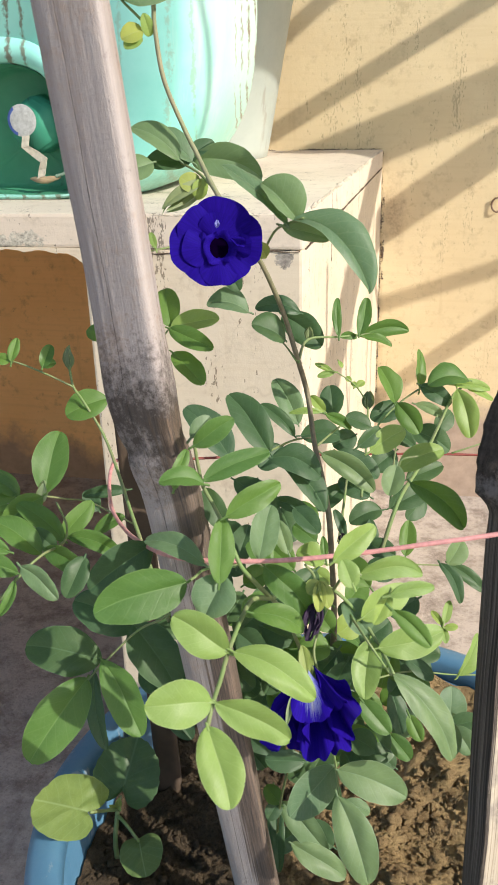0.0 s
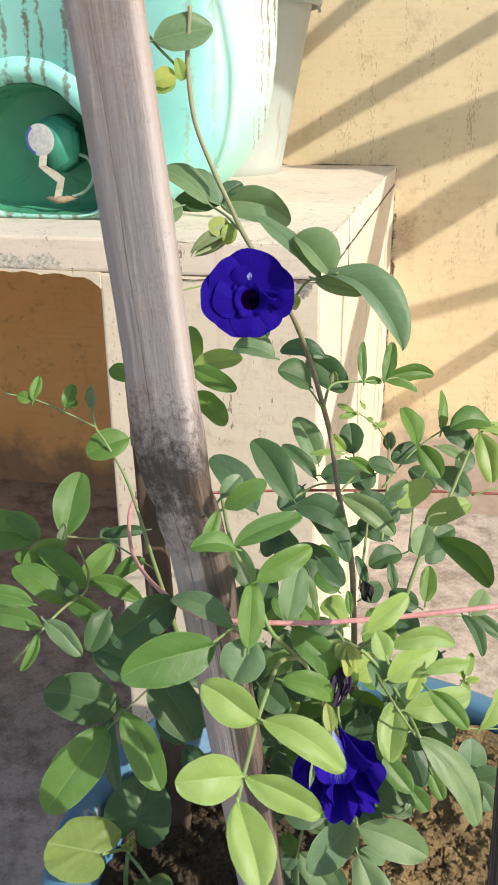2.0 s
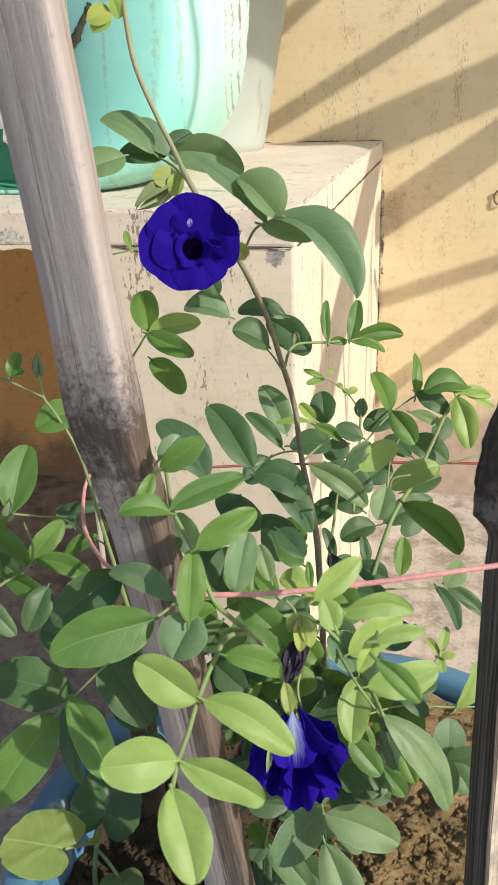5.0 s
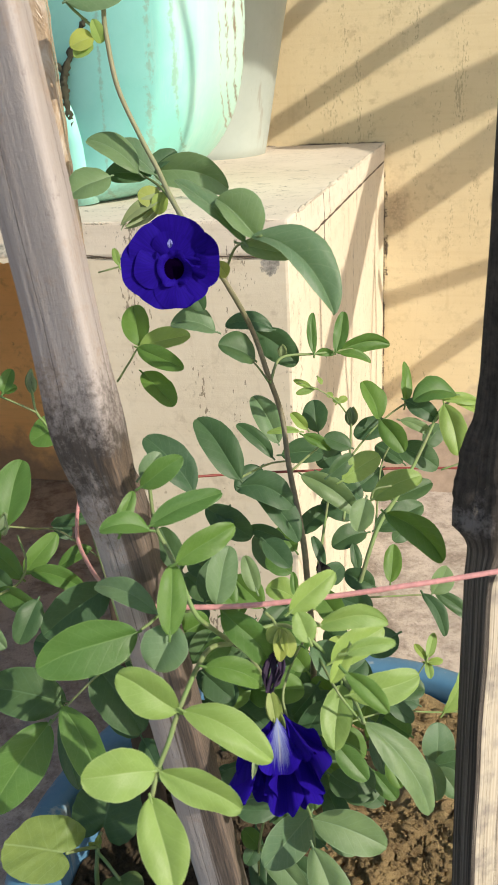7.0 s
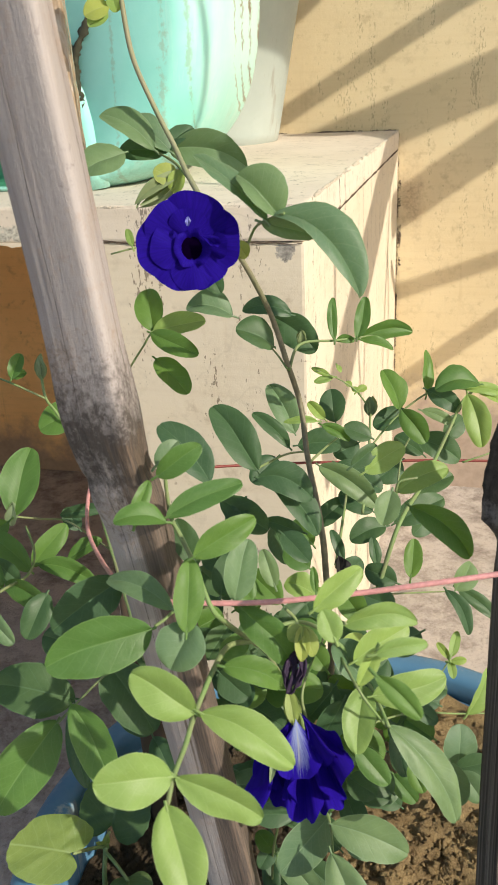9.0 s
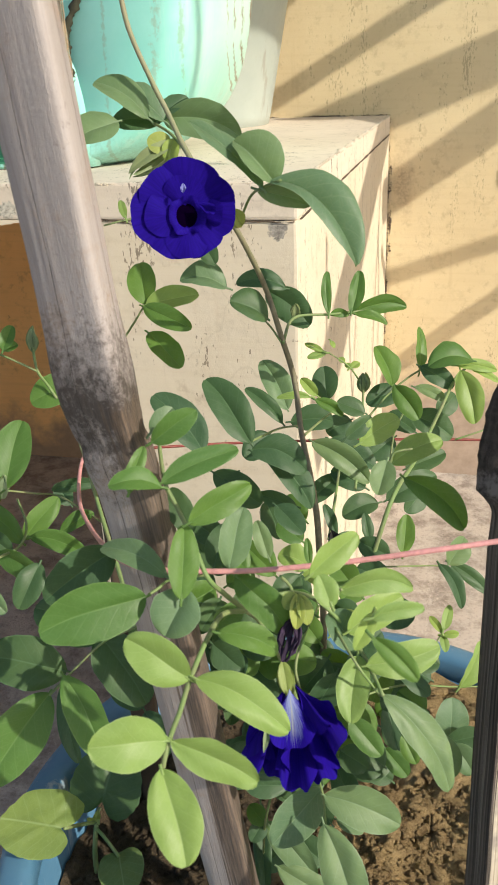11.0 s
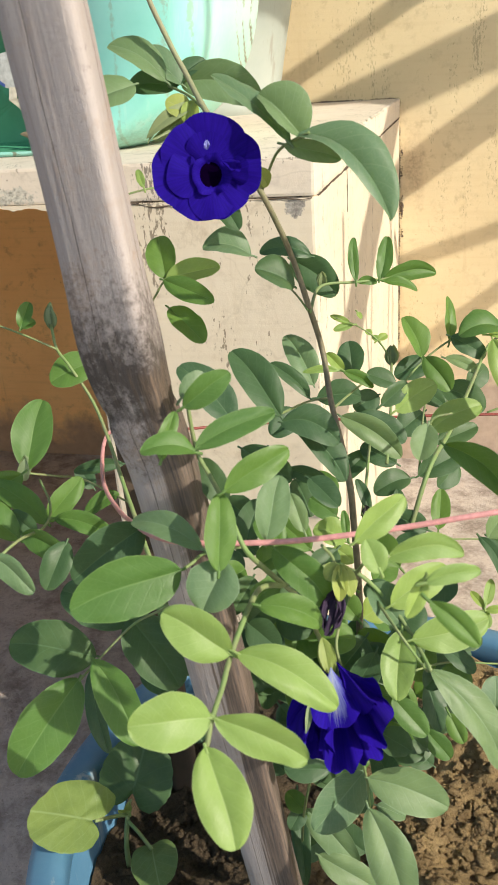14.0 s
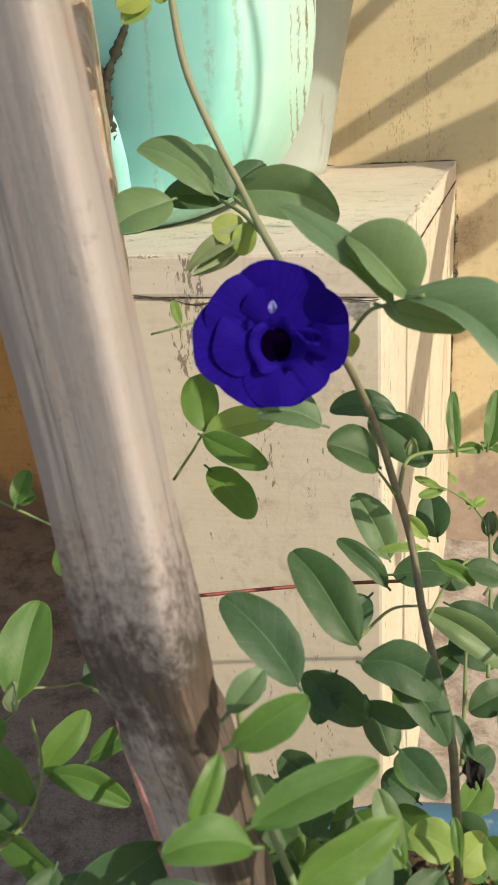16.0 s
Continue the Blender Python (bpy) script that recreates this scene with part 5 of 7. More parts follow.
shoot('side_stem', 0.00072, 0.00059,
      [(-0.0446, 0.3509, 0.5361), (-0.0469, 0.3548, 0.5465), (-0.0450, 0.3693, 0.5537), (-0.0421, 0.3920, 0.5531)])
shoot('side_stem', 0.00110, 0.00080,
      [(-0.0658, 0.3431, 0.5815), (-0.0707, 0.3293, 0.5987), (-0.0748, 0.3207, 0.6121), (-0.0837, 0.3305, 0.6244), (-0.0913, 0.3379, 0.6329), (-0.0971, 0.3437, 0.6393), (-0.1049, 0.3618, 0.6469), (-0.1079, 0.3704, 0.6478)])
shoot('side_stem', 0.00120, 0.00090,
      [(-0.0658, 0.3431, 0.5815), (-0.0703, 0.3244, 0.5922), (-0.0711, 0.3053, 0.5949), (-0.0727, 0.2864, 0.5904), (-0.0725, 0.2719, 0.5875), (-0.0721, 0.2585, 0.5872), (-0.0732, 0.2528, 0.5796)])
shoot('side_stem', 0.00120, 0.00100,
      [(-0.0459, 0.3916, 0.4496), (-0.0543, 0.3824, 0.5110), (-0.0619, 0.3581, 0.5625), (-0.0658, 0.3431, 0.5815)])
shoot('side_stem', 0.00100, 0.00080,
      [(-0.0658, 0.3431, 0.5815), (-0.0532, 0.3661, 0.5766), (-0.0382, 0.3595, 0.5790), (-0.0243, 0.3606, 0.5637), (-0.0144, 0.3504, 0.5552), (-0.0066, 0.3352, 0.5518)])
shoot('side_stem', 0.00080, 0.00060,
      [(-0.0382, 0.3595, 0.5790), (-0.0305, 0.3373, 0.6010), (-0.0214, 0.3129, 0.6171)])
shoot('side_stem', 0.00070, 0.00060,
      [(-0.1018, 0.3258, 0.5969), (-0.0986, 0.3292, 0.5982), (-0.0943, 0.3334, 0.6004), (-0.0782, 0.3288, 0.6071)])
# -- stems end
# -- leaves begin
# upper shoot
leaf((-0.1425, 0.5131, 0.7659), (-0.1722, 0.5135, 0.7814), 0.0193, 3, (0.0011, 0.0012, 0.0021), 0.40, 0.15)
leaf((-0.1460, 0.4975, 0.7685), (-0.1748, 0.5001, 0.7865), 0.0162, 3, (0.0010, 0.0008, 0.0015), 0.35, 0.20)
leaf((-0.1477, 0.5166, 0.7650), (-0.1706, 0.5094, 0.7665), 0.0134, 0, (-0.0000, 0.0005, 0.0012), 0.30, 0.00)
leaf((-0.1448, 0.5191, 0.7667), (-0.1038, 0.5257, 0.7555), 0.0175, 3, (0.0010, 0.0023, 0.0048), 0.45, 0.30)
leaf((-0.1467, 0.5131, 0.7653), (-0.1331, 0.5263, 0.7769), 0.0114, 0, (-0.0009, 0.0002, 0.0010), 0.30, 0.00)
leaf((-0.0711, 0.4254, 0.7434), (-0.1047, 0.4328, 0.7706), 0.0125, 3, (0.0007, 0.0005, 0.0007), 0.40, 0.20)
leaf((-0.0660, 0.4303, 0.7440), (-0.0845, 0.4303, 0.7625), 0.0205, 3, (0.0000, 0.0000, 0.0000), 1.00, -0.10)
leaf((-0.0679, 0.4263, 0.7460), (-0.0290, 0.4159, 0.7120), 0.0215, 3, (0.0046, 0.0030, 0.0046), 1.00, -0.10)
leaf((-0.0738, 0.4275, 0.7425), (-0.0506, 0.4309, 0.7356), 0.0073, 3, (0.0001, 0.0002, 0.0005), 0.40, 0.50)
# under the open flower
leaf((-0.1041, 0.4804, 0.6852), (-0.1271, 0.4730, 0.6907), 0.0164, 3, (0.0003, 0.0011, 0.0024), 0.45, 0.30)
leaf((-0.1158, 0.4743, 0.7134), (-0.1062, 0.4682, 0.7001), 0.0102, 0, (0.0000, 0.0000, 0.0000), 0.30, 0.00)
leaf((-0.0798, 0.5189, 0.6756), (-0.1070, 0.5121, 0.6797), 0.0126, 0, (0.0002, 0.0014, 0.0032), 0.40, 0.40)
leaf((-0.0927, 0.5268, 0.6721), (-0.0669, 0.5228, 0.6535), 0.0171, 0, (0.0012, 0.0009, 0.0015), 0.35, 0.20)
leaf((-0.0829, 0.4822, 0.6684), (-0.1013, 0.4745, 0.6797), 0.0191, 0, (0.0002, 0.0003, 0.0005), 0.60, 0.30)
# side sprig
leaf((-0.0556, 0.5171, 0.6617), (-0.0583, 0.5313, 0.6828), 0.0060, 1, (-0.0010, -0.0002, -0.0000), 0.30, 0.00)
leaf((-0.0436, 0.5228, 0.6616), (-0.0406, 0.5382, 0.6816), 0.0088, 1, (0.0007, 0.0001, -0.0002), 0.35, 0.00)
leaf((-0.0429, 0.5387, 0.6577), (-0.0143, 0.5496, 0.6586), 0.0094, 1, (-0.0006, 0.0013, 0.0033), 0.40, 0.30)
leaf((-0.0424, 0.5258, 0.6601), (-0.0235, 0.5280, 0.6536), 0.0060, 1, (0.0004, 0.0006, 0.0012), 0.30, 0.00)
leaf((-0.0555, 0.5226, 0.6602), (-0.0452, 0.5257, 0.6593), 0.0049, 1, (-0.0000, 0.0004, 0.0010), 0.30, 0.00)
# outer cluster
leaf((-0.0223, 0.5682, 0.6017), (-0.0342, 0.5792, 0.6238), 0.0157, 1, (0.0007, 0.0003, 0.0003), 0.50, 0.00)
leaf((-0.0062, 0.5848, 0.6066), (-0.0084, 0.6031, 0.6304), 0.0088, 1, (0.0000, 0.0000, -0.0000), 0.40, 0.30)
leaf((0.0266, 0.5809, 0.6160), (-0.0004, 0.5703, 0.6147), 0.0178, 1, (-0.0007, 0.0013, 0.0036), 0.30, 0.50)
leaf((0.0171, 0.5847, 0.6111), (0.0419, 0.5906, 0.6069), 0.0082, 2, (0.0001, 0.0006, 0.0014), 0.50, 0.30)
leaf((0.0264, 0.5867, 0.6083), (0.0442, 0.5873, 0.6003), 0.0055, 2, (0.0003, 0.0003, 0.0006), 0.40, 0.00)
leaf((0.0193, 0.5734, 0.6117), (0.0296, 0.5567, 0.5834), 0.0153, 2, (0.0018, 0.0006, 0.0004), 0.50, 0.20)
leaf((-0.0054, 0.5751, 0.6129), (0.0155, 0.5737, 0.6004), 0.0128, 0, (0.0004, 0.0003, 0.0006), 0.30, 0.00)
leaf((-0.0203, 0.5594, 0.6045), (-0.0041, 0.5501, 0.5872), 0.0141, 1, (0.0009, 0.0005, 0.0006), 0.50, 0.10)
leaf((-0.0156, 0.5811, 0.5931), (-0.0387, 0.5695, 0.5886), 0.0159, 0, (-0.0004, 0.0004, 0.0011), 0.30, 0.00)
leaf((-0.0084, 0.5689, 0.6013), (0.0122, 0.5702, 0.5928), 0.0078, 3, (0.0002, 0.0003, 0.0007), 0.30, 0.00)
leaf((-0.0104, 0.5723, 0.5806), (0.0168, 0.5722, 0.5669), 0.0182, 0, (0.0006, 0.0007, 0.0013), 0.30, 0.00)
leaf((-0.0274, 0.4251, 0.6249), (-0.0102, 0.4403, 0.6329), 0.0127, 2, (-0.0007, 0.0002, 0.0010), 0.15, 0.00)
leaf((-0.0121, 0.4284, 0.6140), (0.0108, 0.4422, 0.6218), 0.0134, 2, (-0.0007, 0.0004, 0.0013), 0.15, 0.00)
leaf((-0.0113, 0.3861, 0.6356), (-0.0143, 0.3764, 0.6237), 0.0109, 3, (-0.0000, -0.0000, 0.0000), 0.40, 0.00)
leaf((-0.0052, 0.4162, 0.6128), (0.0235, 0.4109, 0.5911), 0.0136, 1, (0.0024, 0.0018, 0.0028), 0.50, 0.20)
leaf((-0.0118, 0.5698, 0.5432), (0.0129, 0.5838, 0.5503), 0.0146, 0, (-0.0000, 0.0000, 0.0000), 0.30, 0.00)
leaf((-0.0677, 0.5985, 0.5786), (-0.0728, 0.6105, 0.5978), 0.0177, 0, (0.0000, 0.0000, 0.0000), 0.30, 0.00)
leaf((-0.0341, 0.5154, 0.6039), (-0.0502, 0.5143, 0.6104), 0.0122, 0, (0.0000, 0.0000, 0.0000), 0.30, 0.00)
leaf((-0.0336, 0.4229, 0.6284), (-0.0227, 0.4325, 0.6362), 0.0084, 0, (-0.0000, 0.0000, 0.0000), 0.30, 0.00)
leaf((-0.0576, 0.5368, 0.5761), (-0.0293, 0.5354, 0.5599), 0.0168, 0, (0.0000, 0.0000, 0.0000), 0.30, 0.00)
leaf((-0.0670, 0.5269, 0.5784), (-0.0311, 0.5230, 0.5550), 0.0151, 3, (0.0018, 0.0015, 0.0025), 0.50, 0.20)
leaf((-0.0260, 0.5255, 0.5399), (-0.0464, 0.5143, 0.5345), 0.0152, 0, (-0.0006, 0.0004, 0.0013), 0.30, 0.00)
leaf((-0.0287, 0.5034, 0.5250), (-0.0328, 0.5123, 0.5393), 0.0075, 0, (0.0000, 0.0000, 0.0000), 0.40, 0.00)
leaf((-0.0081, 0.4981, 0.5219), (-0.0074, 0.5119, 0.5408), 0.0114, 1, (-0.0000, -0.0000, 0.0000), 0.30, 0.00)
leaf((0.0180, 0.4639, 0.5381), (0.0256, 0.4750, 0.5497), 0.0136, 3, (-0.0000, 0.0000, 0.0000), 0.40, 0.00)
leaf((0.0131, 0.4487, 0.5472), (0.0261, 0.4392, 0.5274), 0.0085, 0, (0.0016, 0.0007, 0.0008), 0.50, 0.00)
leaf((0.0194, 0.4755, 0.5315), (0.0409, 0.4724, 0.5163), 0.0090, 0, (0.0008, 0.0006, 0.0010), 0.40, 0.00)
leaf((-0.0435, 0.4663, 0.5496), (-0.0519, 0.4737, 0.5642), 0.0066, 0, (0.0000, 0.0000, 0.0000), 0.40, 0.00)
leaf((-0.0458, 0.3892, 0.5779), (-0.0483, 0.3957, 0.5881), 0.0041, 1, (0.0000, 0.0000, 0.0000), 0.40, 0.00)
# young rosette
leaf((-0.0706, 0.5432, 0.6012), (-0.0907, 0.5366, 0.6022), 0.0050, 2, (-0.0001, 0.0003, 0.0007), 0.50, 0.00)
leaf((-0.0714, 0.5755, 0.5897), (-0.0829, 0.5787, 0.5999), 0.0081, 2, (0.0000, 0.0000, 0.0000), 0.60, 0.00)
leaf((-0.0627, 0.5124, 0.6119), (-0.0462, 0.5119, 0.6030), 0.0072, 1, (0.0005, 0.0005, 0.0008), 0.60, 0.00)
# middle
leaf((-0.0866, 0.4493, 0.6104), (-0.1134, 0.4629, 0.6400), 0.0197, 0, (0.0010, 0.0005, 0.0007), 0.50, 0.00)
leaf((-0.0847, 0.5234, 0.5910), (-0.1084, 0.5289, 0.6105), 0.0105, 0, (0.0009, 0.0006, 0.0010), 0.40, 0.00)
leaf((-0.0880, 0.5571, 0.5863), (-0.1070, 0.5704, 0.6144), 0.0183, 3, (0.0013, 0.0006, 0.0006), 0.50, 0.20)
leaf((-0.0861, 0.5574, 0.5777), (-0.0595, 0.5657, 0.5760), 0.0184, 0, (-0.0001, 0.0006, 0.0015), 0.40, 0.00)
leaf((-0.0829, 0.4337, 0.6139), (-0.0552, 0.4361, 0.6033), 0.0177, 0, (0.0013, 0.0019, 0.0038), 0.40, 0.00)
leaf((-0.0782, 0.4428, 0.6089), (-0.0522, 0.4337, 0.5832), 0.0154, 0, (0.0018, 0.0010, 0.0015), 0.40, 0.00)
leaf((-0.0959, 0.3298, 0.6636), (-0.0794, 0.3363, 0.6749), 0.0097, 1, (-0.0004, 0.0001, 0.0006), 0.35, 0.20)
leaf((-0.1010, 0.3430, 0.6617), (-0.0939, 0.3510, 0.6694), 0.0076, 3, (-0.0000, 0.0000, 0.0000), 0.30, 0.00)
leaf((-0.0985, 0.4031, 0.6251), (-0.1244, 0.4117, 0.6500), 0.0179, 0, (0.0013, 0.0007, 0.0010), 0.30, 0.00)
leaf((-0.0890, 0.3184, 0.6527), (-0.0633, 0.3337, 0.6612), 0.0101, 1, (-0.0005, 0.0003, 0.0010), 0.30, 0.20)
leaf((-0.0863, 0.3107, 0.6550), (-0.1030, 0.3016, 0.6585), 0.0088, 1, (-0.0001, 0.0007, 0.0017), 0.30, 0.30)
leaf((-0.1017, 0.3165, 0.6484), (-0.0986, 0.3278, 0.6627), 0.0063, 1, (-0.0007, -0.0001, 0.0002), 0.50, 0.20)
leaf((-0.0794, 0.3171, 0.6370), (-0.0586, 0.3322, 0.6476), 0.0112, 1, (-0.0004, 0.0002, 0.0006), 0.35, 0.20)
leaf((-0.1106, 0.4580, 0.5874), (-0.0838, 0.4558, 0.5709), 0.0170, 0, (0.0000, 0.0000, 0.0000), 0.30, 0.00)
leaf((-0.0893, 0.3493, 0.6131), (-0.1001, 0.3574, 0.6298), 0.0113, 0, (0.0000, 0.0000, 0.0000), 0.30, 0.00)
leaf((-0.0805, 0.3052, 0.6111), (-0.0825, 0.3209, 0.6340), 0.0116, 1, (-0.0000, -0.0000, 0.0000), 0.40, 0.10)
leaf((-0.0796, 0.3116, 0.6113), (-0.0861, 0.2996, 0.5977), 0.0189, 3, (-0.0000, -0.0000, 0.0000), 0.40, 0.20)
leaf((-0.0906, 0.3189, 0.6113), (-0.1207, 0.3274, 0.6164), 0.0107, 3, (0.0008, 0.0011, 0.0021), 0.30, 0.40)
leaf((-0.0690, 0.3325, 0.6088), (-0.0659, 0.3478, 0.6286), 0.0134, 3, (-0.0007, -0.0001, 0.0002), 0.30, 0.00)
leaf((-0.0646, 0.3859, 0.5813), (-0.0719, 0.3940, 0.5962), 0.0088, 3, (0.0000, 0.0000, 0.0000), 0.30, 0.00)
# side shoot
leaf((-0.1978, 0.4828, 0.6263), (-0.2207, 0.4691, 0.6187), 0.0199, 1, (-0.0003, 0.0002, 0.0006), 0.20, 0.00)
leaf((-0.2160, 0.4186, 0.5894), (-0.2148, 0.4459, 0.6172), 0.0208, 1, (-0.0006, -0.0001, 0.0002), 0.30, 0.00)
leaf((-0.1849, 0.4712, 0.5687), (-0.2114, 0.4609, 0.5675), 0.0080, 0, (-0.0003, 0.0005, 0.0013), 0.30, 0.00)
leaf((-0.2270, 0.4092, 0.5909), (-0.2471, 0.4109, 0.6034), 0.0124, 1, (0.0003, 0.0003, 0.0005), 0.30, 0.00)
leaf((-0.2065, 0.3980, 0.5975), (-0.2243, 0.3829, 0.5854), 0.0145, 1, (-0.0008, 0.0002, 0.0009), 0.30, 0.00)
leaf((-0.1861, 0.3775, 0.5827), (-0.2156, 0.3860, 0.5985), 0.0123, 1, (0.0010, 0.0008, 0.0013), 0.35, 0.20)
leaf((-0.2035, 0.4094, 0.5644), (-0.1898, 0.4269, 0.5819), 0.0126, 1, (-0.0005, 0.0000, 0.0004), 0.40, 0.00)
leaf((-0.1908, 0.3591, 0.5846), (-0.2179, 0.3610, 0.6008), 0.0147, 1, (0.0007, 0.0006, 0.0011), 0.35, 0.20)
leaf((-0.1967, 0.4040, 0.5698), (-0.1661, 0.4070, 0.5587), 0.0111, 1, (0.0007, 0.0011, 0.0022), 0.40, 0.20)
leaf((-0.1886, 0.3594, 0.5876), (-0.1605, 0.3516, 0.5780), 0.0110, 1, (0.0011, 0.0010, 0.0018), 0.45, 0.20)
leaf((-0.1816, 0.3208, 0.6002), (-0.1629, 0.3175, 0.5862), 0.0101, 3, (0.0010, 0.0007, 0.0011), 0.40, 0.20)
leaf((-0.1606, 0.3467, 0.5929), (-0.1665, 0.3331, 0.5769), 0.0128, 0, (-0.0000, -0.0000, 0.0000), 0.30, 0.00)
leaf((-0.1890, 0.4210, 0.5628), (-0.1727, 0.4326, 0.5707), 0.0094, 1, (-0.0004, 0.0001, 0.0005), 0.30, 0.00)
leaf((-0.1887, 0.3301, 0.5902), (-0.2138, 0.3260, 0.5970), 0.0115, 1, (0.0003, 0.0007, 0.0015), 0.35, 0.20)
leaf((-0.1305, 0.3609, 0.5943), (-0.1569, 0.3397, 0.5780), 0.0203, 0, (-0.0007, 0.0002, 0.0009), 0.30, 0.00)
leaf((-0.1848, 0.3648, 0.5840), (-0.1976, 0.3673, 0.5939), 0.0101, 0, (0.0000, 0.0000, 0.0000), 0.30, 0.00)
leaf((-0.2112, 0.4821, 0.5459), (-0.2220, 0.4867, 0.5576), 0.0114, 0, (0.0000, 0.0000, 0.0000), 0.30, 0.00)
leaf((-0.1862, 0.3218, 0.5916), (-0.1909, 0.3104, 0.5780), 0.0054, 1, (0.0015, 0.0001, -0.0006), 0.70, 0.00)
# tip of the side shoot
leaf((-0.2518, 0.4664, 0.6534), (-0.2509, 0.4757, 0.6659), 0.0070, 1, (-0.0000, -0.0000, 0.0000), 0.50, 0.00)
leaf((-0.2534, 0.4679, 0.6529), (-0.2622, 0.4666, 0.6555), 0.0077, 1, (0.0000, 0.0000, 0.0000), 0.50, 0.00)
leaf((-0.2285, 0.4606, 0.6526), (-0.2258, 0.4699, 0.6641), 0.0082, 1, (-0.0000, -0.0000, 0.0000), 0.50, 0.00)
leaf((-0.2292, 0.4642, 0.6514), (-0.2229, 0.4681, 0.6537), 0.0069, 1, (-0.0000, 0.0000, 0.0000), 0.50, 0.00)
# low broad leaves
leaf((-0.0969, 0.3109, 0.6065), (-0.1313, 0.2876, 0.6015), 0.0219, 1, (-0.0007, 0.0006, 0.0017), 0.30, 0.00)
leaf((-0.1492, 0.3776, 0.5313), (-0.1839, 0.3758, 0.5462), 0.0244, 0, (0.0006, 0.0008, 0.0016), 0.25, 0.00)
leaf((-0.1682, 0.3693, 0.5137), (-0.2089, 0.3614, 0.5231), 0.0270, 0, (0.0001, 0.0005, 0.0011), 0.20, 0.00)
leaf((-0.1572, 0.3456, 0.5317), (-0.1327, 0.3308, 0.4988), 0.0182, 1, (0.0015, 0.0006, 0.0007), 0.25, 0.00)
leaf((-0.1705, 0.3533, 0.5126), (-0.1949, 0.3238, 0.4773), 0.0267, 1, (-0.0010, 0.0000, 0.0007), 0.20, 0.00)
leaf((-0.1474, 0.3690, 0.5396), (-0.1215, 0.3573, 0.5104), 0.0255, 0, (0.0009, 0.0005, 0.0006), 0.25, 0.00)
leaf((-0.1987, 0.4206, 0.4625), (-0.1852, 0.3967, 0.4226), 0.0115, 0, (-0.0014, -0.0004, -0.0002), 0.30, 0.00)
# near front
leaf((-0.0721, 0.2841, 0.5921), (-0.0943, 0.2824, 0.6084), 0.0162, 2, (0.0005, 0.0004, 0.0007), 0.30, 0.00)
leaf((-0.0695, 0.2834, 0.5932), (-0.0359, 0.2827, 0.5751), 0.0143, 2, (0.0012, 0.0012, 0.0022), 0.30, 0.10)
leaf((-0.0721, 0.2562, 0.5891), (-0.0940, 0.2429, 0.5944), 0.0179, 2, (-0.0001, 0.0003, 0.0008), 0.20, 0.00)
leaf((-0.0707, 0.2568, 0.5888), (-0.0420, 0.2587, 0.5740), 0.0130, 2, (0.0008, 0.0009, 0.0018), 0.25, 0.10)
leaf((-0.0721, 0.2493, 0.5835), (-0.0593, 0.2305, 0.5636), 0.0168, 2, (0.0006, 0.0002, 0.0001), 0.30, 0.00)
# heart of the plant
leaf((-0.0321, 0.3069, 0.6255), (-0.0167, 0.3205, 0.6367), 0.0103, 2, (-0.0005, 0.0001, 0.0005), 0.35, 0.00)
leaf((-0.0217, 0.3133, 0.6163), (0.0039, 0.3214, 0.6149), 0.0095, 2, (-0.0003, 0.0014, 0.0035), 0.40, 0.30)
leaf((-0.0479, 0.3981, 0.5705), (-0.0626, 0.3971, 0.5765), 0.0132, 2, (0.0004, 0.0005, 0.0010), 0.30, 0.00)
leaf((-0.0222, 0.2952, 0.6216), (-0.0276, 0.3000, 0.6310), 0.0090, 2, (0.0000, 0.0000, 0.0000), 0.30, 0.00)
leaf((-0.0078, 0.2868, 0.6246), (0.0087, 0.2938, 0.6261), 0.0061, 2, (-0.0003, 0.0004, 0.0010), 0.35, 0.30)
leaf((-0.0239, 0.3561, 0.5664), (-0.0019, 0.3717, 0.5770), 0.0149, 2, (-0.0006, 0.0002, 0.0009), 0.20, 0.00)
leaf((-0.0083, 0.2966, 0.6199), (-0.0135, 0.2878, 0.6102), 0.0062, 2, (-0.0000, -0.0000, 0.0000), 0.50, 0.00)
leaf((-0.0060, 0.2702, 0.6293), (0.0085, 0.2669, 0.6175), 0.0070, 1, (0.0008, 0.0005, 0.0008), 0.60, 0.20)
leaf((-0.0147, 0.3465, 0.5572), (0.0152, 0.3601, 0.5612), 0.0157, 2, (0.0003, -0.0003, -0.0010), 0.20, 0.00)
leaf((-0.0205, 0.3568, 0.5578), (-0.0334, 0.3618, 0.5713), 0.0161, 3, (0.0000, 0.0000, 0.0000), 0.50, 0.30)
leaf((-0.0191, 0.3533, 0.5565), (-0.0194, 0.3320, 0.5379), 0.0141, 2, (-0.0008, -0.0001, 0.0001), 0.40, 0.00)
leaf((-0.0071, 0.3402, 0.5480), (0.0226, 0.3303, 0.5102), 0.0149, 3, (0.0025, 0.0013, 0.0016), 0.35, 0.00)
leaf((-0.0666, 0.3330, 0.6052), (-0.0454, 0.3264, 0.5854), 0.0138, 1, (0.0014, 0.0008, 0.0012), 0.30, 0.00)
leaf((-0.0652, 0.2994, 0.6020), (-0.0440, 0.3050, 0.5920), 0.0105, 1, (0.0005, 0.0008, 0.0017), 0.30, 0.00)
leaf((-0.0602, 0.3793, 0.5273), (-0.0424, 0.3846, 0.5258), 0.0152, 1, (-0.0000, 0.0002, 0.0006), 0.40, 0.00)
leaf((-0.0399, 0.4225, 0.4643), (-0.0155, 0.4226, 0.4522), 0.0177, 1, (0.0005, 0.0006, 0.0011), 0.30, 0.00)
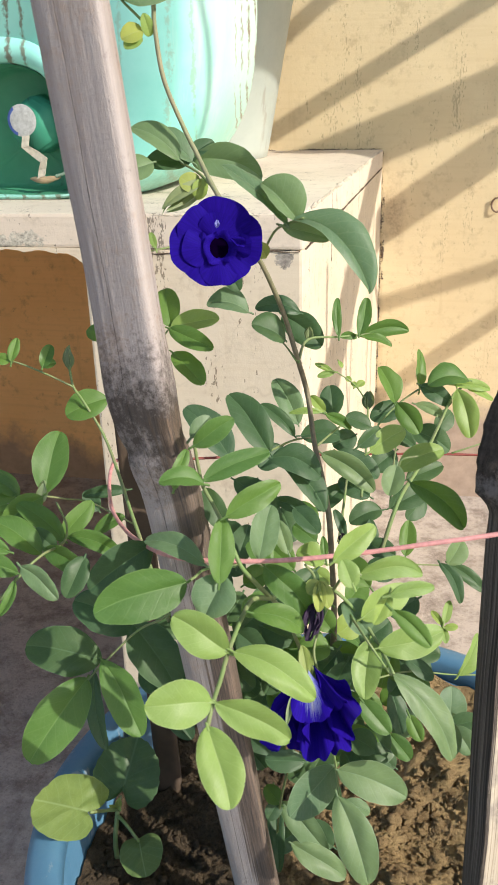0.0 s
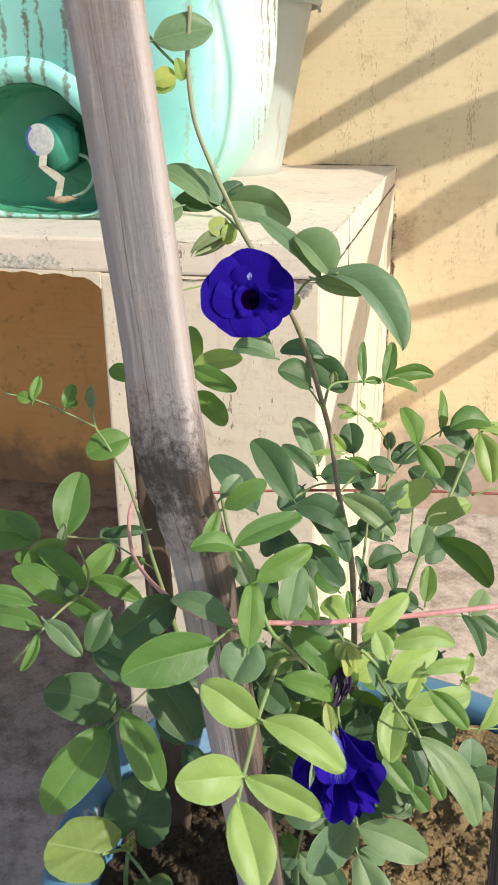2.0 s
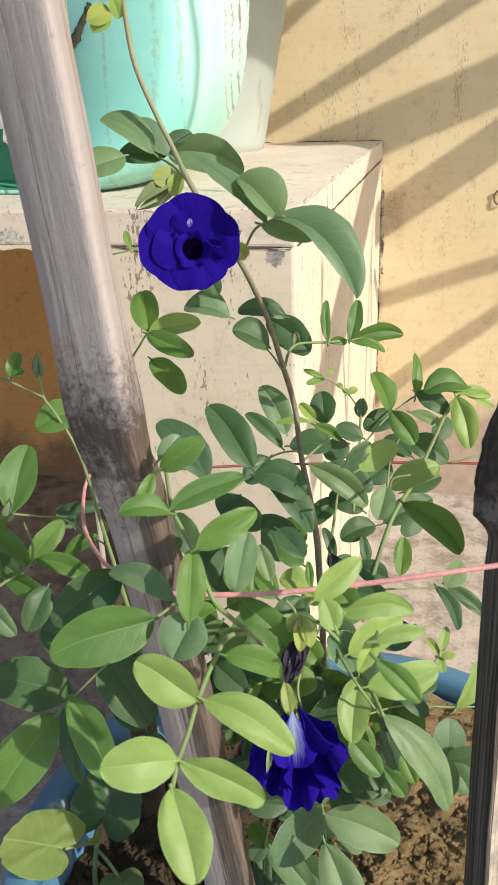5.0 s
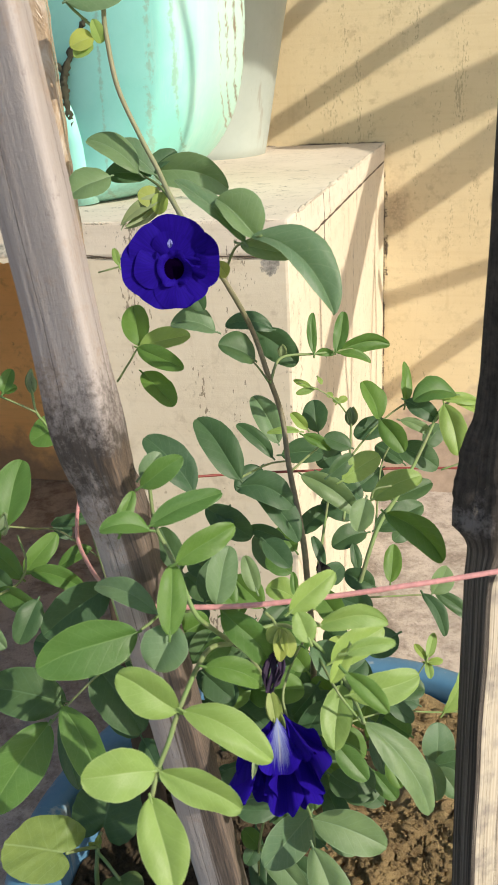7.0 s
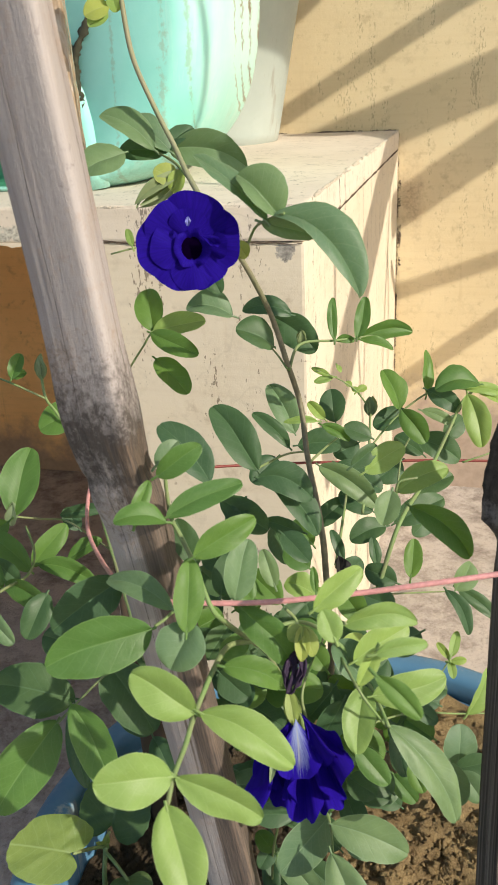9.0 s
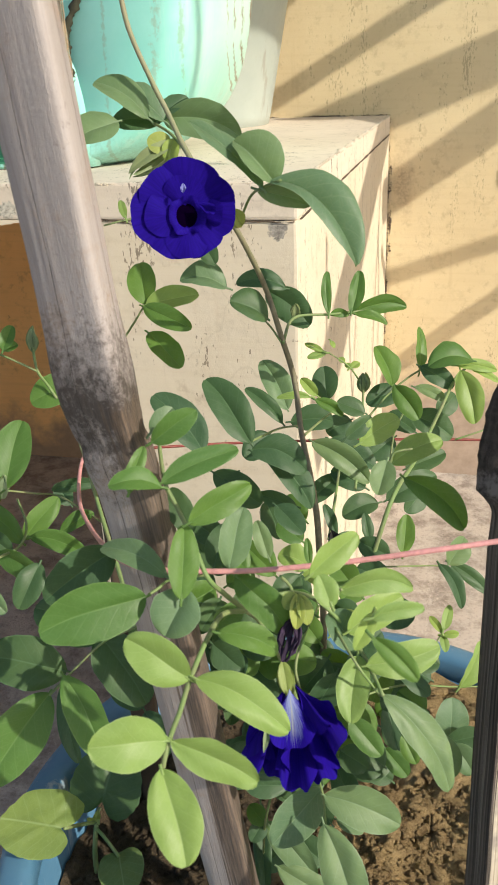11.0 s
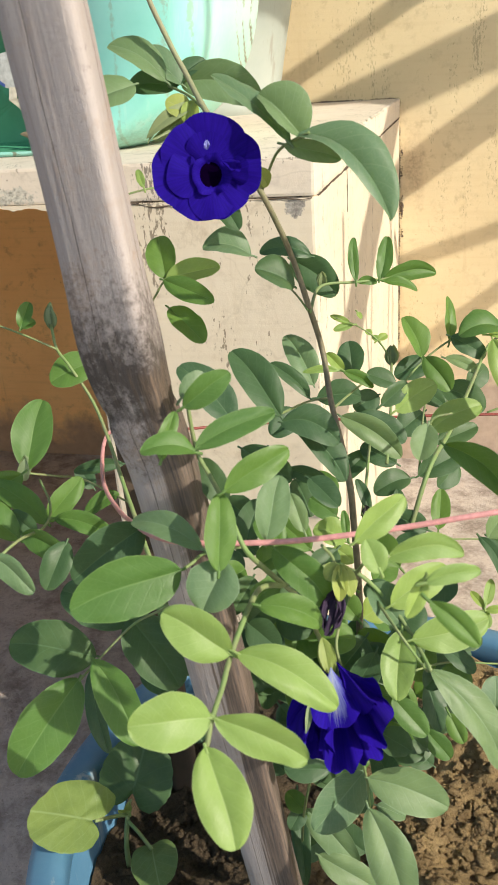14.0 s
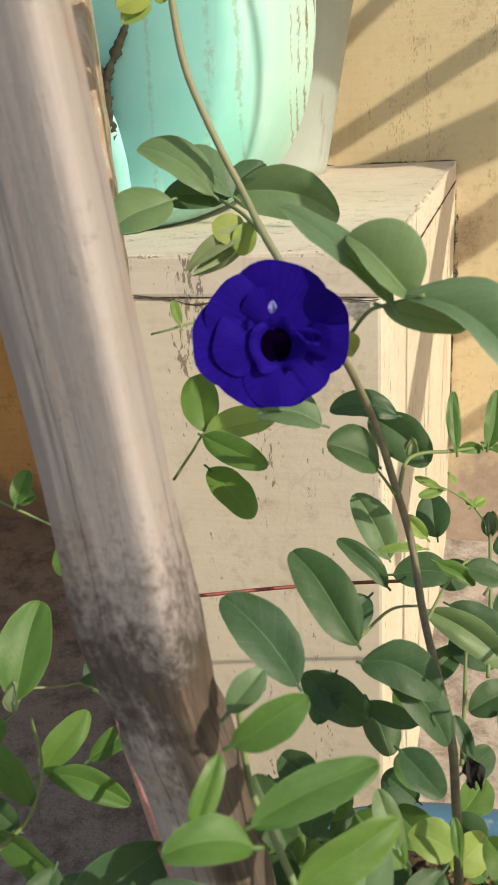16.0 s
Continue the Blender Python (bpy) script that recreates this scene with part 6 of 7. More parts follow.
leaf((-0.0107, 0.4180, 0.4774), (-0.0027, 0.4059, 0.4566), 0.0125, 0, (0.0000, 0.0000, 0.0000), 0.30, 0.00)
leaf((0.0239, 0.4210, 0.4546), (0.0242, 0.4320, 0.4740), 0.0190, 3, (0.0000, 0.0000, 0.0000), 0.15, 0.00)
leaf((0.0250, 0.4000, 0.4713), (0.0363, 0.3950, 0.4578), 0.0130, 3, (0.0004, 0.0004, 0.0008), 0.25, 0.00)
leaf((0.0228, 0.4150, 0.4584), (0.0420, 0.4200, 0.4613), 0.0120, 0, (0.0000, 0.0000, 0.0004), 0.30, 0.00)
leaf((0.0194, 0.3900, 0.4854), (0.0260, 0.3800, 0.4686), 0.0110, 3, (0.0004, 0.0002, 0.0004), 0.25, 0.00)
leaf((-0.0104, 0.4236, 0.4402), (0.0029, 0.4187, 0.4267), 0.0117, 1, (0.0000, 0.0000, 0.0000), 0.40, 0.00)
leaf((0.0010, 0.3698, 0.5008), (0.0081, 0.3642, 0.4894), 0.0080, 1, (0.0000, 0.0000, 0.0000), 0.40, 0.00)
leaf((-0.0335, 0.3496, 0.4763), (0.0023, 0.3522, 0.4621), 0.0200, 3, (0.0007, 0.0010, 0.0020), 0.30, 0.00)
leaf((-0.0372, 0.3661, 0.4636), (-0.0580, 0.3446, 0.4440), 0.0220, 3, (-0.0005, 0.0000, 0.0004), 0.25, 0.00)
leaf((-0.0326, 0.3428, 0.4651), (-0.0142, 0.3234, 0.4289), 0.0203, 3, (0.0016, 0.0006, 0.0005), 0.30, 0.00)
leaf((-0.0707, 0.3851, 0.4128), (-0.0424, 0.3770, 0.3868), 0.0161, 3, (0.0009, 0.0006, 0.0008), 0.30, 0.00)
leaf((-0.0630, 0.3749, 0.3920), (-0.0305, 0.3734, 0.3735), 0.0154, 3, (0.0003, 0.0003, 0.0005), 0.30, 0.00)
leaf((-0.0718, 0.3839, 0.4155), (-0.0772, 0.3757, 0.4069), 0.0100, 0, (-0.0000, -0.0000, 0.0000), 0.30, 0.00)
leaf((0.0270, 0.4179, 0.4929), (0.0367, 0.4346, 0.5113), 0.0110, 2, (-0.0000, -0.0000, 0.0000), 0.70, 0.20)
leaf((-0.0026, 0.3886, 0.5223), (0.0124, 0.3866, 0.5120), 0.0090, 0, (0.0000, 0.0000, 0.0000), 0.30, 0.00)
leaf((-0.0415, 0.4175, 0.5024), (-0.0529, 0.4048, 0.4904), 0.0196, 0, (-0.0000, 0.0000, 0.0000), 0.20, 0.00)
leaf((-0.0252, 0.3761, 0.5376), (-0.0117, 0.3869, 0.5459), 0.0147, 0, (-0.0000, 0.0000, 0.0000), 0.30, 0.00)
leaf((-0.0237, 0.3674, 0.5086), (-0.0082, 0.3621, 0.4934), 0.0118, 1, (0.0000, 0.0000, 0.0000), 0.30, 0.00)
leaf((-0.0506, 0.3486, 0.4796), (-0.0706, 0.3436, 0.4826), 0.0118, 0, (0.0000, 0.0000, 0.0000), 0.30, 0.00)
leaf((-0.0360, 0.4135, 0.3913), (-0.0201, 0.4143, 0.3844), 0.0092, 3, (0.0000, 0.0000, 0.0000), 0.30, 0.00)
# side shoot
leaf((-0.1934, 0.3332, 0.5999), (-0.2180, 0.3286, 0.6058), 0.0099, 1, (0.0002, 0.0006, 0.0012), 0.35, 0.20)
leaf((-0.2092, 0.3891, 0.5842), (-0.2309, 0.3870, 0.5922), 0.0113, 1, (0.0003, 0.0005, 0.0011), 0.35, 0.20)
# middle
leaf((-0.0710, 0.5294, 0.5337), (-0.0528, 0.5455, 0.5470), 0.0134, 0, (-0.0000, 0.0000, 0.0000), 0.30, 0.00)
leaf((-0.0977, 0.4625, 0.5863), (-0.1039, 0.4495, 0.5713), 0.0123, 0, (-0.0000, -0.0000, 0.0000), 0.30, 0.00)
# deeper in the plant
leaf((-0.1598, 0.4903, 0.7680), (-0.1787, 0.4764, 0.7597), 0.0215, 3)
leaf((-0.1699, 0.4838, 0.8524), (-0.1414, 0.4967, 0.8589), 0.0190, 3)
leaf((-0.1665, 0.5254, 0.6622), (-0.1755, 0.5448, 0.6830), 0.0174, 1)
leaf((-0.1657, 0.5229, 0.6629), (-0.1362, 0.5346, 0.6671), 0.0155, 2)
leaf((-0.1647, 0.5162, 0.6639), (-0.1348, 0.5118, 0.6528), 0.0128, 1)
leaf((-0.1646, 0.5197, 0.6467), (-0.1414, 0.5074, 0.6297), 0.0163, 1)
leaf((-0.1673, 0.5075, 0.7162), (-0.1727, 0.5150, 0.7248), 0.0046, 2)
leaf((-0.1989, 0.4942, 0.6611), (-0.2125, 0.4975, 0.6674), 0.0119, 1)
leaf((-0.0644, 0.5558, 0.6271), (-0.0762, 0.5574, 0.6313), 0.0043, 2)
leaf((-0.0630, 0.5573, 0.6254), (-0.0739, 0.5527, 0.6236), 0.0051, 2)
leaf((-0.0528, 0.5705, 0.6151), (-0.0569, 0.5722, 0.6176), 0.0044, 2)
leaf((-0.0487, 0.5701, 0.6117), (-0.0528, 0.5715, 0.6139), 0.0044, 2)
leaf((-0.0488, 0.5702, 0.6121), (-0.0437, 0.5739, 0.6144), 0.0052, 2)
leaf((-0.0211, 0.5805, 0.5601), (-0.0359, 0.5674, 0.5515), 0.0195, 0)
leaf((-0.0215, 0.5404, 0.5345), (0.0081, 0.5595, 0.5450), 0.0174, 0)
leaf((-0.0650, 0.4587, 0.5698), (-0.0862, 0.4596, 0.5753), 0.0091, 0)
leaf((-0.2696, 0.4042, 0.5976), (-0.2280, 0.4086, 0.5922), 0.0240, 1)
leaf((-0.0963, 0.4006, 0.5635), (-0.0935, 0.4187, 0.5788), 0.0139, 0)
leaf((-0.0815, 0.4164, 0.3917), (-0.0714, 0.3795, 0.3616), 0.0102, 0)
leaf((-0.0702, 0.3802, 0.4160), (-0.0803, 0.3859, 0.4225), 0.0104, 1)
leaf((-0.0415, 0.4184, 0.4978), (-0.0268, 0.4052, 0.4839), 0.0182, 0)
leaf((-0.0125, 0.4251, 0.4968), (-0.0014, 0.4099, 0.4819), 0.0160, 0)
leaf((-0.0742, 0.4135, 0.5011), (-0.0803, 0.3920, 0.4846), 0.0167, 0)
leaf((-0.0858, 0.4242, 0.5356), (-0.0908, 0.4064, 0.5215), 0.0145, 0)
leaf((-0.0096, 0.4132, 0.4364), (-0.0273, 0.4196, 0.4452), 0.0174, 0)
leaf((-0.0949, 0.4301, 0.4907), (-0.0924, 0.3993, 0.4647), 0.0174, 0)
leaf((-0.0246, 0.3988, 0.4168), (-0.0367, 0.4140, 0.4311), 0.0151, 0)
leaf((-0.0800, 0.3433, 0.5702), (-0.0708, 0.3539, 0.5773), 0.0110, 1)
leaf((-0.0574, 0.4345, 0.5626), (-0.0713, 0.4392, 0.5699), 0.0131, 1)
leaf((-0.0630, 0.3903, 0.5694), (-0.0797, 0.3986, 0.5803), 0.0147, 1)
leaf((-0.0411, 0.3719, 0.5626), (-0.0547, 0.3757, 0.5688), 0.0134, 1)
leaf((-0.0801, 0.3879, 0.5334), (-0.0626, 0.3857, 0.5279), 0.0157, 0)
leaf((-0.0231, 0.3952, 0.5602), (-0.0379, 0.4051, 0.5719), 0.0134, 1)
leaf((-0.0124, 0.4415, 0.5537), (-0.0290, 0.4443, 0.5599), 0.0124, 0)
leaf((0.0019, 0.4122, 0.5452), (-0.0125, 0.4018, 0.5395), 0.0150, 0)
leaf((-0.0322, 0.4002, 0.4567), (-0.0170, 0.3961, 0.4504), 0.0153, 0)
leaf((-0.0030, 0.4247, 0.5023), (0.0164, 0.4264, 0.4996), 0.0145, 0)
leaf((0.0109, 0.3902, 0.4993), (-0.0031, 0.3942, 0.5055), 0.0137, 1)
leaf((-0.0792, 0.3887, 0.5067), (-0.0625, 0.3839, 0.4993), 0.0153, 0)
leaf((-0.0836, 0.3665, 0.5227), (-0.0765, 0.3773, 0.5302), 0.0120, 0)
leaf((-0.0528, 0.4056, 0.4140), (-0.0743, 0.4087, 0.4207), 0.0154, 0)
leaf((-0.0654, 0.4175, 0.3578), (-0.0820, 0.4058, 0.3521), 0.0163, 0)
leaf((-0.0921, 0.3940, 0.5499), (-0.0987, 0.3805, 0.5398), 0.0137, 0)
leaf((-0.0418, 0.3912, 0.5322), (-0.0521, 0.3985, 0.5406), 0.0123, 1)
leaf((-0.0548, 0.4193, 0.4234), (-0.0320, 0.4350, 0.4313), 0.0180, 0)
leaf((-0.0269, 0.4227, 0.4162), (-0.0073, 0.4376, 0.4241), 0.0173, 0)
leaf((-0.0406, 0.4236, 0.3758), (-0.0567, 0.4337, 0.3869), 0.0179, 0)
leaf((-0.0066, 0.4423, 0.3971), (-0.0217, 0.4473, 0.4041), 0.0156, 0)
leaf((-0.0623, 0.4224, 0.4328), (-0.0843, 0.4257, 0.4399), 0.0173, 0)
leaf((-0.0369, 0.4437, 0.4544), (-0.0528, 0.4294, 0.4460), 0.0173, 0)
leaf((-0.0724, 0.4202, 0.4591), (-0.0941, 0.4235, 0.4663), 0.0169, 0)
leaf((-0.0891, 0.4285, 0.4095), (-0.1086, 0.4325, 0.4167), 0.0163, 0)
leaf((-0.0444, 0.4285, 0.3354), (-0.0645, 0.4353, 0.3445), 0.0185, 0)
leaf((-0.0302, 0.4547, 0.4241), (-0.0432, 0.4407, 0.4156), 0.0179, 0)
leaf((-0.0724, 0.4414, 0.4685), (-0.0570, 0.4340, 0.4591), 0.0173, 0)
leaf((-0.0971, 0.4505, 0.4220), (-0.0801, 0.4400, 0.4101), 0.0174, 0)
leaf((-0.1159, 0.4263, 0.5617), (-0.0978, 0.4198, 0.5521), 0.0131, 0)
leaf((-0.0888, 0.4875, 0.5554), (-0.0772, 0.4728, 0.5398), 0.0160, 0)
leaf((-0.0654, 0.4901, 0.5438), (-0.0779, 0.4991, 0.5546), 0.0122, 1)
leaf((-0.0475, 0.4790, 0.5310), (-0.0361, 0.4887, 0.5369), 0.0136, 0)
leaf((0.0008, 0.5549, 0.5379), (-0.0096, 0.5399, 0.5270), 0.0148, 0)
leaf((-0.0354, 0.5412, 0.5417), (-0.0576, 0.5459, 0.5509), 0.0157, 0)
leaf((-0.0075, 0.5893, 0.5617), (-0.0265, 0.5953, 0.5715), 0.0165, 0)
leaf((0.0059, 0.5971, 0.5727), (0.0173, 0.6097, 0.5817), 0.0146, 0)
leaf((-0.0504, 0.5875, 0.5687), (-0.0657, 0.5774, 0.5629), 0.0165, 0)
leaf((-0.0942, 0.5289, 0.5812), (-0.1069, 0.5138, 0.5703), 0.0169, 0)
leaf((-0.0675, 0.4173, 0.5922), (-0.0523, 0.4095, 0.5820), 0.0123, 0)
leaf((-0.0509, 0.3897, 0.5709), (-0.0609, 0.3771, 0.5622), 0.0131, 0)
leaf((-0.0698, 0.3640, 0.5874), (-0.0824, 0.3702, 0.5956), 0.0125, 1)
leaf((-0.0895, 0.3682, 0.5421), (-0.0734, 0.3626, 0.5340), 0.0144, 0)
leaf((-0.0968, 0.3699, 0.5220), (-0.0799, 0.3620, 0.5120), 0.0147, 0)
leaf((-0.1041, 0.3701, 0.4983), (-0.0863, 0.3600, 0.4864), 0.0150, 0)
leaf((-0.1118, 0.3800, 0.5276), (-0.1241, 0.3654, 0.5180), 0.0150, 0)
leaf((-0.1225, 0.3884, 0.4933), (-0.1382, 0.3975, 0.5042), 0.0160, 0)
leaf((-0.1426, 0.4030, 0.4626), (-0.1251, 0.3887, 0.4475), 0.0151, 0)
leaf((-0.0504, 0.3879, 0.4883), (-0.0338, 0.3819, 0.4800), 0.0153, 0)
leaf((-0.0258, 0.3875, 0.5148), (-0.0118, 0.4001, 0.5224), 0.0150, 0)
leaf((-0.0428, 0.4049, 0.4676), (-0.0567, 0.3869, 0.4560), 0.0160, 0)
leaf((-0.0933, 0.3867, 0.4543), (-0.0783, 0.3777, 0.4441), 0.0145, 0)
leaf((-0.0601, 0.3728, 0.5633), (-0.0447, 0.3672, 0.5552), 0.0141, 0)
leaf((-0.0107, 0.4112, 0.5588), (-0.0263, 0.4127, 0.5635), 0.0137, 0)
leaf((0.0009, 0.4072, 0.5039), (-0.0103, 0.3926, 0.4943), 0.0139, 0)
leaf((-0.0987, 0.4254, 0.5638), (-0.1131, 0.4301, 0.5711), 0.0145, 0)
leaf((-0.1460, 0.4049, 0.5257), (-0.1270, 0.3963, 0.5144), 0.0160, 0)
leaf((-0.1569, 0.3981, 0.4893), (-0.1374, 0.3895, 0.4782), 0.0163, 0)
leaf((-0.0624, 0.5029, 0.4613), (-0.0797, 0.5123, 0.4733), 0.0208, 1)
leaf((-0.0777, 0.4950, 0.4552), (-0.0956, 0.5063, 0.4687), 0.0214, 0)
leaf((-0.0934, 0.4906, 0.4526), (-0.1164, 0.4963, 0.4632), 0.0214, 0)
leaf((-0.0476, 0.5216, 0.4673), (-0.0375, 0.5370, 0.4765), 0.0185, 1)
leaf((-0.0513, 0.4946, 0.4583), (-0.0365, 0.5105, 0.4664), 0.0197, 2)
leaf((-0.1124, 0.4756, 0.4572), (-0.0988, 0.4912, 0.4652), 0.0200, 0)
leaf((-0.0706, 0.5339, 0.4581), (-0.0888, 0.5399, 0.4679), 0.0193, 0)
leaf((-0.0585, 0.5158, 0.4848), (-0.0724, 0.5202, 0.4922), 0.0122, 2)
leaf((-0.1177, 0.4592, 0.5039), (-0.1321, 0.4681, 0.5148), 0.0182, 0)
leaf((-0.1088, 0.4658, 0.5089), (-0.0956, 0.4769, 0.5138), 0.0161, 1)
leaf((-0.1199, 0.4456, 0.4950), (-0.1048, 0.4569, 0.4995), 0.0174, 1)
leaf((-0.0917, 0.4827, 0.4960), (-0.1026, 0.4702, 0.4895), 0.0160, 0)
leaf((-0.0980, 0.4580, 0.4835), (-0.0849, 0.4707, 0.4895), 0.0173, 0)
leaf((-0.0768, 0.4862, 0.4822), (-0.0905, 0.4921, 0.4905), 0.0154, 0)
leaf((-0.1129, 0.4856, 0.5057), (-0.1269, 0.4895, 0.5128), 0.0145, 0)
leaf((-0.0362, 0.5111, 0.4587), (-0.0527, 0.5167, 0.4675), 0.0176, 0)
leaf((-0.0355, 0.5056, 0.4429), (-0.0466, 0.5105, 0.4496), 0.0125, 1)
leaf((-0.1288, 0.4311, 0.5140), (-0.1105, 0.4455, 0.5203), 0.0209, 1)
leaf((-0.1058, 0.4255, 0.5098), (-0.1250, 0.4273, 0.5158), 0.0182, 0)
leaf((-0.0966, 0.4339, 0.4961), (-0.0793, 0.4435, 0.4990), 0.0180, 0)
leaf((0.0163, 0.4320, 0.5160), (0.0098, 0.4372, 0.5218), 0.0044, 2)
leaf((0.0172, 0.4318, 0.5178), (0.0201, 0.4427, 0.5264), 0.0058, 2)
leaf((0.0174, 0.4333, 0.5137), (0.0254, 0.4355, 0.5139), 0.0044, 2)
leaf((0.0168, 0.4350, 0.5124), (0.0192, 0.4284, 0.5064), 0.0051, 2)
leaf((-0.0600, 0.5565, 0.6338), (-0.0573, 0.5533, 0.6302), 0.0034, 2)
# dark filler leaves low in the heart, their tone partly for shade
leaf((-0.0617, 0.3932, 0.4716), (-0.0805, 0.4001, 0.4797), 0.0141, 1)
leaf((-0.0671, 0.4616, 0.4711), (-0.0922, 0.4545, 0.4670), 0.0172, 0)
leaf((-0.0763, 0.4635, 0.4844), (-0.0892, 0.4521, 0.4761), 0.0148, 0)
leaf((-0.0165, 0.4429, 0.4459), (-0.0001, 0.4474, 0.4654), 0.0160, 1)
leaf((-0.0510, 0.4328, 0.4729), (-0.0481, 0.4442, 0.4948), 0.0182, 0)
leaf((-0.0347, 0.4003, 0.5074), (-0.0462, 0.3962, 0.4843), 0.0154, 0)
leaf((-0.0181, 0.4336, 0.4777), (-0.0347, 0.4310, 0.4872), 0.0172, 0)
leaf((-0.0862, 0.4574, 0.4913), (-0.0666, 0.4580, 0.4947), 0.0161, 0)
leaf((-0.1047, 0.4068, 0.4871), (-0.0871, 0.4012, 0.4754), 0.0159, 0)
leaf((-0.0731, 0.3866, 0.5211), (-0.0565, 0.3895, 0.5203), 0.0187, 1)
leaf((-0.0816, 0.4307, 0.4830), (-0.0618, 0.4379, 0.4835), 0.0147, 1)
leaf((-0.0615, 0.3812, 0.4378), (-0.0486, 0.3957, 0.4482), 0.0189, 0)
leaf((-0.0462, 0.3929, 0.4745), (-0.0524, 0.3823, 0.4537), 0.0167, 0)
leaf((-0.0750, 0.4231, 0.4865), (-0.0593, 0.4222, 0.4686), 0.0158, 0)
leaf((-0.0246, 0.4205, 0.4894), (-0.0466, 0.4274, 0.4976), 0.0158, 1)
leaf((-0.0683, 0.3921, 0.4853), (-0.0576, 0.3819, 0.4697), 0.0153, 1)
leaf((-0.0886, 0.4248, 0.4007), (-0.0977, 0.4300, 0.4179), 0.0173, 0)
leaf((-0.0708, 0.4133, 0.4977), (-0.0779, 0.4209, 0.5120), 0.0157, 0)
leaf((-0.0428, 0.3872, 0.4599), (-0.0520, 0.3730, 0.4476), 0.0163, 0)
leaf((0.0124, 0.4582, 0.4630), (-0.0108, 0.4598, 0.4728), 0.0181, 0)
leaf((-0.0111, 0.4036, 0.5165), (-0.0156, 0.3973, 0.4944), 0.0157, 1)
leaf((-0.0546, 0.3788, 0.4952), (-0.0688, 0.3724, 0.4869), 0.0182, 1)
leaf((-0.0628, 0.4244, 0.4222), (-0.0406, 0.4263, 0.4308), 0.0183, 0)
leaf((-0.0818, 0.3759, 0.5150), (-0.0774, 0.3883, 0.5292), 0.0184, 1)
leaf((-0.0153, 0.4168, 0.5037), (-0.0271, 0.4224, 0.5198), 0.0187, 0)
leaf((-0.0562, 0.4510, 0.4769), (-0.0807, 0.4462, 0.4727), 0.0150, 0)
leaf((-0.0873, 0.4149, 0.4091), (-0.0813, 0.4321, 0.4257), 0.0171, 1)
leaf((-0.0809, 0.3997, 0.5040), (-0.1005, 0.3971, 0.5074), 0.0179, 0)
leaf((-0.1075, 0.4216, 0.5178), (-0.0850, 0.4244, 0.5130), 0.0164, 0)
leaf((-0.0586, 0.4248, 0.4739), (-0.0773, 0.4291, 0.4812), 0.0156, 0)
leaf((-0.0314, 0.4154, 0.4365), (-0.0107, 0.4157, 0.4323), 0.0167, 0)
leaf((-0.0215, 0.4142, 0.4836), (-0.0437, 0.4102, 0.4829), 0.0175, 1)
leaf((-0.0837, 0.3962, 0.5073), (-0.1042, 0.4002, 0.5165), 0.0147, 0)
leaf((-0.0032, 0.4568, 0.4486), (0.0008, 0.4661, 0.4668), 0.0146, 1)
leaf((-0.0358, 0.4099, 0.4537), (-0.0181, 0.4149, 0.4352), 0.0147, 1)
leaf((-0.0937, 0.3830, 0.5303), (-0.0834, 0.3965, 0.5366), 0.0182, 0)
leaf((-0.0937, 0.4143, 0.5024), (-0.1017, 0.4226, 0.5179), 0.0144, 0)
leaf((-0.1030, 0.4278, 0.4217), (-0.0827, 0.4283, 0.4144), 0.0181, 0)
leaf((-0.0550, 0.4492, 0.4284), (-0.0533, 0.4344, 0.4109), 0.0168, 0)
leaf((-0.0722, 0.4492, 0.4627), (-0.0589, 0.4621, 0.4823), 0.0168, 1)
leaf((-0.0951, 0.4428, 0.4671), (-0.0823, 0.4381, 0.4484), 0.0175, 1)
leaf((-0.0667, 0.3799, 0.4624), (-0.0888, 0.3713, 0.4692), 0.0167, 0)
leaf((-0.0463, 0.4431, 0.4276), (-0.0311, 0.4549, 0.4375), 0.0180, 0)
leaf((-0.0808, 0.4043, 0.4805), (-0.0779, 0.4054, 0.5020), 0.0164, 0)
leaf((-0.0400, 0.4285, 0.4091), (-0.0608, 0.4242, 0.4195), 0.0183, 1)
leaf((-0.0134, 0.4364, 0.4432), (0.0049, 0.4403, 0.4322), 0.0185, 0)
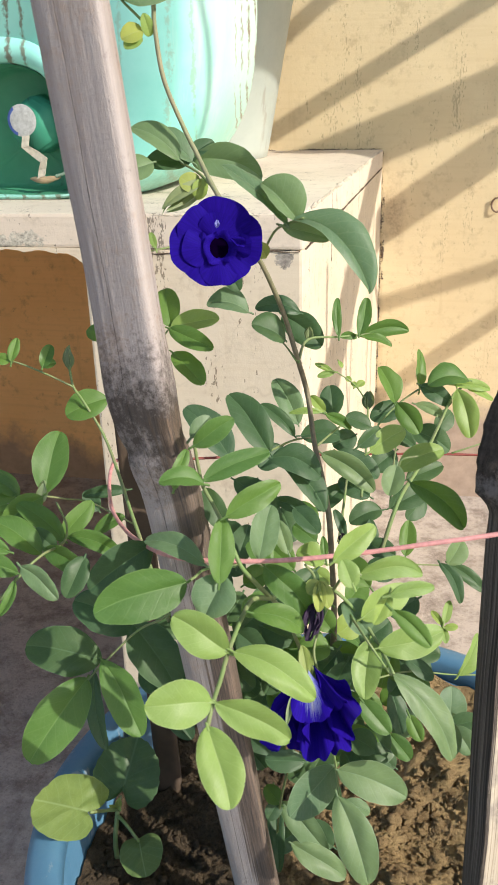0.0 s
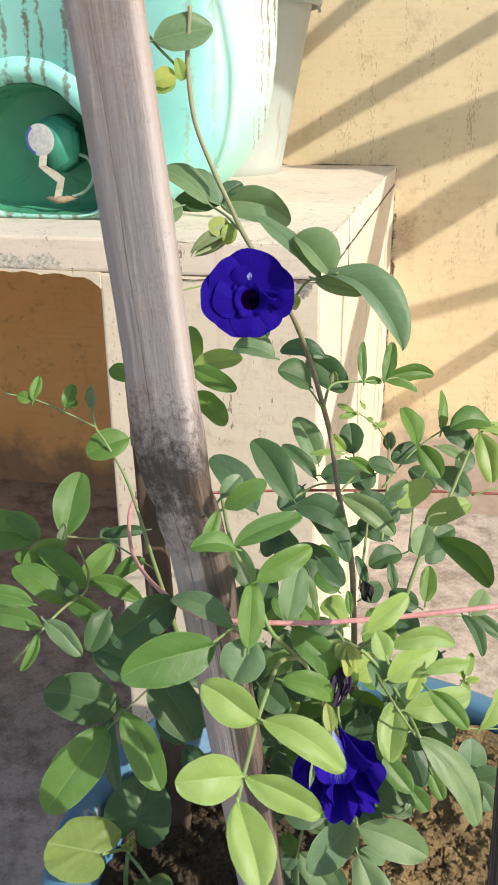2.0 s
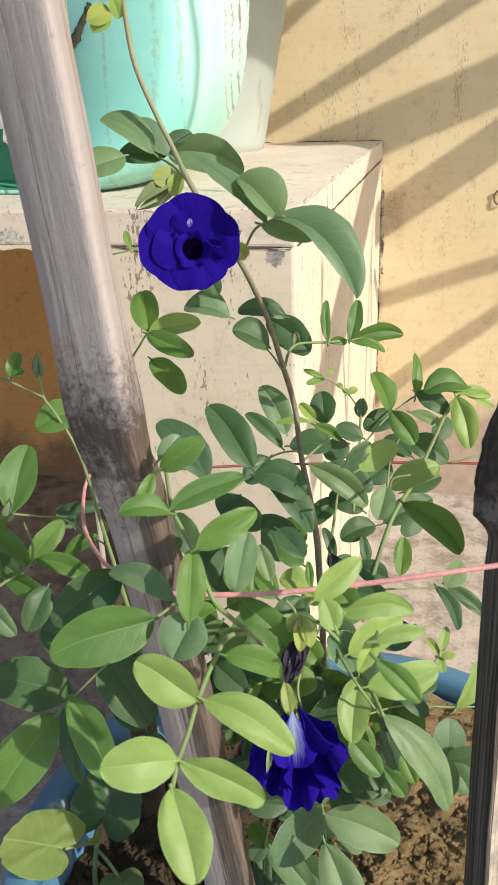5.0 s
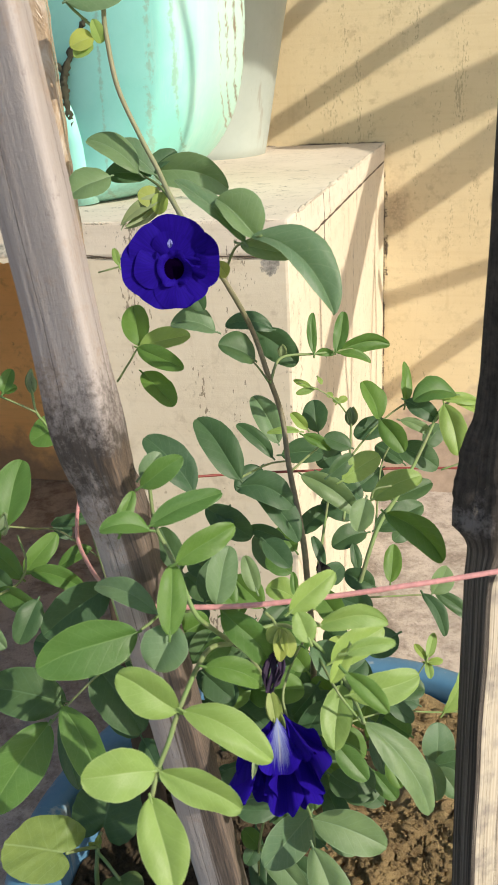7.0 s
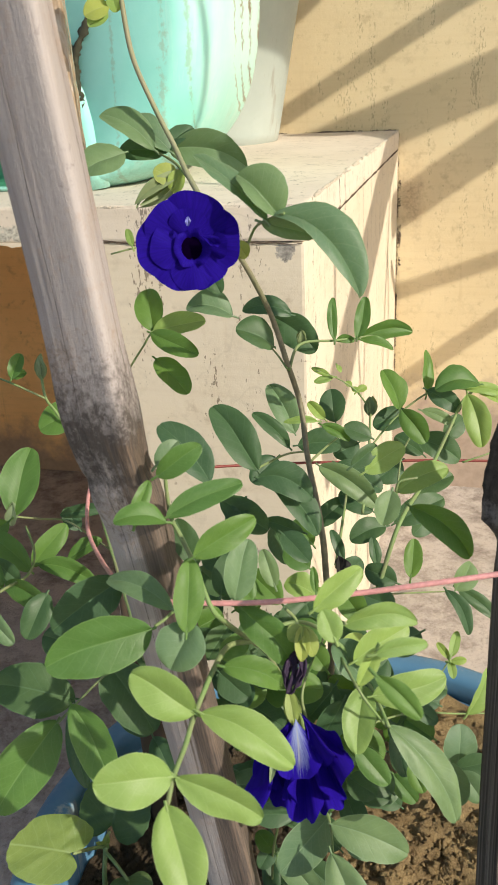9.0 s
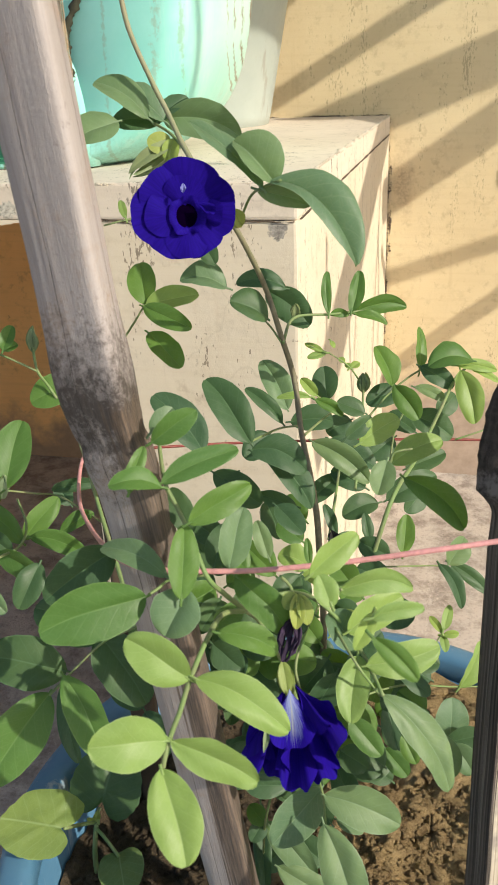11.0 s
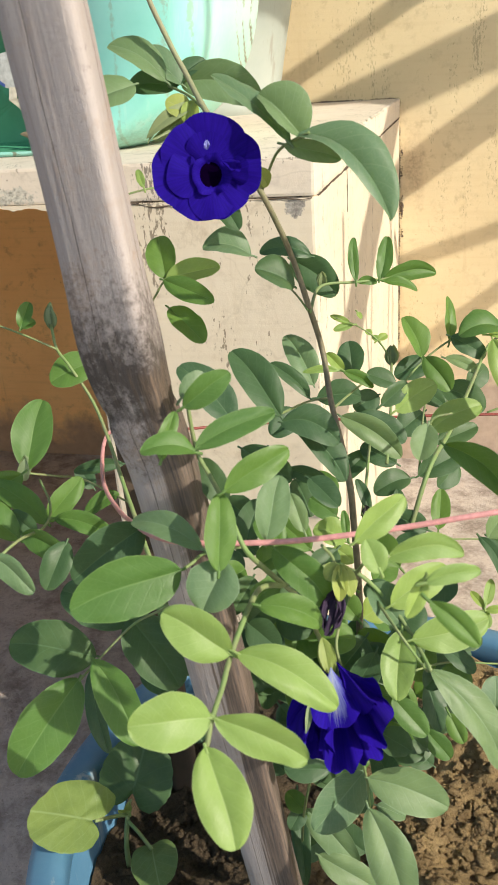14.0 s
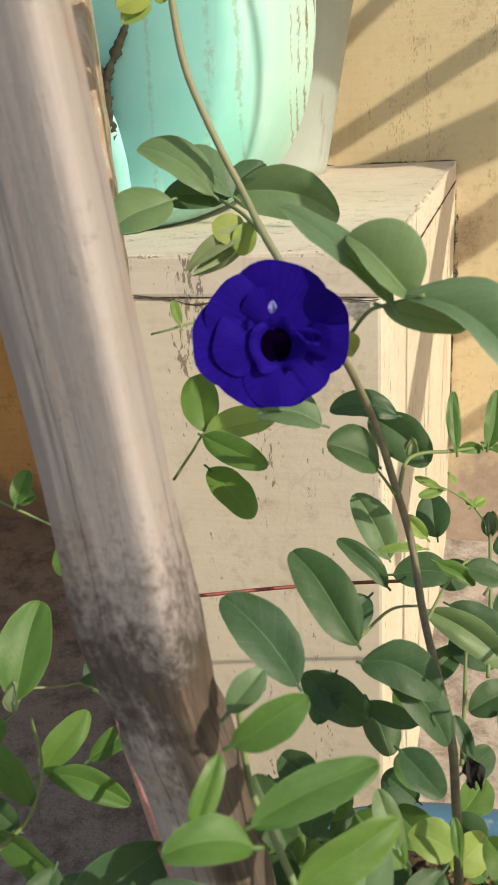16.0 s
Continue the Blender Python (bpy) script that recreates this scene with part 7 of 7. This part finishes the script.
# -- leaves end


def petal(base, way, out, length, spread, cup=0.2, ruffle=0.08, seed=0.0, claw=0.25, notch=0.06):
    """A broad ruffled petal that fans out from its base along `way`, facing `out`."""
    bm = bmesh.new()
    uv = bm.loops.layers.uv.new("UVMap")
    base, way = Vector(base), Vector(way).normalized()
    out = (Vector(out) - way * Vector(out).dot(way)).normalized()
    side = way.cross(out)
    rows, columns = 16, 20
    grid = []
    for n in range(rows + 1):
        u = n / rows
        row = []
        for k in range(columns + 1):
            v = 2 * k / columns - 1
            fan = spread * v * (claw + (1 - claw) * min(1, u * 1.6))
            edge = (1 - 0.34 * abs(v) ** 2.6) * (1 - notch * math.exp(-(v / 0.18) ** 2)) * (1 + 0.05 * noise.noise((v * 2.6, seed, 1)))
            r = length * u * edge
            lift = cup * length * (u ** 1.6) + ruffle * length * u * u * (math.sin(v * 5.5 + seed * 2) * 0.55 + 1.2 * noise.noise((v * 2.1, u * 1.5, seed)))
            lift -= 0.10 * length * v * v * u
            row.append((bm.verts.new(base + (way * math.cos(fan) + side * math.sin(fan)) * r + out * lift), (u, 0.5 + v / 2)))
        grid.append(row)
    for low, high in zip(grid, grid[1:]):
        for k in range(columns):
            four = (low[k], low[k + 1], high[k + 1], high[k])
            made = bm.faces.new([q for q, _ in four])
            for loop, (_, at) in zip(made.loops, four):
                loop[uv].uv = at
    return bm


def flower_open(at, facing, size):
    """A double flower seen from the front: broad lobed petals round a ruffled cup, its deep throat painted by a
    near-black disc.
    """
    root = new("flower")
    root.parent = vine
    root.matrix_parent_inverse = vine.matrix_world.inverted()
    tagged(root, "open deep blue double flower")
    at, n = Vector(at), Vector(facing).normalized()
    r = n.cross(Vector((0, 0, 1))).normalized() * -1
    u = n.cross(r) * -1 if n.cross(r).z < 0 else n.cross(r)
    well = at + r * size * 0.04 - u * size * 0.10

    def round_way(degrees):
        return r * math.cos(radians(degrees)) + u * math.sin(radians(degrees))

    # a near-black disc stands in for the shade down in the throat
    throat = bmesh.new()
    bmesh.ops.create_circle(throat, cap_ends=True, segments=24, radius=size * 0.25)
    for v in throat.verts:
        v.co = well + r * v.co.x + u * v.co.y + n * size * 0.07
    part("throat", throat, THROAT_SHADE, root, "near-black disc for the shade in the flower throat")
    outer = ((78, 1.04, 1.20, 0.12), (8, 1.06, 1.05, 0.07), (-62, 0.97, 1.05, 0.12), (-120, 1.00, 1.05, 0.08), (-176, 1.08, 1.05, 0.12), (138, 1.00, 0.95, 0.15))
    for k, (degrees, long, spread, cup) in enumerate(outer):
        part("petal", petal(at + n * size * 0.012 * (k % 3), round_way(degrees), n, size * long, spread, cup, 0.06, 3.1 * k + 1, 0.25, 0.02), PETAL, root)
    for k, (degrees, long, start, spread, rise) in enumerate(((176, 0.66, 0.20, 1.20, 0.14), (96, 0.62, 0.20, 1.10, 0.18), (-92, 0.66, 0.20, 1.25, 0.14), (4, 0.56, 0.24, 0.80, 0.40))):
        way = round_way(degrees)
        part("petal", petal(well + way * size * start + n * size * 0.07, way + n * rise, n - way * 0.3, size * long, spread, 0.03, 0.07, 1.7 * k + 4, 0.95, 0.02), PETAL, root)
    # the frilled cup round the throat
    cup = bmesh.new()
    layer = cup.loops.layers.uv.new("UVMap")
    rings = []
    for h in np.linspace(0, 1, 9):
        ring = []
        for k in range(64):
            a = 2 * math.pi * k / 64
            wave = noise.noise((math.cos(a) * 1.6, math.sin(a) * 1.6, 4.0))
            reach = size * (0.20 + 0.17 * h ** 1.6 + h * 0.10 * wave)
            high = size * (0.02 + (0.27 + 0.20 * wave) * h - 0.10 * h ** 3)
            ring.append(cup.verts.new(well + (r * math.cos(a) + u * math.sin(a) * 1.1) * reach + n * high))
        rings.append(ring)
    for j, (one, two) in enumerate(zip(rings, rings[1:])):
        for k in range(64):
            made = cup.faces.new((one[k], one[(k + 1) % 64], two[(k + 1) % 64], two[k]))
            for loop, at_uv in zip(made.loops, ((j / 8, k / 16), (j / 8, (k + 1) / 16), ((j + 1) / 8, (k + 1) / 16), ((j + 1) / 8, k / 16))):
                loop[layer].uv = at_uv
    part("petal", cup, PETAL, root, "frilled inner petals closed round the throat")
    for k, (degrees, away) in enumerate(((52, 0.52), (38, 0.60))):
        way = round_way(degrees)
        part("petal", petal(well + way * size * away * 0.6 + n * size * 0.30, r * 0.8 - u * 0.35 + n * 0.3, n, size * 0.40, 0.40, 0.10, 0.16, 3.1 * k + 2, 0.5, 0.02), PETAL, root, "narrow folded inner petal")
    d = round_way(86)
    part("petal", blade(at + d * size * 0.34 + n * size * 0.40, at + d * size * 0.52 + n * size * 0.40, size * 0.11, fold=0.8, wavy=0.2, face=n), PALE_TIP, root, "small white petal tip")
    return root


THROAT_SHADE = plain_material("shaded_throat", (0.003, 0.0005, 0.010), 1.0)
THROAT_SHADE.node_tree.nodes["Principled BSDF"].inputs["Specular IOR Level"].default_value = 0.0
PALE_TIP = plain_material("white_petal_tip", (0.17, 0.18, 0.50), 0.7)
flower_open((-0.1062, 0.4233, 0.7342), (0.20, -0.95, 0.16), 0.0220)
part("calyx", blade((-0.0850, 0.4420, 0.7240), (-0.0885, 0.4360, 0.7330), 0.007, fold=0.6), CALYX, vine, "green calyx")
part("calyx", blade((-0.0850, 0.4420, 0.7240), (-0.0900, 0.4390, 0.7300), 0.006, fold=-0.5), CALYX, vine, "green calyx")

low = new("flower")
low.parent = vine
low.matrix_parent_inverse = vine.matrix_world.inverted()
tagged(low, "half-closed hanging blue flower")
ROOT2 = Vector((-0.0487, 0.3490, 0.5410))
OUT2 = Vector((0.10, -0.90, 0.42))


def hang(tip, spread, cup, ruffle, seed, material=PETAL, label="", start=(0, 0, 0), claw=0.30, notch=0.06, out=OUT2):
    """One petal of the hanging flower, from its root down to the tip."""
    base = ROOT2 + Vector(start)
    way = Vector(tip) - base
    part("petal", petal(base, way, out, way.length, spread, cup, ruffle, seed, claw, notch), material, low, label)


# back petals, then the ruffled lobes, then the streaked banner over them
hang((-0.0590, 0.3290, 0.5150), 0.42, 0.02, 0.10, 1.3, start=(-0.002, 0.003, -0.004))
hang((-0.0520, 0.3260, 0.5060), 0.30, 0.04, 0.16, 2.6, start=(-0.001, 0.002, -0.004))
hang((-0.0640, 0.3220, 0.5085), 0.16, 0.06, 0.30, 4.0, label="pale-edged folded lobe", start=(-0.003, -0.002, -0.006), out=(0.75, -0.60, 0.30))
hang((-0.0390, 0.3195, 0.5068), 0.30, 0.07, 0.20, 5.1, start=(0.001, 0.001, -0.004))
hang((-0.0290, 0.3240, 0.5110), 0.26, 0.05, 0.24, 6.7, start=(0.002, 0.004, -0.004))
hang((-0.0215, 0.3215, 0.5250), 0.30, 0.10, 0.22, 7.9, start=(0.002, 0.003, -0.002))
hang((-0.0440, 0.3230, 0.5140), 0.24, 0.12, 0.26, 9.2, start=(0.000, -0.001, -0.006), out=(-0.55, -0.75, 0.30))
hang((-0.0270, 0.3320, 0.5310), 0.34, 0.16, 0.30, 3.4, label="folded side lobe of the banner", start=(0.002, -0.001, 0.001), out=(0.55, -0.75, 0.35))
hang((-0.0420, 0.3270, 0.5235), 0.66, 0.16, 0.10, 5.2, BANNER, "blue banner petal with a white streaked heart", (0.0006, -0.004, 0), 0.62, 0.03)
part("petal", blade((-0.0549, 0.3345, 0.5330), (-0.0558, 0.3240, 0.5225), 0.0030, fold=0.7), BUD, low, "pale folded keel petal")
for way in ((-0.35, -0.45, -1), (0.35, -0.45, -1), (0.02, -0.80, -1), (0.1, 0.1, -1)):
    part("calyx", blade(ROOT2 + Vector((-0.004, 0.004, 0.0085)), ROOT2 + Vector(way) * 0.0048, 0.0062, fold=0.5), CALYX, low, "pale green calyx")

faded = new("flower")
faded.parent = vine
faded.matrix_parent_inverse = vine.matrix_world.inverted()
tagged(faded, "shrivelled dark purple flower")
for k in range(6):
    a = k * 1.05
    part("petal", blade((-0.0414, 0.3270, 0.5920), (-0.0440 + 0.0012 * math.cos(a), 0.3160 + 0.001 * math.sin(a), 0.5806 + 0.0013 * math.sin(a)), 0.0036, bow=(0.0022 * math.cos(a), 0.0018 * math.sin(a), 0.0010), fold=0.9, turn=a, wavy=0.16), WITHERED, faded)
for tip, width, turn in (((-0.0456, 0.3260, 0.5969), 0.0070, 0.3), ((-0.0401, 0.3220, 0.5905), 0.0062, 0.0), ((-0.0361, 0.3260, 0.5903), 0.0072, -0.4), ((-0.0400, 0.3300, 0.5910), 0.0070, 0.1)):
    part("calyx", blade((-0.0408, 0.3295, 0.6018), tip, width, fold=0.5, turn=turn, power=0.5), CALYX, faded, "yellow-green calyx")

pod = new("flower")
pod.parent = vine
pod.matrix_parent_inverse = vine.matrix_world.inverted()
tagged(pod, "dried black flower remains")
for k in range(3):
    part("petal", blade((-0.0455, 0.4600, 0.5560), (-0.0440 + 0.002 * k, 0.4560, 0.5440), 0.005, fold=0.9, turn=k * 2.0, wavy=0.12), BLACK_POD, pod)


def bud(base, tip, width, leaves, material, label):
    root = new("bud")
    root.parent = vine
    root.matrix_parent_inverse = vine.matrix_world.inverted()
    tagged(root, label)
    for k in range(leaves):
        part("sepal", blade(base, Vector(tip) + Vector((rng.uniform(-1, 1), 0, rng.uniform(-1, 1))) * width * 0.25, width, fold=0.5, arch=0.12, turn=k * 6.28 / leaves), material, root)
    return root


bud((-0.1290, 0.4930, 0.7585), (-0.1512, 0.4802, 0.7418), 0.0075, 4, BUD, "closing grey-green bud with dark tip")
part("bract", blade((-0.1325, 0.4880, 0.7540), (-0.1430, 0.4860, 0.7600), 0.0125, fold=0.15, power=0.5), CALYX, vine, "round pale green bract")
part("bract", blade((-0.1300, 0.4880, 0.7590), (-0.1330, 0.4850, 0.7480), 0.0090, fold=0.3, power=0.5), LEAF[2], vine, "round pale green bract")
part("bract", blade((-0.1600, 0.4890, 0.8360), (-0.1710, 0.4840, 0.8320), 0.0125, fold=0.2, power=0.5), CALYX, vine, "round pale green bract")
part("bract", blade((-0.1610, 0.4890, 0.8330), (-0.1690, 0.4830, 0.8270), 0.0090, fold=0.3, power=0.5), LEAF[2], vine, "round pale green bract")
part("bract", blade((-0.1575, 0.4930, 0.8330), (-0.1590, 0.4880, 0.8440), 0.0075, fold=0.3, power=0.5), LEAF[2], vine, "round pale green bract")
bud((-0.2178, 0.4750, 0.6470), (-0.2183, 0.4770, 0.6610), 0.0060, 5, BUD, "small furled green bud")
bud((-0.0407, 0.5730, 0.5940), (-0.0412, 0.5760, 0.6060), 0.0060, 5, BUD, "small furled green bud")
bud((-0.0740, 0.5130, 0.6600), (-0.0730, 0.5120, 0.6690), 0.0055, 4, BUD, "small furled green bud")
bud((-0.2190, 0.4200, 0.5820), (-0.2170, 0.4200, 0.5960), 0.0060, 4, BUD, "small furled green bud")
